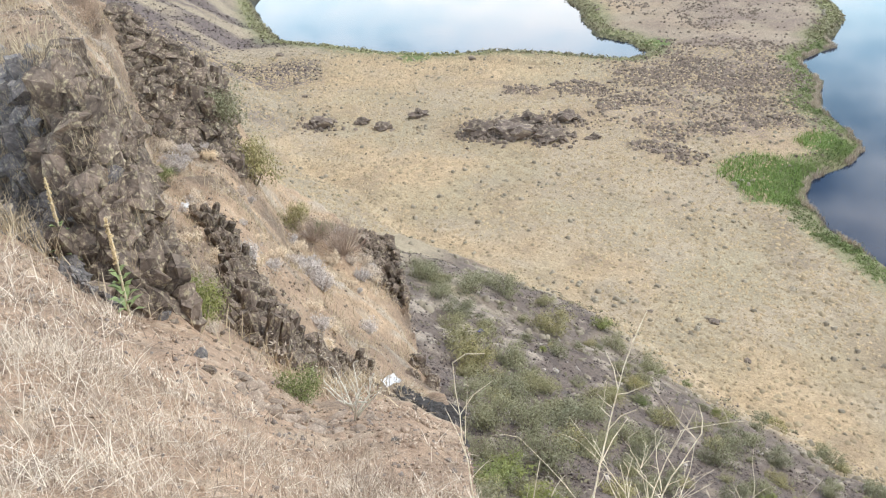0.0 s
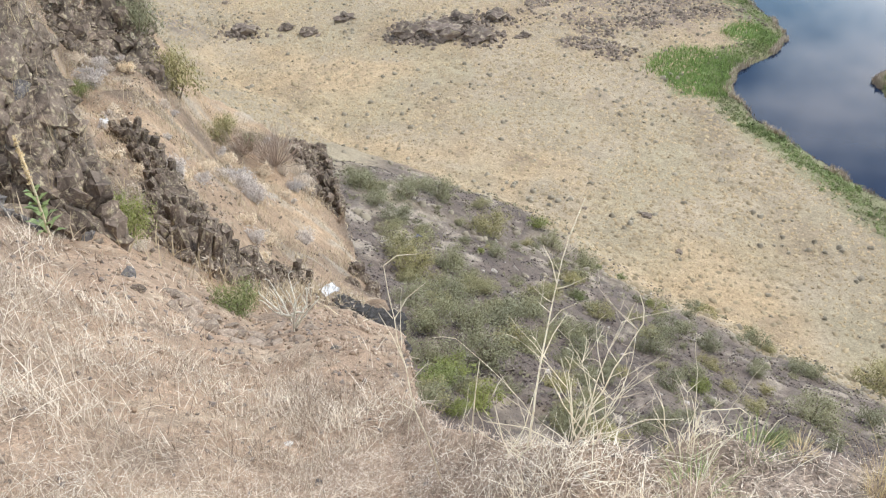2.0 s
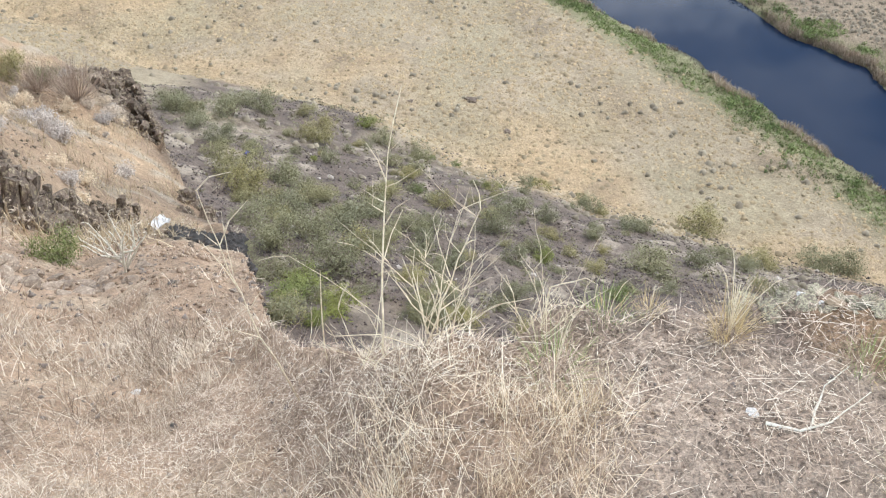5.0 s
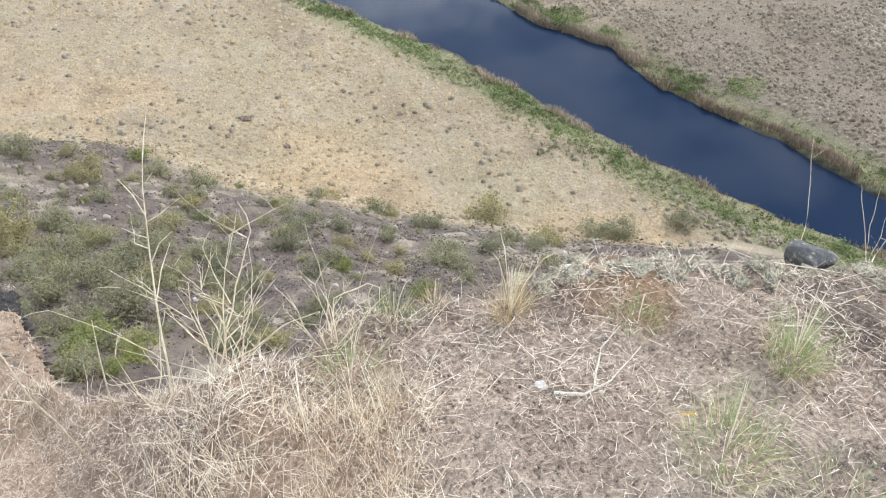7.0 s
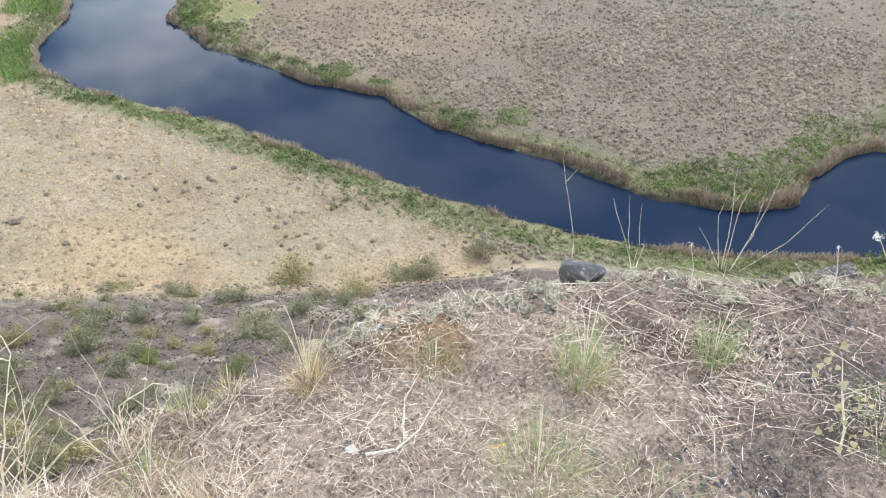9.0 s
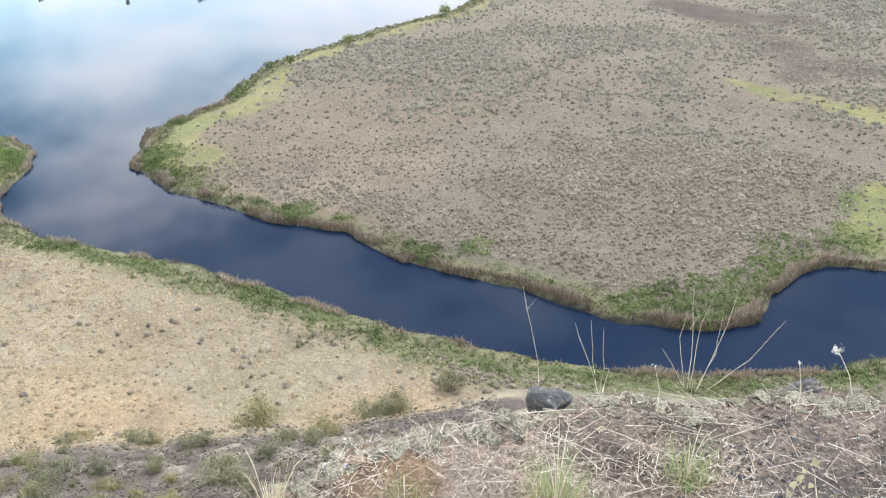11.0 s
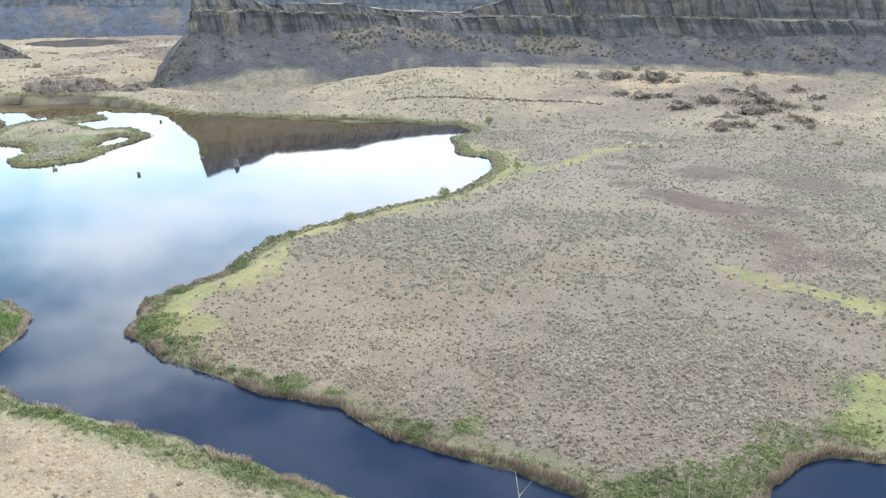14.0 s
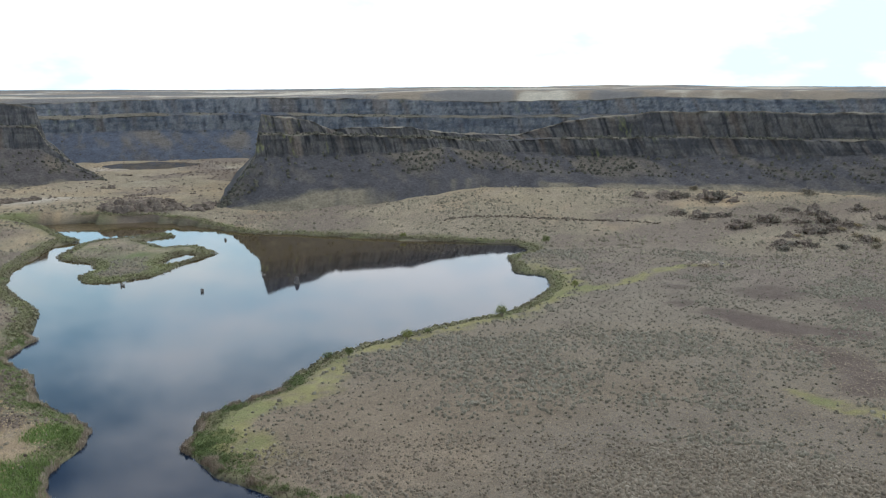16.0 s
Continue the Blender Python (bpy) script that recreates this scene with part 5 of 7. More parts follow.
outcrop("basalt_outcrop", "grey rock slabs at the foot of the outcrop", -40, -34, 7.9, 9.6, 26, 0.34, MAT_BASALT, 8, 0.0)
outcrop("stone_pile", "heap of broken black stones in the gully", -17.4, -12.2, 9.0, 13.4, 300, 0.13, MAT_BLACK_STONE, 9, 0.0)
outcrop("rock_ledge", "low dusty rock ledge on the dry slope", -30.5, -20, 5.3, 6.4, 34, 0.17, MAT_DUSTY, 12, 0.0, 0.5)


def rubble():
    g = np.random.default_rng(44)
    for (a0, a1, r0, r1, _), n, size, mat in zip(ROCK_ZONES, (1500, 1500, 1300, 900, 700, 1200), (0.16, 0.16, 0.45, 0.18, 0.3, 0.16), (MAT_BASALT, MAT_BASALT_BROWN, MAT_BASALT_BROWN, MAT_BASALT_BROWN, MAT_BASALT_BROWN, MAT_BLACK_STONE)):
        x, y = scatter(n, a0, a1, r0, r1, int(r0 * 10) + int(-a0))
        z = hillside(x, y)[0]
        stones_stuff("rubble", x, y, z, size * g.uniform(0.4, 1.5, n), mat, "broken angular basalt rubble on the rock face", int(r0) + 3)


outcrop("shore_ledge", "low dark rock ledge at the far lake shore", 17.0, 21.6, 650, 664, 130, 12.0, MAT_FIELD_ROCK, 14, 0.0, 0.75)
outcrop("shore_ledge", "low dark rock ledge beside the mesa foot", 22.6, 26.0, 655, 672, 60, 9.0, MAT_FIELD_ROCK, 15, 0.0, 0.6)
for a0, a1, r0, r1, n, size in ((10.0, 13.4, 715, 735, 45, 9.0), (18.3, 19.4, 722, 736, 14, 7.0), (20.0, 21.2, 680, 694, 16, 7.0), (16.9, 17.7, 792, 806, 10, 6.0), (18.2, 18.7, 880, 892, 6, 5.0), (21.9, 23.4, 642, 654, 24, 7.0)):
    outcrop("rock_outcrop", "brown rock knob on the pale canyon floor", a0, a1, r0, r1, n, size, MAT_FIELD_ROCK, int(r0), 0.0, 0.55)
outcrop("rock_outcrop", "dark rock knobs on the slope below the mesa", 51, 57.5, 640, 676, 40, 8.0, MAT_FIELD_ROCK, 16, 0.0, 0.6)


# ---- stones, brush and grass over the valley ----
def stones_stuff(name, x, y, z, size, mat, label, seed):
    g = np.random.default_rng(seed)
    n = len(x)
    base = np.array([(1, 0, 0), (-1, 0, 0), (0, 1, 0), (0, -1, 0), (0, 0, 0.8), (0, 0, -0.6)])
    f = np.array([(0, 2, 4), (2, 1, 4), (1, 3, 4), (3, 0, 4), (2, 0, 5), (1, 2, 5), (3, 1, 5), (0, 3, 5)])
    v = base[None] * g.uniform(0.45, 1.2, (n, 6, 1)) + g.normal(0, 0.18, (n, 6, 3))
    a = g.uniform(0, 6.28, n)
    c, s = np.cos(a)[:, None], np.sin(a)[:, None]
    v = np.stack([v[..., 0] * c - v[..., 1] * s, v[..., 0] * s + v[..., 1] * c, v[..., 2]], -1) * size[:, None, None] / 2 + np.stack([x, y, z], -1)[:, None]
    faces = (np.arange(n) * 6)[:, None, None] + f[None]
    return tagged(mesh_object(name, v.reshape(-1, 3), faces.reshape(-1, 3), mat), label, "stones", kind="stuff")


LUSH = [(126, 68, 10), (137, 67, 6), (156, 68, 6), (168, 62, 7), (84, 205, 8), (84, 188, 6), (94, 153, 5), (97, 143, 4), (111, 113, 4), (118, 76, 6), (147, 68, 4)]


def lush_share(x, y):
    """Share of fresh green shrubs along the far bank of the channel."""
    rich = np.zeros(len(x))
    for cx, cy, rad in LUSH:
        rich = np.maximum(rich, smooth(1.25, 0.7, np.hypot(x - cx, y - cy) / rad + 0.35 * fbm(x, y, 4, 3, 92)))
    return rich


def valley_stuff():
    # sagebrush on the flats beyond the channel, and dry grass between
    g = np.random.default_rng(1)
    for k, (n, r0, r1, sides) in enumerate(((64000, 100, 215, 4), (84000, 215, 490, 4))):
        x, y = scatter(n, 5, 82, r0, r1, 201 + 20 * k)
        z, d = ground_z(x, y)
        thick = np.maximum(smooth(-0.15, 0.3, fbm(x, y, 30, 4, 81)), 0.6 * smooth(24, 12, d + 8 * fbm(x, y, 9, 2, 80)))
        dens = smooth(5, 10, d) * (0.3 + 0.7 * thick) * (1 - 0.85 * yellow_grass(x, y, d)) * (1 - lush_share(x, y))
        for q, (cx, cy, rad) in enumerate(BROWN_PATCHES):
            dens = dens * (1 - 0.8 * spot(x, y, cx, cy, rad, 0.7, 130 + q))
        keep = (g.uniform(0, 1, n) < dens) & (x > 78) & ~inside(x, y, SCREE) & (z > -89.6)
        x, y, z, thick = x[keep], y[keep], z[keep], thick[keep]
        w = (0.35 + 1.05 * g.uniform(0, 1, len(x)) ** 1.6) * (0.8 + 0.5 * thick) * (0.9 if k == 0 else 1.15)
        tone = np.clip(0.15 + 0.5 * thick + g.uniform(-0.25, 0.35, len(x)), 0, 1)
        stuff("sagebrush", domes(x, y, z - 0.05, w, w * 0.55, 2 + 30 * k, sides, tone), MAT_SAGE if k else MAT_SAGE_TAN, "grey sagebrush scattered over a dry flat", "sagebrush")
    x, y = scatter(75000, 8, 80, 100, 330, 231)
    z, d = ground_z(x, y)
    keep = (g.uniform(0, 1, len(x)) < smooth(4, 9, d) * (1 - 0.9 * yellow_grass(x, y, d))) & (x > 78) & ~inside(x, y, SCREE) & (z > -89.6)
    x, y, z = x[keep], y[keep], z[keep]
    w = g.uniform(0.25, 0.65, len(x))
    tone = np.clip(g.uniform(0, 1, len(x)) * 0.8 + 0.2, 0, 1)
    stuff("flat_grass", mounds(x, y, z - 0.03, w, w * 0.5, 33, 4, tone), MAT_FLAT_GRASS, "dry tan grass tufts between the sagebrush", "grass")
    # bunchgrass and low brush on the tan field
    x, y = scatter(60000, -36, 42, 85, 340, 202)
    z, d = ground_z(x, y)
    dens = smooth(4, 14, d) * (0.35 + 0.65 * smooth(-0.3, 0.4, fbm(x, y, 18, 3, 83)))
    keep = (g.uniform(0, 1, len(x)) < dens * 0.62) & (x < 85) & (z > -89.6) & ~on_scree(x, y)
    x, y, z = x[keep], y[keep], z[keep]
    w = g.uniform(0.3, 1.0, len(x)) ** 1.5 * 1.35
    stuff("bunchgrass", mounds(x, y, z - 0.04, w, w * 0.45, 3, 5), MAT_BUNCH, "dry bunchgrass tufts over the tan field", "grass")
    x, y = scatter(110000, -37, 43, 80, 330, 232)
    z, d = ground_z(x, y)
    keep = (g.uniform(0, 1, len(x)) < smooth(4, 12, d) * (0.4 + 0.6 * smooth(-0.3, 0.3, fbm(x, y, 11, 3, 87)))) & (x < 88) & (z > -89.6) & ~on_scree(x, y)
    x, y, z = x[keep], y[keep], z[keep]
    w = g.uniform(0.22, 0.7, len(x)) * (0.9 + 0.4 * np.hypot(x, y) / 300)
    stuff("field_grass", mounds(x, y, z - 0.03, w, w * 0.5, 34, 4, np.clip(g.uniform(0, 1, len(x)) + 0.4 * fbm(x, y, 20, 3, 88), 0, 1)), MAT_FIELD_GRASS, "small straw tufts over the tan field", "grass")
    x, y = scatter(5200, -34, 44, 85, 330, 203)
    z, d = ground_z(x, y)
    dens = smooth(4, 14, d) * (0.12 + 0.88 * smooth(0.05, 0.4, fbm(x, y, 16, 3, 84)))
    keep = (g.uniform(0, 1, len(x)) < dens) & (x < 85) & (z > -89.6)
    x, y, z = x[keep], y[keep], z[keep]
    w = g.uniform(0.6, 1.9, len(x))
    stuff("low_brush", stacked3(domes(x, y, z - 0.05, w * 0.8, w * 0.42, 4, 6), clumps(x, y, z, w, w * 0.5, 5, 0.14, 4)), MAT_LOW, "low dark brush dotted over the tan field", "brush")
    # dark brush on the rocky spit
    x, y = scatter(42000, -11, 22, 212, 460, 204)
    z, d = ground_z(x, y)
    dens = smooth(2, 8, d) * smooth(225, 245, y + 12 * fbm(x, y, 12, 4, 22)) * smooth(-30, 25, x + 20 * fbm(x, y, 60, 4, 21))
    dens = dens * (0.06 + 0.5 * smooth(-0.05, 0.25, fbm(x, y, 15, 4, 97)))
    for q, (cx, cy, rad) in enumerate(DARK_PATCHES):
        dens = np.maximum(dens, spot(x, y, cx, cy, rad, 0.6, 50 + q) * (d > 2))
    keep = (g.uniform(0, 1, len(x)) < dens) & (x < 90)
    x, y, z = x[keep], y[keep], z[keep]
    w = g.uniform(0.5, 1.6, len(x))
    stuff("dark_brush", domes(x, y, z - 0.05, w, w * 0.5, 5, 4), MAT_SPIT, "brown brush over a rocky spit", "brush")
    # brush beyond the lake and on the mesa aprons
    x, y = scatter(45000, 8, 84, 440, 690, 205)
    z, d = ground_z(x, y)
    keep = (g.uniform(0, 1, len(x)) < smooth(4, 14, d) * (0.25 + 0.75 * smooth(-0.1, 0.4, fbm(x, y, 40, 3, 85))) * 0.8) & (z > -89.6)
    x, y, z = x[keep], y[keep], z[keep]
    w = g.uniform(0.6, 1.0, len(x)) + 1.8 * g.uniform(0, 1, len(x)) ** 3
    stuff("far_brush", mounds(x, y, z - 0.1, w, w * 0.6, 6, 5), MAT_FAR_BRUSH, "brush over the slope below the mesa", "brush")
    x, y = scatter(5200, 6, 27, 600, 1060, 215)
    z, d = ground_z(x, y)
    keep = (g.uniform(0, 1, len(x)) < 0.2 + 0.8 * smooth(-0.1, 0.3, fbm(x * 0.6, y, 45, 5, 36))) & (d > 3)
    x, y, z = x[keep], y[keep], z[keep]
    w = g.uniform(1.0, 2.8, len(x))
    stuff("canyon_brush", domes(x, y, z - 0.1, w, w * 0.4, 16, 5), MAT_SPIT, "brush over the pale canyon floor", "brush")
    # scree stones and small brush on the scree
    x, y = scatter(26000, -32, 46, 42, 140, 206)
    z, d = ground_z(x, y)
    n2, n3 = fbm(x, y, 12, 4, 22), fbm(x, y, 3, 3, 23)
    on = inside(x, y, SCREE) & (smooth(-0.35, 0.05, n2 + 0.3 * n3) > g.uniform(0, 1, len(x)))
    stones_stuff("scree_stones", x[on], y[on], z[on], g.uniform(0.15, 0.6, on.sum()) ** 1.3 * 1.3, MAT_SCREE, "loose dark scree stones on the slope", 7)
    x, y = scatter(16000, -16, 44, 40, 78, 216)
    z, d = ground_z(x, y)
    on = inside(x, y, SCREE)
    stones_stuff("scree_gravel", x[on], y[on], z[on], 0.10 + 0.34 * g.uniform(0, 1, on.sum()) ** 2.5, MAT_SCREE, "brown grey gravel on the upper scree", 17)
    x, y = scatter(5000, -32, 46, 42, 145, 207)
    z, d = ground_z(x, y)
    on = inside(x, y, SCREE) & (g.uniform(0, 1, len(x)) < 0.35 + 0.5 * smooth(0, 0.4, fbm(x, y, 9, 3, 86)))
    w = g.uniform(0.4, 1.8, on.sum())
    stuff("scree_brush", clumps(x[on], y[on], z[on] - 0.05, w, w * 0.5, 12, 0.16, 8), MAT_SCREE_BRUSH, "grey olive low brush on the scree", "brush")


def stone_line():
    """A low line of dark stones along the apron below the mesa."""
    g = np.random.default_rng(55)
    line = np.array([(354.8, 447.8), (379.5, 437.6), (397.4, 413.2), (415.4, 390.0), (435.8, 369.7), (451.4, 346.1)])
    t = g.uniform(0, len(line) - 1, 420)
    k = np.minimum(t.astype(int), len(line) - 2)
    q = line[k] + (line[k + 1] - line[k]) * (t - k)[:, None] + g.normal(0, 1.4, (420, 2))
    z, _ = ground_z(q[:, 0], q[:, 1])
    stones_stuff("stone_line", q[:, 0], q[:, 1], z + 0.1, g.uniform(0.8, 2.6, 420), MAT_FIELD_ROCK, "line of dark stones across the dry apron", 56)


def scree_cushions():
    g = np.random.default_rng(66)
    x, y = scatter(420, -14, 44, 44, 118, 240)
    z, d = ground_z(x, y)
    on = inside(x, y, SCREE) & (fbm(x, y, 9, 3, 89) > -0.05)
    x, y, z = x[on], y[on], z[on]
    w = 0.6 + 2.4 * g.uniform(0, 1, len(x)) ** 2
    stuff("dry_cushions", clumps(x, y, z - 0.05, w, w * 0.16, 130, 0.06, 67, spike=1.0, slim=0.3), MAT_CUSHION, "pale dry grass cushions on dark scree", "grass")
    x, y = scatter(170, -12, 42, 46, 112, 243)
    z, _ = ground_z(x, y)
    on = inside(x, y, SCREE)
    stones_stuff("pale_slabs", x[on], y[on], z[on] - 0.1, 0.3 + 1.3 * g.uniform(0, 1, on.sum()) ** 2, MAT_PALE_ROCK, "pale dusty slabs lying on dark scree", 70)
    x, y = scatter(9000, -36, -20, 215, 430, 241)
    z, d = ground_z(x, y)
    u, v = -0.4 * x + 0.9 * y, 0.9 * x + 0.4 * y
    on = (d > 3) & (x < -92) & (y > 275) & (fbm(u, v * 0.25, 13, 4, 44) > -0.1)
    stones_stuff("west_scree", x[on], y[on], z[on], g.uniform(0.4, 1.4, on.sum()), MAT_SCREE, "dark scree stones above the west lake", 68)
    x, y = scatter(1500, -36, -20, 215, 430, 242)
    z, d = ground_z(x, y)
    on = (d > 1) & (x < -92)
    w = g.uniform(0.6, 2.0, on.sum())
    stuff("west_brush", clumps(x[on], y[on], z[on] - 0.05, w, w * 0.5, 14, 0.16, 69), MAT_LOW, "grey brush on the scree above the west lake", "brush")


def mound_brush():
    """Brush and loose stones round and over the rock mounds."""
    g = np.random.default_rng(71)
    cx, cy, cw = np.array([(-29.4, 227.7, 12.0), (-18.3, 225.9, 9.5), (-86.0, 229.7, 8.4), (-38.3, 229.0, 9.6), (-24.7, 235.4, 9.7), (-15.6, 241.4, 7.5)] + FAR_MOUNDS).T
    k = g.integers(0, len(cx), 2600)
    x, y = cx[k] + g.normal(0, 0.42, 2600) * cw[k], cy[k] + g.normal(0, 0.36, 2600) * cw[k]
    z, _ = ground_z(x, y)
    near = np.hypot((x - cx[k]) / cw[k], (y - cy[k]) / cw[k])
    w = g.uniform(0.5, 1.7, 2600)
    stuff("mound_brush", domes(x, y, z + np.maximum(0.24 - 0.55 * near, 0) * cw[k] * 0.8, w, w * 0.6, 72, 5), MAT_SPIT, "brown brush over the rock mounds", "brush")


MAT_SCREE_BRUSH = tone_material("scree_brush_leaf", (0.36, 0.335, 0.22), (0.15, 0.135, 0.085))
MAT_PALE_ROCK = rock_material("pale_rock", (0.52, 0.47, 0.42), (0.34, 0.30, 0.265), (0.58, 0.54, 0.48), 0.2, 1.5, 0)
MAT_CUSHION = tone_material("cushion_leaf", (0.66, 0.60, 0.49), (0.36, 0.31, 0.235))
MAT_MESA_BRUSH = tone_material("mesa_brush_leaf", (0.15, 0.14, 0.105), (0.06, 0.06, 0.05))
MAT_FAR_BRUSH = tone_material("far_brush_leaf", (0.40, 0.36, 0.26), (0.13, 0.115, 0.085), middle=(0.26, 0.23, 0.165))
MAT_FLAT_GRASS = tone_material("flat_grass_leaf", (0.47, 0.39, 0.28), (0.22, 0.18, 0.13))
MAT_FIELD_GRASS = tone_material("field_grass_leaf", (0.60, 0.46, 0.29), (0.33, 0.26, 0.165), middle=(0.47, 0.37, 0.23))
MAT_LOW = tone_material("low_brush_leaf", (0.42, 0.37, 0.28), (0.20, 0.17, 0.125))
MAT_SPIT = tone_material("spit_brush_leaf", (0.30, 0.24, 0.19), (0.13, 0.105, 0.085))
rubble()
valley_stuff()
stone_line()
scree_cushions()
mound_brush()
mx, my, mz, mw = (np.concatenate(q) for q in zip(*BRUSH_SPOTS))
stuff("mesa_brush", domes(mx, my, mz, mw, mw * 0.7, 15, 5), MAT_MESA_BRUSH, "dark brush dotted over the mesa scree", "brush")


def bank_points(line, n, d0, d1, seed):
    """Points along a bank, between two distances to both sides."""
    g = np.random.default_rng(seed)
    a, b = np.array(line[:-1], float), np.array(line[1:], float)
    ln = np.hypot(*(b - a).T)
    k = g.choice(len(ln), n, p=ln / ln.sum())
    q = a[k] + (b - a)[k] * g.uniform(0, 1, n)[:, None] + g.uniform(-d1, d1, (n, 2))
    z, d = ground_z(q[:, 0], q[:, 1])
    on = (d > d0) & (d < d1)
    return q[on, 0], q[on, 1], z[on], d[on]


def shore_stuff():
    g = np.random.default_rng(9)
    near_bank, meadow_bank = BANK_NEAR[1:21], BANK_FAR[19:37]
    dry, green, sedge = [], [], []
    for line, seed in ((near_bank, 11), (meadow_bank, 12)):
        far_side = line is meadow_bank
        # tall dry reed fringe at the water's edge, ragged towards the water
        x, y, z, d = bank_points(line, 90000 if far_side else 70000, -1.4, 3.4, seed)
        n2 = fbm(x, y, 3.0, 3, 92)
        patch = smooth(-0.3, 0.2, fbm(x, y, 8, 3, 94))
        on = (d > -0.55 + 1.0 * n2) & (d < (1.9 if far_side else 1.2) + 1.6 * n2) & (g.uniform(0, 1, len(x)) < 0.06 + 0.66 * patch)
        x, y, z, patch, d = x[on], y[on], z[on], patch[on], d[on]
        n = len(x)
        tall = g.uniform(0.7, 1.5, n) * (0.65 + 0.55 * patch) * (0.9 if far_side else 0.85)
        tone = np.clip((0.1 if far_side else 0.3) + 0.55 * patch + 0.14 * d + g.uniform(-0.25, 0.3, n), 0, 1)
        dry.append(blades(x, y, np.maximum(z, WATER_Z - 0.1), tall, g.uniform(0.08, 0.24, n), g.uniform(0, 0.3, n), 11 + seed, 0.4, segs=2, tone=tone))
        # sedge and low shrubs behind it
        x, y, z, d = bank_points(line, 46000, 0.3, 17.0, seed + 40)
        n1, n2 = fbm(x, y, 16, 3, 91), fbm(x, y, 4, 3, 92)
        inland = 0.0 if line is near_bank else 3.0
        rich = lush_share(x, y)
        fade = np.maximum(smooth(11.5, 4.0, d + inland + 5.5 * n1 + 2.5 * n2), rich * 0.9) * (0.5 + 0.5 * smooth(-0.3, 0.2, n2 + 0.4 * n1))
        on = (g.uniform(0, 1, len(x)) < fade * (0.3 + 0.7 * smooth(0.9, 2.2, d + 1.6 * fbm(x, y, 6, 3, 95)))) & ~inside(x, y, SCREE)
        leafy = on & (g.uniform(0, 1, len(x)) < (np.clip(0.12 + rich, 0, 1) if far_side else 0.4 + 0.5 * smooth(-0.1, 0.3, n1 + 0.5 * n2)))
        plain_ones = on & ~leafy
        for mask, heap in ((leafy, green), (plain_ones, sedge)):
            w = g.uniform(0.5, 1.6, mask.sum()) * (1.0 if heap is green else 0.8)
            tone = np.clip(0.42 + 0.8 * n2[mask] + 0.4 * n1[mask] + 0.02 * (d[mask] - 3) + g.uniform(-0.25, 0.25, mask.sum()), 0, 1)
            heap.append(clumps(x[mask], y[mask], z[mask] - 0.05, w, w * 0.62, 13, 0.17, 12 + seed, tone, 0.9, 0.4))
        # taller dark shrubs among them
        x, y, z, d = bank_points(line, 2600, 0.2, 6.0, seed + 60)
        on = (fbm(x, y, 13, 3, 96) > 0.12) & ~inside(x, y, SCREE)
        w = g.uniform(1.2, 2.8, on.sum())
        green.append(clumps(x[on], y[on], z[on] - 0.05, w, w * 0.75, 26, 0.13, 14 + seed, g.uniform(0, 0.45, on.sum()), 0.8, 0.35))
    stuff("dry_reeds", stacked(*dry), MAT_REED_DRY, "tall dry pinkish brown reeds at the water's edge", "reeds")
    stuff("shore_thicket", stacked(*green), MAT_REED, "fresh green shrubs along the shore", "shore plants")
    stuff("shore_sedge", stacked(*sedge), MAT_SEDGE, "grey olive sedge along the shore", "shore plants")
    # reed bed in the bay of the tan field
    x, y = g.uniform(18, 68, 26000), g.uniform(192, 268, 26000)
    z, d = ground_z(x, y)
    bed = np.zeros(len(x))
    for cx, cy, rad in GREEN_PATCHES[:3]:
        bed = np.maximum(bed, spot(x, y, cx, cy, rad, 0.4))
    on = (bed > g.uniform(0, 1, len(x))) & (d > 0)
    made = blades(x[on], y[on], z[on], g.uniform(0.6, 1.5, on.sum()), g.uniform(0.08, 0.25, on.sum()), g.uniform(0, 0.4, on.sum()), 13, 0.6, segs=2)
    stuff("green_reeds", made, MAT_BED, "dense bright green reed bed", "reeds")
    # fringe of the farther shores and the island
    sets = []
    for line, n, seed in ((BANK_FAR[:20], 5600, 31), (ISLAND + ISLAND[:1], 3200, 32), (BANK_NEAR[20:], 4500, 33), (WEST_LAKE[:15], 2500, 34), (INLET + INLET[:1], 700, 35)):
        x, y, z, d = bank_points(line, n * 3 // 2, -0.8, 7.0, seed)
        w = g.uniform(0.9, 2.4, len(x))
        tone = np.clip(0.35 + 0.7 * fbm(x, y, 18, 3, 93) + 0.25 * (d > 2) - 0.25 * (d < 1) + g.uniform(-0.2, 0.2, len(x)), 0, 1)
        sets.append(clumps(x, y, np.maximum(z, WATER_Z) - 0.05, w, w * 0.5, 5, 0.3, seed, tone))
    stuff("far_reeds", stacked(*sets), MAT_FAR_REED, "olive reeds along the far shore and island", "reeds")


MAT_BED = tone_material("reed_bed", (0.29, 0.39, 0.125), (0.20, 0.295, 0.09))
MAT_FAR_REED = tone_material("far_reed", (0.36, 0.37, 0.19), (0.24, 0.205, 0.14))
shore_stuff()


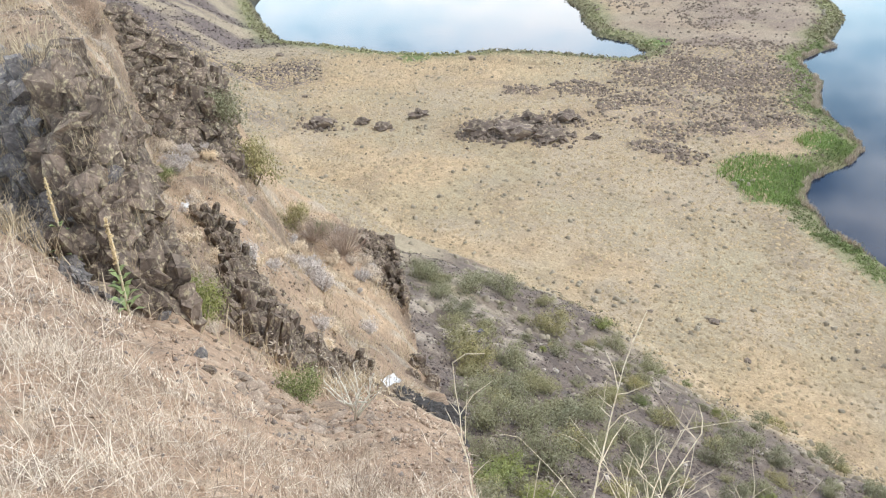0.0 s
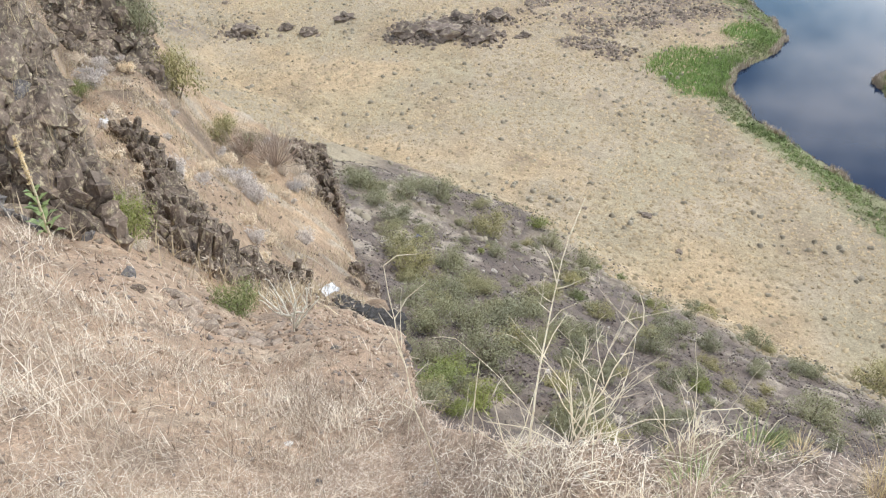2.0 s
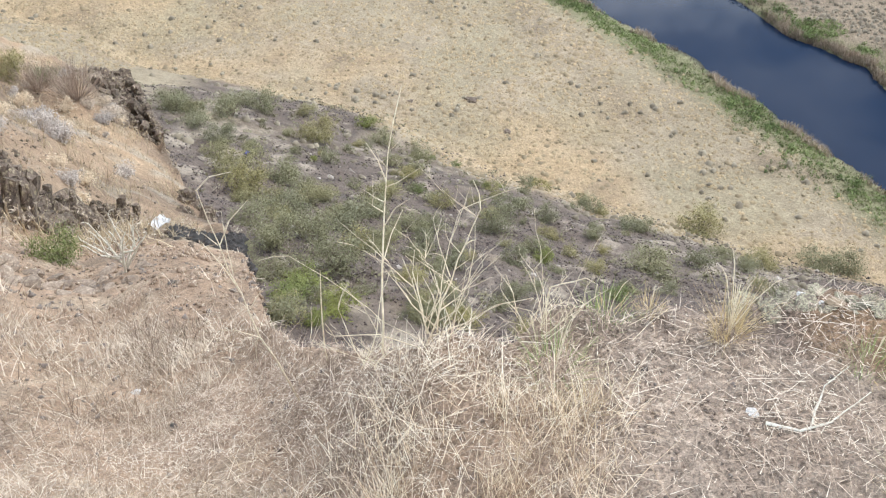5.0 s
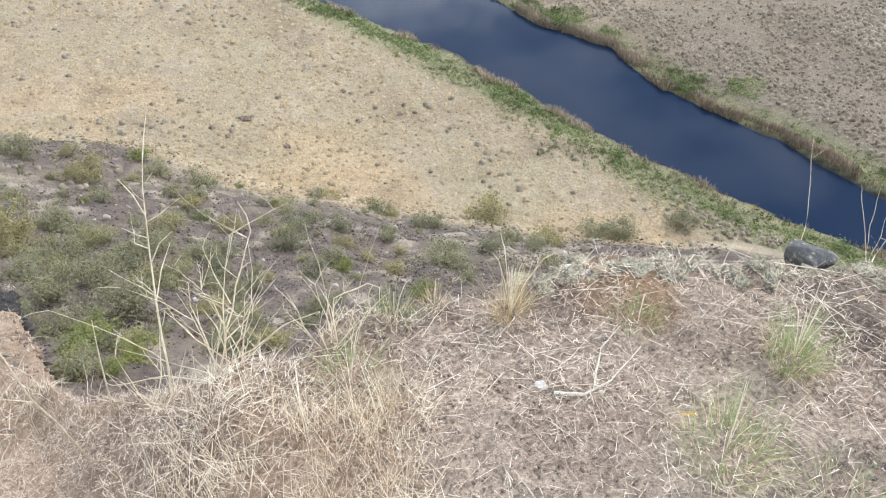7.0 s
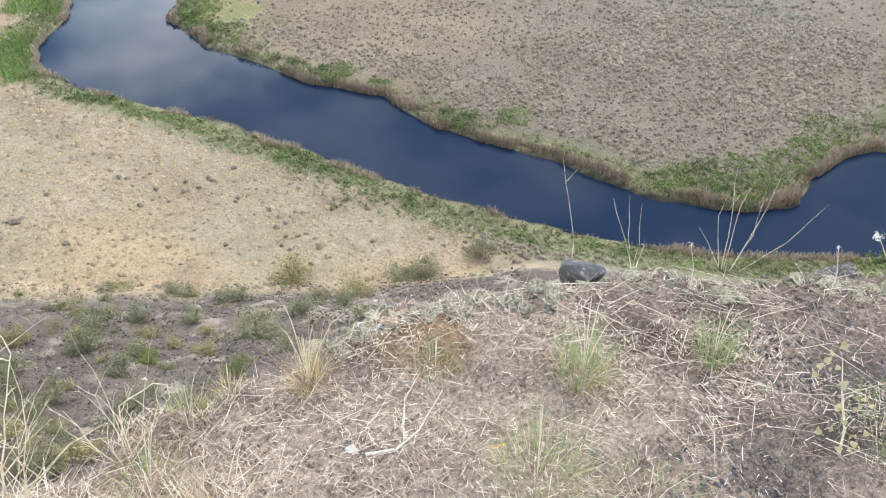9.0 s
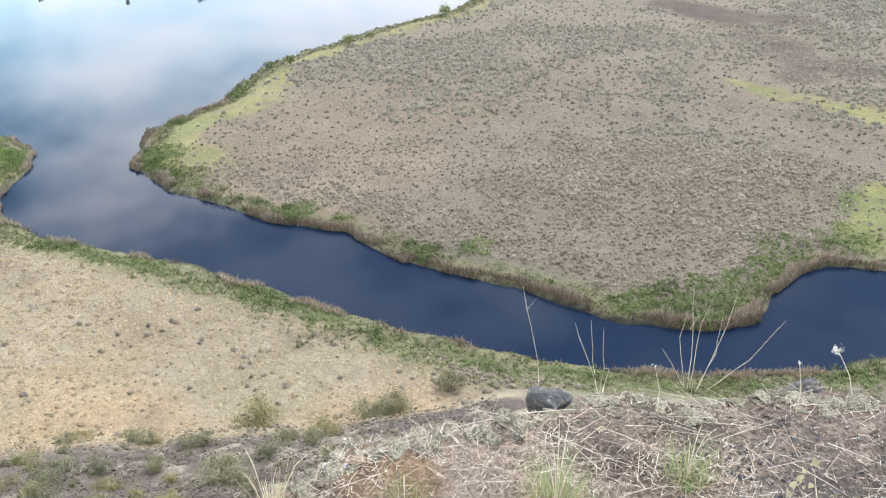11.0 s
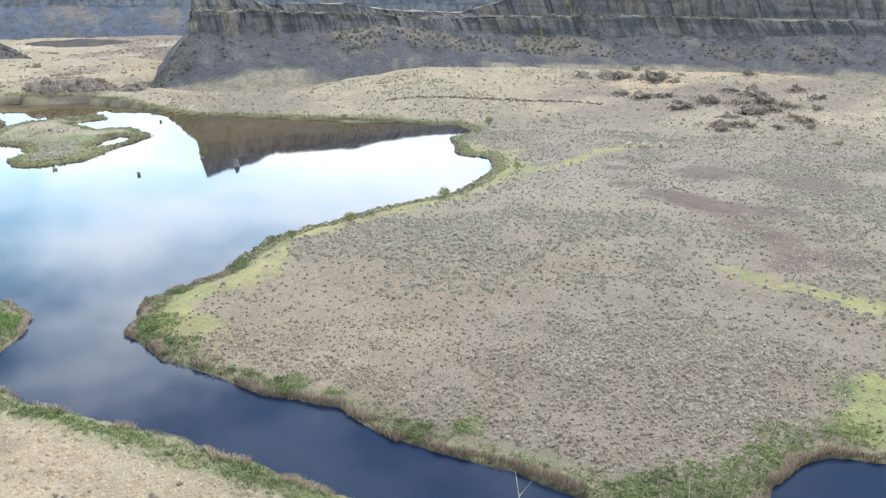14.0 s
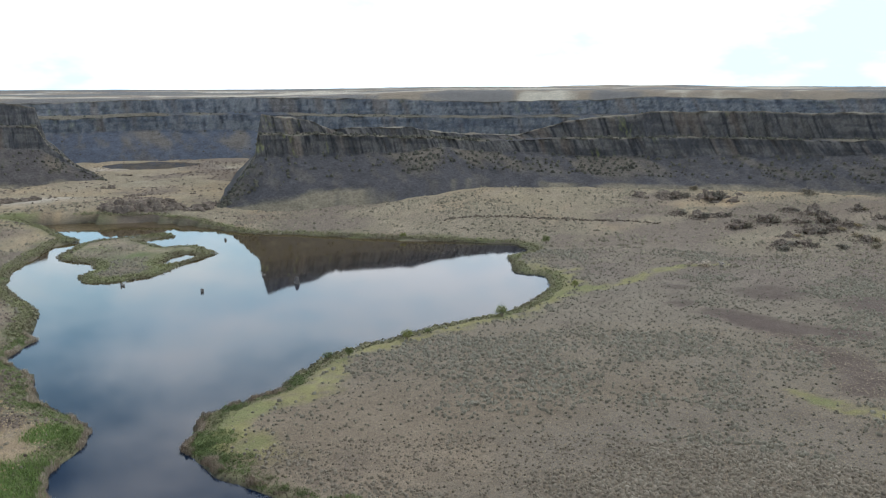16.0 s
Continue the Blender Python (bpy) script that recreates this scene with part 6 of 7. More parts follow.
# ---- stumps in the lake ----
def stumps():
    for k, (x, y, w) in enumerate([(130.9, 407.9, 2.4), (155.7, 373.9, 2.2), (194.1, 388.9, 1.9), (222.5, 494.9, 2.2), (197.5, 361.4, 4.5)]):
        e = thing("lake_stump", "dark weathered stump standing in still water", "stump", "stumps in the lake", (x, y, WATER_Z))
        rnd = random.Random(k)
        for j in range(4):
            a = rnd.uniform(0, 6.28)
            tip = (0.5 * w * math.cos(a) * rnd.uniform(0.2, 1), 0.5 * w * math.sin(a) * rnd.uniform(0.2, 1), w * rnd.uniform(0.3, 0.8))
            v, f = tube([(tip[0] * 0.6, tip[1] * 0.6, -0.5), (tip[0] * 0.8, tip[1] * 0.8, tip[2] * 0.5), tip], [0.22 * w, 0.18 * w, 0.08 * w], 6)
            part("snag", v, f, MAT_BASALT, e)


stumps()


# ---- dry grass and litter on the rim ----
def rim_grass():
    g = np.random.default_rng(15)

    def spread(n, az0, az1, r0, r1, seed):
        x, y = scatter(n, az0, az1, r0, r1, seed)
        return x, y, hillside(x, y)[0] + 0.004

    # straw lying over the level rim: crumbs, then longer stems
    sets = []
    for n, long, thick, seed in ((85000, 0.040, 0.0022, 301), (13000, 0.15, 0.0018, 311)):
        x, y, z = spread(n, -45, 95, 0.3, 2.5, seed)
        _, rim_r = hillside(x, y)
        dark_side = smooth(62, 76, np.degrees(np.arctan2(x, y)) + 25 * fbm(x, y, 0.5, 2, 117))
        on = (np.hypot(x, y) < rim_r + 0.12) & (g.uniform(0, 1, n) < (0.25 + 0.75 * smooth(-0.3, 0.25, fbm(x, y, 0.26, 4, 111))) * (1 - 0.85 * dark_side * smooth(1.85, 1.5, np.hypot(x, y))))
        x, y, z = x[on], y[on], z[on]
        n = len(x)
        tone = np.clip(g.uniform(0, 1, n) ** (1.15 if long < 0.1 else 0.85) + 0.3 * fbm(x, y, 0.2, 3, 121), 0, 1)
        sets.append(blades(x, y, z + g.uniform(0, 0.012, n), long * (0.2 + 0.8 * g.uniform(0, 1, n) ** 2), thick * g.uniform(0.5, 1.1, n), g.uniform(0.84, 1.0, n), seed + 1, 0.15, segs=1 if long < 0.1 else 2, tone=tone))
    x, y, z = spread(170, 48, 84, 1.5, 2.2, 321)
    _, rim_r = hillside(x, y)
    on = np.hypot(x, y) < rim_r + 0.1
    x, y, z = x[on], y[on], z[on]
    n = len(x)
    along = -np.arctan2(x, y) + g.normal(0, 0.6, n) + np.pi * g.integers(0, 2, n)
    sets.append(blades(x, y, z + g.uniform(0.002, 0.03, n), g.uniform(0.06, 0.24, n), g.uniform(0.0012, 0.0022, n), g.uniform(0.92, 1.0, n), 322, 0.12, along, segs=2, tone=g.uniform(0.35, 1, n)))
    stuff("straw_litter", stacked(*sets), MAT_LITTER, "bleached straw lying on bare soil", "straw")
    # standing dry grass near the feet and down the slope
    x, y, z = spread(5200, -48, 20, 0.45, 1.75, 302)
    patch = fbm(x, y, 0.28, 3, 112)
    on = g.uniform(0, 1, len(x)) < smooth(-0.15, 0.3, patch) * (0.25 + 0.75 * smooth(1.2, 0.6, np.hypot(x + 0.05, y - 0.85))) * smooth(0.62, 0.25, x)
    x, y, z, patch = x[on], y[on], z[on], patch[on]
    n = len(x)
    warm = smooth(0.45, 0.15, np.hypot(x - 0.28, y - 1.0))
    tone = np.clip(0.28 + 0.8 * g.uniform(0, 1, n) - 0.2 * warm * g.uniform(0, 1, n) + 0.4 * fbm(x, y, 0.15, 2, 122), 0, 1)
    made = blades(x, y, z, (0.03 + 0.13 * g.uniform(0, 1, n) ** 1.5) * (1 + 0.6 * warm), g.uniform(0.0012, 0.0027, n), np.where(g.uniform(0, 1, n) < 0.35, g.uniform(0.8, 1.0, n), g.uniform(0.1, 0.8, n)), 17, 0.6, segs=2, tone=tone)
    cx, cy = scatter(420, -34, 20, 0.62, 1.3, 325)
    keep = g.uniform(0, 1, 420) < smooth(-0.2, 0.25, fbm(cx, cy, 0.25, 3, 118)) * smooth(0.5, 0.2, cx)
    cx, cy = cx[keep], cy[keep]
    k = np.repeat(np.arange(len(cx)), 15)
    n = len(k)
    x, y = cx[k] + g.normal(0, 0.02, n), cy[k] + g.normal(0, 0.02, n)
    upright = blades(x, y, hillside(x, y)[0] - 0.003, g.uniform(0.05, 0.17, n) * g.uniform(0.6, 1.2, len(cx))[k], g.uniform(0.0011, 0.0023, n), g.uniform(0.0, 0.42, n), 326, 0.5, segs=3,
                     tone=np.clip(g.uniform(0.15, 1.0, n) - 0.25 * smooth(0.3, 0.1, np.hypot(x - 0.25, y - 1.0)), 0, 1))
    made = stacked(made, upright)
    stuff("dry_grass", made, MAT_STRAW, "tangled dry straw-coloured grass on the rim", "grass")
    sets = []
    for n, r0, r1, seed in ((4600, 0.9, 2.7, 303), (5200, 2.5, 4.8, 313), (3600, 4.5, 8.8, 323)):
        cx, cy = scatter(n, -52, 1, r0, r1, seed)
        az, r = np.degrees(np.arctan2(cx, cy)), np.hypot(cx, cy)
        reach = np.interp(az, (-50, -42, -37, -30, -22, -15, -8, 0), (8.6, 8.0, 6.8, 5.2, 4.0, 3.0, 2.2, 1.8)) * (1 + 0.3 * fbm(cx, cy, 0.9, 3, 119))
        on = g.uniform(0, 1, n) < (0.16 + 0.84 * smooth(-0.15, 0.25, fbm(cx, cy, 0.6, 4, 113, 0.65))) * (0.08 + 0.92 * smooth(1.1, 0.8, r / reach))
        on &= (g.uniform(0, 1, n) < 0.45) | (az < -14) | (r > 1.7)
        cx, cy, az = cx[on], cy[on], az[on]
        big = g.uniform(0.5, 1.3, len(cx))
        k = np.repeat(np.arange(len(cx)), g.integers(7, 20, len(cx)))
        n = len(k)
        size = (r0 + r1) / 3.6
        x, y = cx[k] + g.normal(0, 0.022 * size, n), cy[k] + g.normal(0, 0.022 * size, n)
        z = hillside(x, y)[0] - 0.003
        tall = (0.75 + 0.5 * smooth(-30, -40, az[k])) * big[k] * (0.75 + 0.12 * size)
        lean = np.where(g.uniform(0, 1, n) < 0.35, g.uniform(0.75, 1.0, n), g.uniform(0.05, 0.65, n))
        sets.append(blades(x, y, z, (0.03 + 0.15 * g.uniform(0, 1, n) ** 1.7) * tall, g.uniform(0.0011, 0.0024, n) * size, lean, seed + 1, 0.55, segs=2,
                           tone=np.clip(g.uniform(0, 1, n) ** 0.9 + 0.35 * fbm(x, y, 0.4, 3, 123), 0, 1)))
    stuff("slope_grass", stacked(*sets), MAT_SLOPE, "dry bleached grass down the slope", "grass")
    # weeds on the ledges of the outcrops
    x, y, z = spread(420, -46, -32, 8.6, 12.4, 308)
    k = np.repeat(np.arange(len(x)), 12)
    made = blades(x[k] + g.normal(0, 0.05, len(k)), y[k] + g.normal(0, 0.05, len(k)), z[k] + 0.08, g.uniform(0.15, 0.5, len(k)), g.uniform(0.004, 0.009, len(k)), g.uniform(0, 0.5, len(k)), 24, 0.6, segs=2)
    stuff("ledge_grass", made, MAT_HILL, "dry grass on the ledges of the outcrop", "grass")
    # pale low brush over the hillside
    x, y, z = spread(2600, -47, -15, 9.0, 36.0, 309)
    on = g.uniform(0, 1, len(x)) < 0.08 + 0.6 * smooth(-0.1, 0.4, fbm(x, y, 2.5, 3, 124))
    x, y, z = x[on], y[on], z[on]
    w = g.uniform(0.25, 0.85, len(x))
    stuff("hill_brush", clumps(x, y, z - 0.02, w, w * 0.55, 60, 0.05, 25, spike=1.2, slim=0.3), MAT_HILL_BRUSH, "pale grey brush over the hillside", "brush")
    # dry grass and small brush over the ribbed hillside
    x, y, z = spread(60000, -52, -15, 8.0, 36.0, 304)
    on = g.uniform(0, 1, len(x)) < 0.1 + 0.9 * smooth(-0.05, 0.35, fbm(x, y, 1.1, 4, 114))
    x, y, z = x[on], y[on], z[on]
    n = len(x)
    made = blades(x, y, z - 0.01, g.uniform(0.1, 0.42, n), g.uniform(0.008, 0.022, n), g.uniform(0.0, 0.8, n), 19, 0.7, segs=2)
    stuff("hill_grass", made, MAT_HILL, "dry grass tufts over the orange hillside", "grass")
    # small stones
    x, y, z = spread(7000, -55, 90, 0.4, 7.0, 305)
    on = g.uniform(0, 1, len(x)) < 0.25 + 0.5 * smooth(0.0, 0.4, fbm(x, y, 0.5, 3, 115))
    stones_stuff("pebbles", x[on], y[on], z[on], g.uniform(0.004, 0.022, on.sum()) * np.clip(np.hypot(x[on], y[on]) / 1.5, 0.7, 3), MAT_PEBBLE, "small stones and grit on the soil", 20)
    x, y, z = spread(16000, 2, 82, 0.5, 2.1, 315)
    on = g.uniform(0, 1, len(x)) < smooth(-0.2, 0.25, fbm(x, y, 0.22, 4, 128))
    stones_stuff("crumbs", x[on], y[on], z[on], 0.003 + 0.011 * g.uniform(0, 1, on.sum()) ** 2, MAT_CRUMB, "dark crumbs of soil between the straw", 29)
    x, y, z = spread(9000, 56, 88, 0.6, 2.05, 314)
    on = g.uniform(0, 1, len(x)) < smooth(-0.4, 0.1, fbm(x, y, 0.3, 3, 127)) * smooth(58, 67, np.degrees(np.arctan2(x, y)))
    stones_stuff("gravel", x[on], y[on], z[on], 0.004 + 0.012 * g.uniform(0, 1, on.sum()) ** 3, MAT_GRAVEL, "dark grey gravel on the rim", 28)
    x, y, z = spread(9000, -50, -3, 1.3, 8.5, 310)
    on = g.uniform(0, 1, len(x)) < 0.15 + 0.85 * smooth(-0.1, 0.3, fbm(x, y, 0.6, 4, 125))
    stones_stuff("grit", x[on], y[on], z[on], (0.006 + 0.035 * g.uniform(0, 1, on.sum()) ** 3) * np.clip(np.hypot(x[on], y[on]) / 2.5, 0.6, 2.2), MAT_CLOD, "crumbled soil and gravel on the dry slope", 26)
    x, y, z = spread(900, -48, -8, 2.0, 8.5, 307)
    stones_stuff("clods", x, y, z - 0.01, g.uniform(0.015, 0.06, len(x)) * np.clip(np.hypot(x, y) / 4, 0.5, 1.5), MAT_CLOD, "loose clods and stones on the dry slope", 22)
    x, y, z = spread(6000, -48, -15, 8, 34, 306)
    on = g.uniform(0, 1, len(x)) < 0.2 + 0.6 * smooth(0.0, 0.4, fbm(x, y, 1.5, 3, 116))
    stones_stuff("hill_stones", x[on], y[on], z[on], g.uniform(0.03, 0.16, on.sum()), MAT_BASALT_BROWN, "loose brown stones on the hillside", 21)


MAT_LITTER = tone_material("grey_straw", (0.95, 0.86, 0.72), (0.26, 0.185, 0.14), 0.75, (0.62, 0.49, 0.38))
MAT_HILL_BRUSH = tone_material("hill_brush_leaf", (0.58, 0.50, 0.40), (0.28, 0.22, 0.165), middle=(0.43, 0.36, 0.28))
MAT_SLOPE = tone_material("slope_straw", (0.92, 0.82, 0.68), (0.24, 0.175, 0.13), 0.75, (0.56, 0.455, 0.35))
MAT_HILL = tone_material("hill_grass_leaf", (0.66, 0.54, 0.37), (0.33, 0.26, 0.17))
MAT_CRUMB = rock_material("crumb", (0.30, 0.235, 0.19), (0.13, 0.10, 0.08), (0.42, 0.34, 0.28), 0.2, 20.0, 0)
MAT_GRAVEL = rock_material("gravel", (0.27, 0.265, 0.27), (0.12, 0.118, 0.122), (0.42, 0.40, 0.38), 0.1, 20.0, 0)
MAT_CLOD = rock_material("clod", (0.48, 0.36, 0.26), (0.24, 0.175, 0.13), (0.62, 0.54, 0.44), 0.25, 14.0, 0)
MAT_PEBBLE = rock_material("pebble", (0.44, 0.37, 0.32), (0.20, 0.165, 0.145), (0.55, 0.50, 0.45), 0.15, 20.0, 0)
rim_grass()


# ---- rocks along the rim ----
def rim_rocks():
    meshes = [stone_mesh("rim_rock", 300 + k, MAT_LICHEN, 3, 0.65, 0.32) for k in range(6)]
    rnd = random.Random(9)
    # the ledge of lichen rock: bearing, range, width
    for k in range(170):
        az = 27 + 53 * (k + rnd.uniform(-0.5, 0.5)) / 170
        table = np.array(RIM)
        dip, zr = np.interp(az, table[:, 0], table[:, 1]), np.interp(az, table[:, 0], table[:, 2])
        r = (EYE_Z - zr) / math.tan(radians(dip)) + rnd.uniform(-0.08, 0.06)
        w = rnd.triangular(0.018, 0.13, 0.03) * (1.05 if 30 < az < 50 else 0.75)
        x, y = r * math.sin(radians(az)), r * math.cos(radians(az))
        ob = tagged(new("rim_rock", meshes[k % 6]), "pale lichen-covered basalt rock on the rim", "rock", "rocks along the rim")
        ob.matrix_world = pose(x, y, float(hillside(np.array([x]), np.array([y]))[0][0]) - 0.12 * w, rnd.uniform(-15, 15), rnd.uniform(-15, 15), rnd.uniform(0, 360)) @ Matrix.Diagonal((w, w * rnd.uniform(0.6, 1), w * rnd.uniform(0.4, 0.75), 1))
    big = tagged(new("rim_rock", stone_mesh("rim_rock", 311, MAT_DARK_FACE, 3, 0.9, 0.18)), "squarish dark grey rock standing on the rim", "rock")
    big.matrix_world = pose(1.515, 1.235, -0.018, 0, 0, -38) @ Matrix.Diagonal((0.135, 0.11, 0.145, 1))
    for x, y, w, mat, label in ((0.985, 1.40, 0.052, MAT_TAN_STONE, "flat tan stone on the soil"), (0.925, 1.44, 0.042, MAT_WHITE_STONE, "chalk white stone at the rim"),
                                (0.955, 1.41, 0.022, MAT_WHITE_STONE, "small white stone at the rim"), (0.685, 1.145, 0.035, MAT_WHITE_STONE, "small pale stone in the litter"),
                                (1.37, 1.32, 0.05, MAT_BASALT, "small dark stone on the rim"), (2.07, 0.78, 0.16, MAT_BASALT, "dark rock at the rim"), (1.80, 1.02, 0.12, MAT_BASALT, "dark rock among dry stalks"),
                                (1.52, 1.06, 0.03, MAT_TAN_STONE, "pale flat stone in the straw"), (-3.44, 5.35, 0.22, MAT_BASALT, "grey stone on the dry slope"), (-3.1, 4.9, 0.16, MAT_BASALT_BROWN, "brown stone on the dry slope"),
                                (-1.45, 4.3, 0.09, MAT_BASALT, "dark stone on bare soil"), (-1.2, 2.6, 0.06, MAT_WHITE_STONE, "pale stone in dry grass"), (-0.9, 2.1, 0.05, MAT_BASALT, "dark stone on bare soil")):
        ob = tagged(new("stone", stone_mesh("stone", int(x * 100) + 500, mat, 2, 0.55, 0.3)), label, "stone")
        ob.matrix_world = pose(x, y, float(hillside(np.array([x]), np.array([y]))[0][0]) - 0.05 * w, 0, 0, x * 700) @ Matrix.Diagonal((w, w * 0.75, w * 0.8, 1))


MAT_TAN_STONE = rock_material("tan_stone", (0.58, 0.46, 0.32), (0.40, 0.30, 0.21), (0.62, 0.52, 0.42), 0.1, 2.0, 0)
MAT_WHITE_STONE = rock_material("white_stone", (0.82, 0.80, 0.77), (0.66, 0.63, 0.60), (0.88, 0.87, 0.85), 0.1, 2.0, 0)
rim_rocks()


# ---- grass tufts ----
MAT_TAN_TUFT = tone_material("tan_tuft", (0.78, 0.63, 0.37), (0.48, 0.35, 0.18), 0.7)


def tuft(label, x, y, height, n, mat, spread, seed, stalks=0, stalk_mat=None, lean=0.24):
    z = float(hillside(np.array([x]), np.array([y]))[0][0])
    e = thing("grass_tuft", label, "grass tuft", at=(x, y, z))
    g = np.random.default_rng(seed)
    a, rad = g.uniform(0, 6.28, n), spread * np.sqrt(g.uniform(0, 1, n)) * 0.45
    bx, by = rad * np.cos(a), rad * np.sin(a)
    out = a + g.normal(0, 0.5, n)
    v, f, t = blades(bx, by, np.full(n, -0.01), height * g.uniform(0.45, 1.05, n), g.uniform(0.0009, 0.0017, n), np.clip(lean * g.uniform(0, 1.6, n), 0, 0.9), seed + 1, 0.6, out)
    tagged(part("grass", v, f, mat, e, attrs={"tone": t}), kind="stuff")
    m = n // 2
    a, rad = g.uniform(0, 6.28, m), spread * np.sqrt(g.uniform(0, 1, m)) * 0.5
    v, f, t = blades(rad * np.cos(a), rad * np.sin(a), np.full(m, -0.005), height * g.uniform(0.15, 0.5, m), g.uniform(0.001, 0.002, m), np.clip(g.uniform(0.1, 0.9, m), 0, 0.9), seed + 2, 0.8, a)
    tagged(part("dry_foot", v, f, MAT_TAN_TUFT, e, "dry yellow foot of the tuft", attrs={"tone": t}), kind="stuff")
    for k in range(stalks):
        h = height * g.uniform(0.9, 1.5)
        dx, dy = g.normal(0, 0.18, 2) * h
        v, f = tube([(0, 0, 0), (dx * 0.3, dy * 0.3, h * 0.5), (dx * 0.65, dy * 0.65, h * 0.85), (dx, dy, h)], [0.0009, 0.0008, 0.0011, 0.0004], 5)
        part("seed_stalk", v, f, stalk_mat or MAT_STALK, e, "thin straw-coloured seed stalk")
    return e


tuft("golden dry bunchgrass tuft at the rim", 0.715, 1.37, 0.16, 130, MAT_TAN_TUFT, 0.08, 401, 9)
tuft("green bunchgrass tuft with yellow base", 1.235, 0.965, 0.165, 230, MAT_GREEN_GRASS, 0.12, 402, 6, lean=0.2)
tuft("green bunchgrass tuft in dry litter", 1.52, 0.80, 0.145, 190, MAT_GREEN_GRASS, 0.10, 403, 4, lean=0.16)
tuft("sparse grey-green grass tuft near the feet", 0.94, 0.82, 0.17, 200, MAT_GREEN_GRASS, 0.2, 404, 5, lean=0.22)
tuft("small pale green grass tuft", 0.985, 1.22, 0.08, 90, MAT_GREEN_GRASS, 0.12, 405, 2)
tuft("straw tuft with tall seed stalks at the rim", 1.885, 1.02, 0.15, 130, MAT_TAN_TUFT, 0.16, 406, 13, lean=0.45)
tuft("yellow-green grass tuft at the rim", 0.46, 1.50, 0.10, 120, MAT_GREEN_GRASS, 0.14, 407, 2)
tuft("orange-tan dry grass tuft", 0.33, 1.22, 0.09, 80, MAT_TAN_TUFT, 0.10, 408, 3, lean=0.5)
tuft("pale green grass tuft by dead stalks", 0.30, 1.36, 0.12, 90, MAT_GREEN_GRASS, 0.14, 409, 4, lean=0.4)
tuft("small yellow grass tuft at the rim edge", 0.56, 1.48, 0.07, 70, MAT_TAN_TUFT, 0.07, 410, 2)
tuft("grey dry grass tuft in the litter", 0.40, 1.25, 0.09, 60, MAT_STRAW, 0.16, 411, 3, lean=0.6)
tuft("green grass tuft on dark soil", 1.62, 0.42, 0.12, 110, MAT_GREEN_GRASS, 0.2, 412, 2)
tuft("green grass tuft in dry litter", 1.06, 0.62, 0.14, 110, MAT_GREEN_GRASS, 0.25, 413, 3)


# ---- dead stalks and weeds ----
MAT_SEED = tone_material("seed_fluff", (0.90, 0.88, 0.80), (0.70, 0.66, 0.56))
MAT_PALE, nt, p = material("pale_dead_wood", 0.8)
tw = noise_tex(nt, 20, 5)
nt.links.new(ramp(nt, tw.outputs["Fac"], [(0.3, (0.60, 0.56, 0.47)), (0.7, (0.86, 0.83, 0.73))]), p.inputs["Base Color"])


def weed(label, stems, name="dead_weed", mat=None):
    """A dry weed: a list of stems, each its points and base thickness; the first point is the foot."""
    foot = stems[0][0][0]
    e = thing(name, label, "dead plant", at=foot)
    rnd = random.Random(int(abs(foot[0]) * 1000) + len(stems))
    woody = "dead" in label and name != "dead_twig"
    for k, (pts, thick) in enumerate(stems):
        local = [(a - foot[0], b - foot[1], c - foot[2]) for a, b, c in pts]
        n = len(local)
        # bends and knots between the given points
        fine = []
        for i in range(n - 1):
            p0, p1 = Vector(local[i]), Vector(local[i + 1])
            for t in (0, 0.33, 0.66):
                q = p0.lerp(p1, t)
                w = (p1 - p0).length * 0.035
                fine.append(q + Vector((noise.noise(q * 30 + Vector((k, 0, 0))) * w, noise.noise(q * 30 + Vector((0, k, 9))) * w, 0)) if (i or t) else q)
        fine.append(Vector(local[-1]))
        m = len(fine)
        v, f = tube(fine, [(0.72 if woody else 1.0 if name == "dead_twig" else 0.62) * thick * (1 - 0.7 * i / (m - 1)) for i in range(m)], 6)
        part("stem" if k == 0 else "twig", v, f, mat or MAT_STALK, e)
        if woody:
            length = sum((fine[i + 1] - fine[i]).length for i in range(m - 1))
            for i in range(max(1, m // 3), m, 2):
                way = (fine[i] - fine[i - 1]).normalized()
                out = Vector((rnd.uniform(-1, 1), rnd.uniform(-1, 1), rnd.uniform(-0.1, 0.9))).normalized()
                reach = length * rnd.uniform(0.07, 0.26)
                mid = fine[i] + (way * 0.6 + out * 0.6) * reach * 0.55
                v, f = tube([fine[i], mid, mid + (way * 0.3 + out * 0.9) * reach * 0.5], [0.36 * thick, 0.28 * thick, 0.14 * thick], 5)
                part("twig", v, f, mat or MAT_STALK, e)
    return e


weed("tall bleached dead mustard stalk with forked twigs", [
    ([(-0.10, 1.58, -0.12), (-0.07, 1.63, 0.14), (-0.05, 1.655, 0.30), (-0.01, 1.66, 0.51)], 0.0042),
    ([(-0.045, 1.655, 0.31), (-0.065, 1.65, 0.33), (-0.09, 1.66, 0.35)], 0.0016), ([(-0.05, 1.655, 0.28), (-0.075, 1.65, 0.31), (-0.065, 1.66, 0.385)], 0.0016),
    ([(-0.04, 1.66, 0.35), (-0.01, 1.66, 0.36), (0.03, 1.66, 0.385)], 0.0016), ([(-0.03, 1.66, 0.40), (-0.045, 1.66, 0.43), (-0.05, 1.66, 0.45)], 0.001),
    ([(-0.02, 1.66, 0.45), (0.0, 1.66, 0.47), (0.012, 1.66, 0.49)], 0.001)])
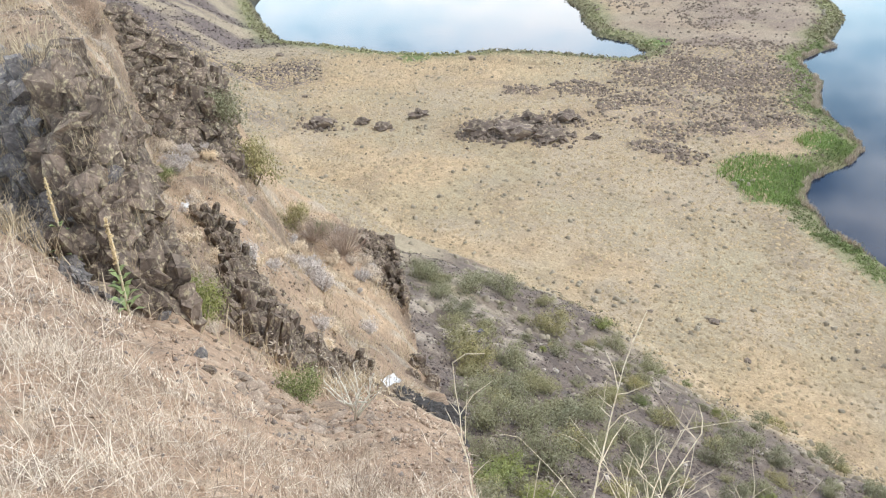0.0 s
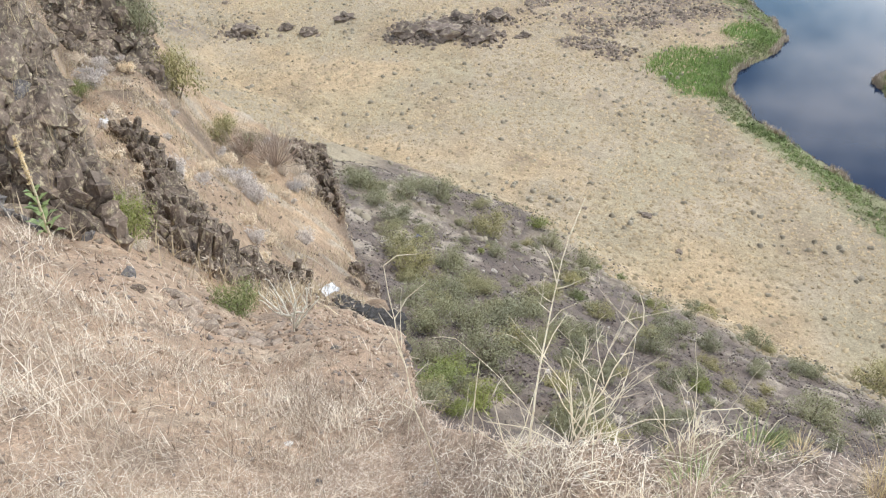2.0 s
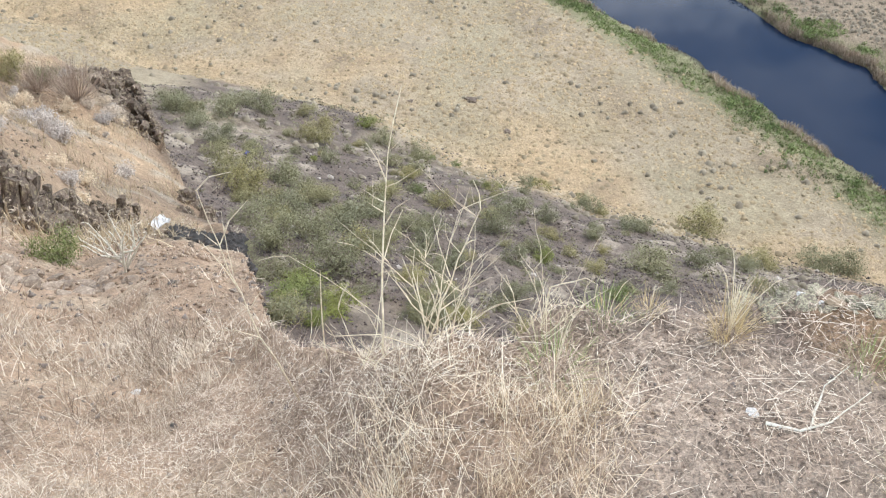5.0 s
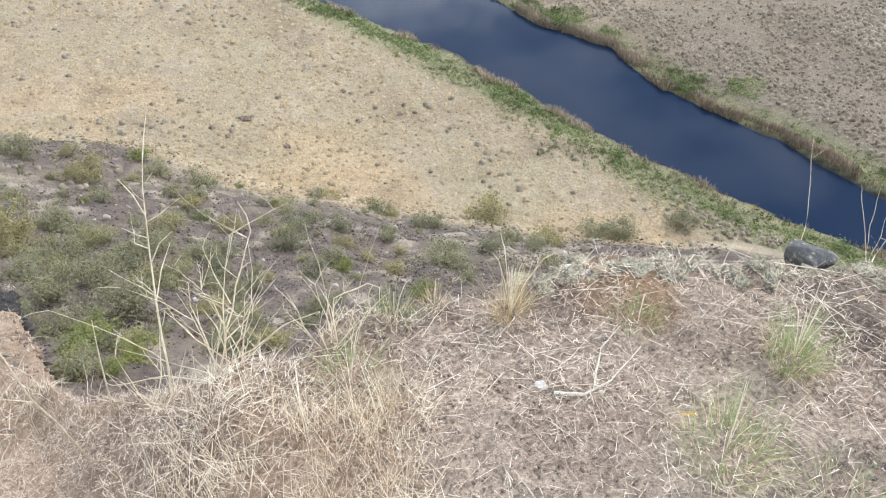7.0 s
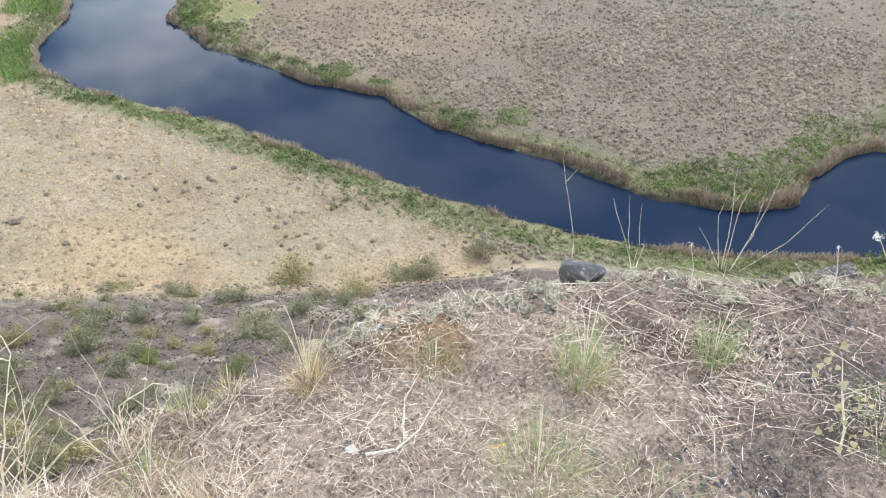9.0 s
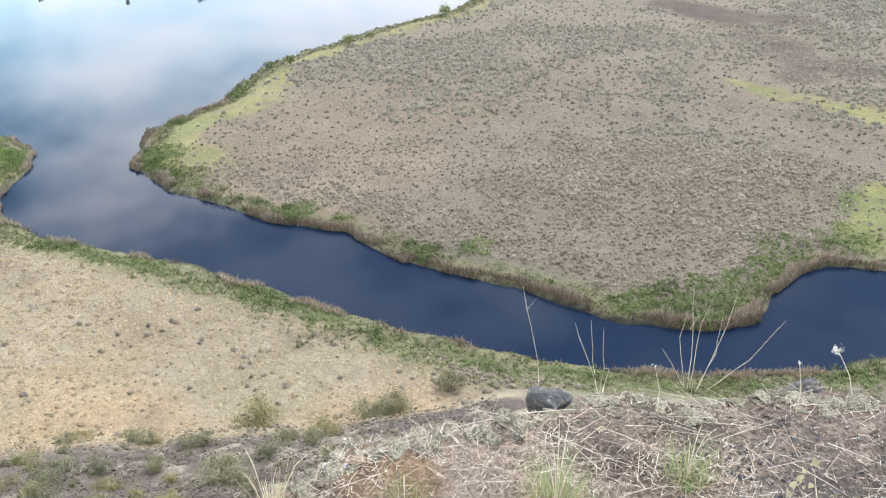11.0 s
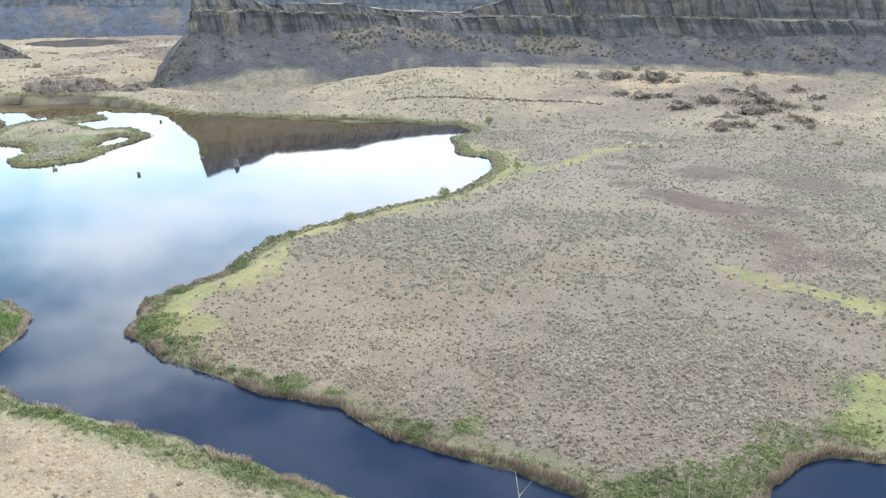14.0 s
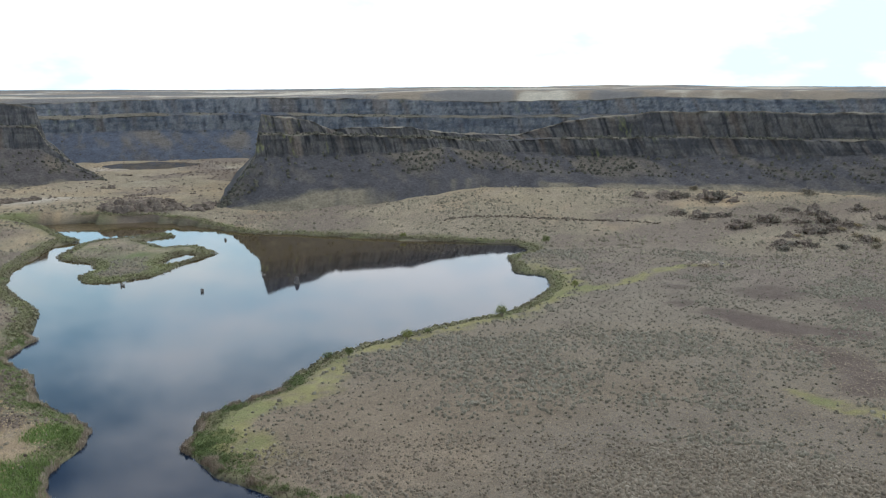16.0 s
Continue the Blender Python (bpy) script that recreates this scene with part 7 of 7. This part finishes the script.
weed("leaning bleached dead stalk over the gully", [
    ([(-0.37, 1.76, -0.48), (-0.43, 1.76, -0.19), (-0.46, 1.76, 0.07), (-0.48, 1.75, 0.34)], 0.0045),
    ([(-0.455, 1.76, 0.05), (-0.45, 1.76, 0.17), (-0.44, 1.76, 0.26)], 0.0018), ([(-0.47, 1.755, 0.16), (-0.49, 1.75, 0.20), (-0.50, 1.75, 0.21)], 0.0014),
    ([(-0.44, 1.76, -0.08), (-0.40, 1.76, -0.02), (-0.385, 1.76, 0.0)], 0.0014), ([(-0.43, 1.76, -0.15), (-0.455, 1.76, -0.25), (-0.46, 1.77, -0.36)], 0.0016)])
weed("short thick broken stalk", [([(-0.29, 1.88, -0.62), (-0.27, 1.89, -0.30), (-0.25, 1.9, -0.1)], 0.0055), ([(-0.265, 1.89, -0.3), (-0.245, 1.885, -0.36), (-0.24, 1.88, -0.42)], 0.002)])
weed("tangled bleached dead bush at the rim", [
    ([(0.0, 1.55, -0.12), (0.05, 1.59, -0.03), (0.11, 1.60, 0.15), (0.17, 1.60, 0.30)], 0.0045),
    ([(0.09, 1.6, 0.10), (0.07, 1.61, 0.20), (0.06, 1.61, 0.28)], 0.0022), ([(0.12, 1.6, 0.17), (0.09, 1.6, 0.22), (0.085, 1.6, 0.26)], 0.0014),
    ([(0.02, 1.57, -0.06), (0.01, 1.61, 0.05), (0.0, 1.61, 0.12), (0.01, 1.61, 0.19)], 0.0030), ([(0.0, 1.61, 0.07), (-0.06, 1.61, 0.16), (-0.13, 1.61, 0.23)], 0.0022),
    ([(0.06, 1.59, 0.0), (0.11, 1.60, 0.03), (0.17, 1.60, 0.12)], 0.0026), ([(0.12, 1.6, 0.05), (0.15, 1.6, 0.06), (0.19, 1.6, 0.08)], 0.0014),
    ([(0.03, 1.57, -0.07), (0.12, 1.59, -0.06), (0.20, 1.59, -0.01), (0.29, 1.58, 0.01)], 0.0030), ([(0.0, 1.56, -0.1), (-0.1, 1.60, -0.07), (-0.22, 1.60, -0.05)], 0.0028),
    ([(0.01, 1.56, -0.08), (-0.09, 1.6, -0.02), (-0.17, 1.6, 0.10), (-0.28, 1.59, 0.24)], 0.0020), ([(0.02, 1.57, -0.05), (0.06, 1.61, 0.05), (0.05, 1.61, 0.13), (0.02, 1.61, 0.17)], 0.0020),
    ([(0.10, 1.6, 0.12), (0.14, 1.6, 0.15), (0.145, 1.6, 0.22)], 0.0014), ([(0.05, 1.59, -0.04), (0.10, 1.58, 0.0), (0.13, 1.59, 0.04), (0.14, 1.59, 0.10)], 0.0018)])
weed("curled pale dry grass stems at the rim", [
    ([(0.30, 1.45, -0.02), (0.31, 1.52, 0.07), (0.285, 1.52, 0.16)], 0.0028), ([(0.305, 1.5, 0.03), (0.32, 1.52, 0.10), (0.40, 1.50, 0.135), (0.425, 1.49, 0.12), (0.42, 1.49, 0.06)], 0.0030),
    ([(0.30, 1.48, 0.0), (0.30, 1.53, 0.16), (0.28, 1.53, 0.34)], 0.0016), ([(0.33, 1.48, 0.0), (0.38, 1.49, 0.16), (0.43, 1.48, 0.30)], 0.0014),
    ([(0.30, 1.49, 0.02), (0.34, 1.5, 0.09), (0.35, 1.5, 0.02), (0.355, 1.5, -0.01)], 0.0022), ([(0.30, 1.48, 0.0), (0.27, 1.5, 0.05), (0.23, 1.5, 0.07)], 0.0018)])
weed("lone dry grass stalk beside the standing rock", [([(1.52, 1.28, 0.0), (1.61, 1.36, 0.05), (1.59, 1.39, 0.22), (1.58, 1.40, 0.30)], 0.0020), ([(1.59, 1.39, 0.22), (1.60, 1.38, 0.24), (1.615, 1.37, 0.265)], 0.0009)])
weed("three dry grass stalks on the rim", [([(1.66, 1.18, 0.0), (1.71, 1.23, 0.0), (1.69, 1.28, 0.13), (1.68, 1.29, 0.18)], 0.0020), ([(1.66, 1.18, 0.0), (1.71, 1.24, 0.06), (1.70, 1.25, 0.20)], 0.0018),
                                           ([(1.67, 1.18, 0.0), (1.72, 1.21, 0.05), (1.72, 1.22, 0.18)], 0.0016), ([(1.67, 1.17, 0.01), (1.73, 1.21, -0.02), (1.735, 1.2, 0.04), (1.72, 1.21, 0.045)], 0.0030)])
weed("spray of tall dry seed stalks at the rim", [([(1.86, 1.02, 0.0), (1.885, 1.04, 0.15), (1.89, 1.06, 0.31)], 0.0018), ([(1.87, 1.02, 0.0), (1.90, 1.03, 0.2), (1.91, 1.01, 0.29)], 0.0016),
                                                  ([(1.88, 1.0, 0.0), (1.93, 0.98, 0.15), (1.94, 0.96, 0.31)], 0.0018), ([(1.86, 1.03, 0.0), (1.87, 1.07, 0.15), (1.88, 1.06, 0.24)], 0.0014),
                                                  ([(1.86, 1.03, 0.0), (1.86, 1.08, 0.06), (1.85, 1.11, 0.10)], 0.0016), ([(1.87, 1.0, 0.0), (1.91, 0.98, 0.12), (1.92, 0.98, 0.26)], 0.0016),
                                                  ([(1.89, 0.98, 0.0), (1.95, 0.90, 0.12), (1.99, 0.84, 0.26)], 0.0018), ([(1.88, 1.05, 0.18), (1.90, 1.04, 0.22), (1.92, 1.02, 0.255)], 0.001)])
weed("forked grey dead twig lying on the soil", [([(0.70, 1.115, 0.018), (0.76, 1.08, 0.022), (0.83, 1.09, 0.024), (0.95, 1.15, 0.026)], 0.0042), ([(0.785, 1.085, 0.022), (0.81, 1.12, 0.028), (0.86, 1.18, 0.03), (0.94, 1.225, 0.028)], 0.0034)], "dead_twig", MAT_PALE)
SAGE_Z = seat(-2.14, 5.42)
weed("pale dead sage skeleton on the slope", [([(-2.14, 5.42, SAGE_Z), (-2.1, 5.4, SAGE_Z + 0.22), (-2.1, 5.36, SAGE_Z + 0.42)], 0.016)] + [
    ([(-2.13 + 0.02 * math.cos(a), 5.41, SAGE_Z + 0.05 + 0.02 * k), (-2.12 + 0.16 * math.cos(a), 5.40 + 0.09 * math.sin(a), SAGE_Z + 0.26), (-2.11 + 0.26 * math.cos(a + 0.2), 5.38 + 0.15 * math.sin(a), SAGE_Z + 0.44 - 0.07 * math.cos(2 * a))], 0.015)
    for k, a in enumerate([0.2, 0.8, 1.5, 2.2, 2.9, 3.6, 4.3, 5.0, 5.7])] + [
    ([(-2.12 + 0.15 * math.cos(a), 5.40, SAGE_Z + 0.25), (-2.12 + 0.2 * math.cos(a + 0.5), 5.39, SAGE_Z + 0.35), (-2.11 + 0.17 * math.cos(a + 0.8), 5.38, SAGE_Z + 0.48)], 0.005) for a in (0.4, 1.1, 1.9, 2.6, 3.3, 4.1, 4.8, 5.5)], "dead_bush", MAT_PALE)


# ---- forked dead bush at the rim ----
def forked_bush(label, foot, stems, reach, height, seed):
    """A bleached leafless bush whose stems fork twice."""
    rnd = random.Random(seed)
    e = thing("dead_bush", label, "dead plant", at=foot)

    def grow(start, way, length, thick, level):
        pts, q, d = [start], Vector(start), Vector(way).normalized()
        for _ in range(4):
            d = (d + Vector((rnd.uniform(-0.22, 0.22), rnd.uniform(-0.16, 0.16), rnd.uniform(-0.1, 0.2)))).normalized()
            q = q + d * length / 4
            pts.append(tuple(q))
        v, f = tube(pts, [thick, thick * 0.85, thick * 0.7, thick * 0.5, thick * 0.28], 5)
        part("stem" if level == 0 else "twig", v, f, MAT_STALK, e)
        if level < 2:
            for k in range(4 if level == 0 else 2):
                i = rnd.randint(1, 4)
                out = Vector((rnd.choice((-1, 1)) * rnd.uniform(0.4, 1), rnd.uniform(-0.5, 0.5), rnd.uniform(0.2, 1.0))).normalized()
                grow(pts[i], d * 0.6 + out, length * rnd.uniform(0.28, 0.5), thick * 0.55, level + 1)

    for k in range(stems):
        a = -1 + 2 * (k + 0.5) / stems
        grow((rnd.uniform(-0.03, 0.03), rnd.uniform(-0.02, 0.02), 0), (a * reach, rnd.uniform(-0.15, 0.15), height), math.hypot(a * reach, height) * rnd.uniform(0.65, 1.0), rnd.uniform(0.0013, 0.0021), 0)


forked_bush("bleached dead bush with many forked twigs", (0.06, 1.57, -0.09), 7, 0.2, 0.36, 91)
forked_bush("low bleached dead bush in dry grass", (0.28, 1.47, -0.03), 6, 0.2, 0.2, 92)
forked_bush("low tangled dead bush on the slope edge", (-0.14, 1.5, -0.08), 5, 0.2, 0.22, 93)


# ---- fluffy seed heads on thin stalks ----
def seed_stalk(foot, tip, size, seed):
    e = thing("seed_stalk", "thin stalk with a white fluffy seed head", "dead plant", "seed stalks at the rim", foot)
    top = Vector(tip) - Vector(foot)
    v, f = tube([(0, 0, -0.01), tuple(top * 0.5 + Vector((0.008, -0.006, 0))), tuple(top)], [0.0013, 0.0011, 0.0008], 6)
    part("stem", v, f, MAT_STALK, e)
    n = 5
    g = np.random.default_rng(seed)
    v, f, t = clumps(top.x + g.normal(0, size * 0.3, n), top.y + g.normal(0, size * 0.3, n), top.z + g.uniform(-size, size * 0.3, n), np.full(n, size), np.full(n, size), 26, 0.16, seed, slim=0.3)
    part("seed_head", v, f, MAT_SEED, e, "white fluffy seed head", {"tone": t})


for foot, tip, size, seed in (((1.92, 0.735, 0.04), (1.915, 0.752, 0.21), 0.009, 1), ((2.10, 0.66, 0.03), (2.075, 0.725, 0.185), 0.02, 2), ((1.665, 0.99, 0.04), (1.655, 1.006, 0.2), 0.007, 3)):
    seed_stalk(foot, tip, size, seed)


# ---- mulleins on the outcrop ----
def mullein(x, y, z, h, seed):
    e = thing("mullein", "tall mullein with a seeding spike and pale leaves", "plant", "mulleins by the outcrop", (x, y, z))
    g = np.random.default_rng(seed)
    v, f = tube([(0, 0, -0.1), (0.01, 0, h * 0.5), (0, 0.01, h)], [0.012, 0.011, 0.006], 7)
    part("stem", v, f, MAT_STALK, e)
    v, f, t = clumps(np.zeros(26), np.zeros(26), np.linspace(h * 0.55, h * 0.98, 26), np.full(26, 0.055), np.full(26, 0.04), 9, 0.3, seed)
    part("seed_spike", v, f, MAT_TAN_TUFT, e, "brown seed spike", {"tone": t})
    for k in range(22):
        a, hh = k * 2.4, h * (0.02 + 0.5 * k / 22)
        ln = 0.20 * (1 - 0.6 * k / 22)
        c, s = math.cos(a), math.sin(a)
        pts = [(0.01 * c, 0.01 * s, hh), (ln * 0.5 * c - 0.03 * s, ln * 0.5 * s + 0.03 * c, hh + ln * 0.5), (ln * c, ln * s, hh + ln * 0.55), (ln * 0.5 * c + 0.03 * s, ln * 0.5 * s - 0.03 * c, hh + ln * 0.5)]
        part("leaf", pts, [(0, 1, 2, 3)], MAT_MULLEIN, e)


MAT_MULLEIN, nt, p = material("mullein_leaf", 0.8)
ln = noise_tex(nt, 25, 4)
nt.links.new(ramp(nt, ln.outputs["Fac"], [(0.3, (0.22, 0.30, 0.12)), (0.7, (0.38, 0.46, 0.22))]), p.inputs["Base Color"])
mullein(-5.75, 7.0, seat(-5.75, 7.0), 1.05, 5)
mullein(-4.66, 6.28, seat(-4.66, 6.28), 1.08, 6)


# ---- dry leafy weed on dark soil ----
def leafy_weed():
    e = thing("leafy_weed", "withered olive-brown weed with curled leaves", "plant", at=(1.50, 0.44, 0.0))
    v, f = tube([(0, 0, -0.01), (0.02, 0.02, 0.08), (0.01, 0.05, 0.18), (0.0, 0.07, 0.27)], [0.003, 0.0026, 0.002, 0.001], 6)
    part("stem", v, f, MAT_STALK, e)
    rnd = random.Random(4)
    for k in range(34):
        t = rnd.uniform(0.05, 1)
        c = Vector((0.01 + rnd.uniform(-0.05, 0.05), 0.07 * t + rnd.uniform(-0.05, 0.05), 0.27 * t))
        a = Vector((rnd.uniform(-1, 1), rnd.uniform(-1, 1), rnd.uniform(-0.6, 0.5))).normalized() * rnd.uniform(0.010, 0.022)
        b = a.cross(Vector((rnd.uniform(-1, 1), rnd.uniform(-1, 1), 1))).normalized() * a.length * 0.5
        up = Vector((0, 0, a.length * 0.4))
        part("leaf", [tuple(c), tuple(c + a * 0.5 + b + up), tuple(c + a), tuple(c + a * 0.5 - b + up)], [(0, 1, 2, 3)], MAT_WITHERED, e)


MAT_WITHERED, nt, p = material("withered_leaf", 0.8)
ln = noise_tex(nt, 40, 4)
nt.links.new(ramp(nt, ln.outputs["Fac"], [(0.3, (0.33, 0.29, 0.15)), (0.7, (0.56, 0.50, 0.31))]), p.inputs["Base Color"])
leafy_weed()


# ---- litter ----
def scrap(name, label, x, y, z, w, d, mat, seed, lift=0.3):
    """A crumpled flat scrap."""
    bm = bmesh.new()
    bmesh.ops.create_grid(bm, x_segments=6, y_segments=5, size=0.5)
    for v in bm.verts:
        n = noise.noise(Vector((v.co.x * 3 + seed, v.co.y * 3, seed)))
        v.co.x *= 1 + 0.35 * noise.noise(Vector((v.co.y * 4, seed, 1)))
        v.co.y *= 1 + 0.35 * noise.noise(Vector((v.co.x * 4, seed, 7)))
        v.co.z = lift * n + 0.08
    bmesh.ops.solidify(bm, geom=bm.faces[:], thickness=0.04)
    me = bpy.data.meshes.new(name)
    bm.to_mesh(me)
    bm.free()
    me.materials.append(mat)
    ob = tagged(new(name, me), label, "litter")
    ob.matrix_world = pose(x, y, z, 0, 0, seed * 40) @ Matrix.Diagonal((w, d, min(w, d), 1))


def plain(name, colour, rough=0.6):
    m, nt, p = material(name, rough)
    n = noise_tex(nt, 8, 4)
    nt.links.new(ramp(nt, n.outputs["Fac"], [(0.3, tuple(c * 0.8 for c in colour)), (0.7, colour)]), p.inputs["Base Color"])
    return m


MAT_PAPER, MAT_BLUE, MAT_FILTER = plain("white_paper", (0.82, 0.82, 0.82)), plain("blue_plastic", (0.03, 0.08, 0.6), 0.4), plain("orange_paper", (0.7, 0.42, 0.12))
scrap("paper_scrap", "crumpled white paper on black stones", -3.05, 9.5, seat(-3.05, 9.5, -0.14), 0.24, 0.19, MAT_PAPER, 1)
scrap("paper_scrap", "small white paper scrap in the gully", -2.9, 9.55, seat(-2.9, 9.55, -0.03), 0.07, 0.05, MAT_PAPER, 2)
scrap("paper_scrap", "white paper on the orange hillside", -11.0, 18.55, seat(-11.0, 18.55, -0.1), 0.32, 0.2, MAT_PAPER, 3)
scrap("blue_bag", "crumpled bright blue plastic among bushes", -16.3, 93.7, seat(-16.3, 93.7, -0.3), 0.8, 0.7, MAT_BLUE, 4, 0.6)
v, f = tube([(0.92, 0.945, 0.024), (0.936, 0.94, 0.022), (0.956, 0.935, 0.021)], [0.0046, 0.005, 0.0046], 8)
tagged(part("cigarette_end", v, f, MAT_FILTER), "flattened orange cigarette end on the soil", "litter")
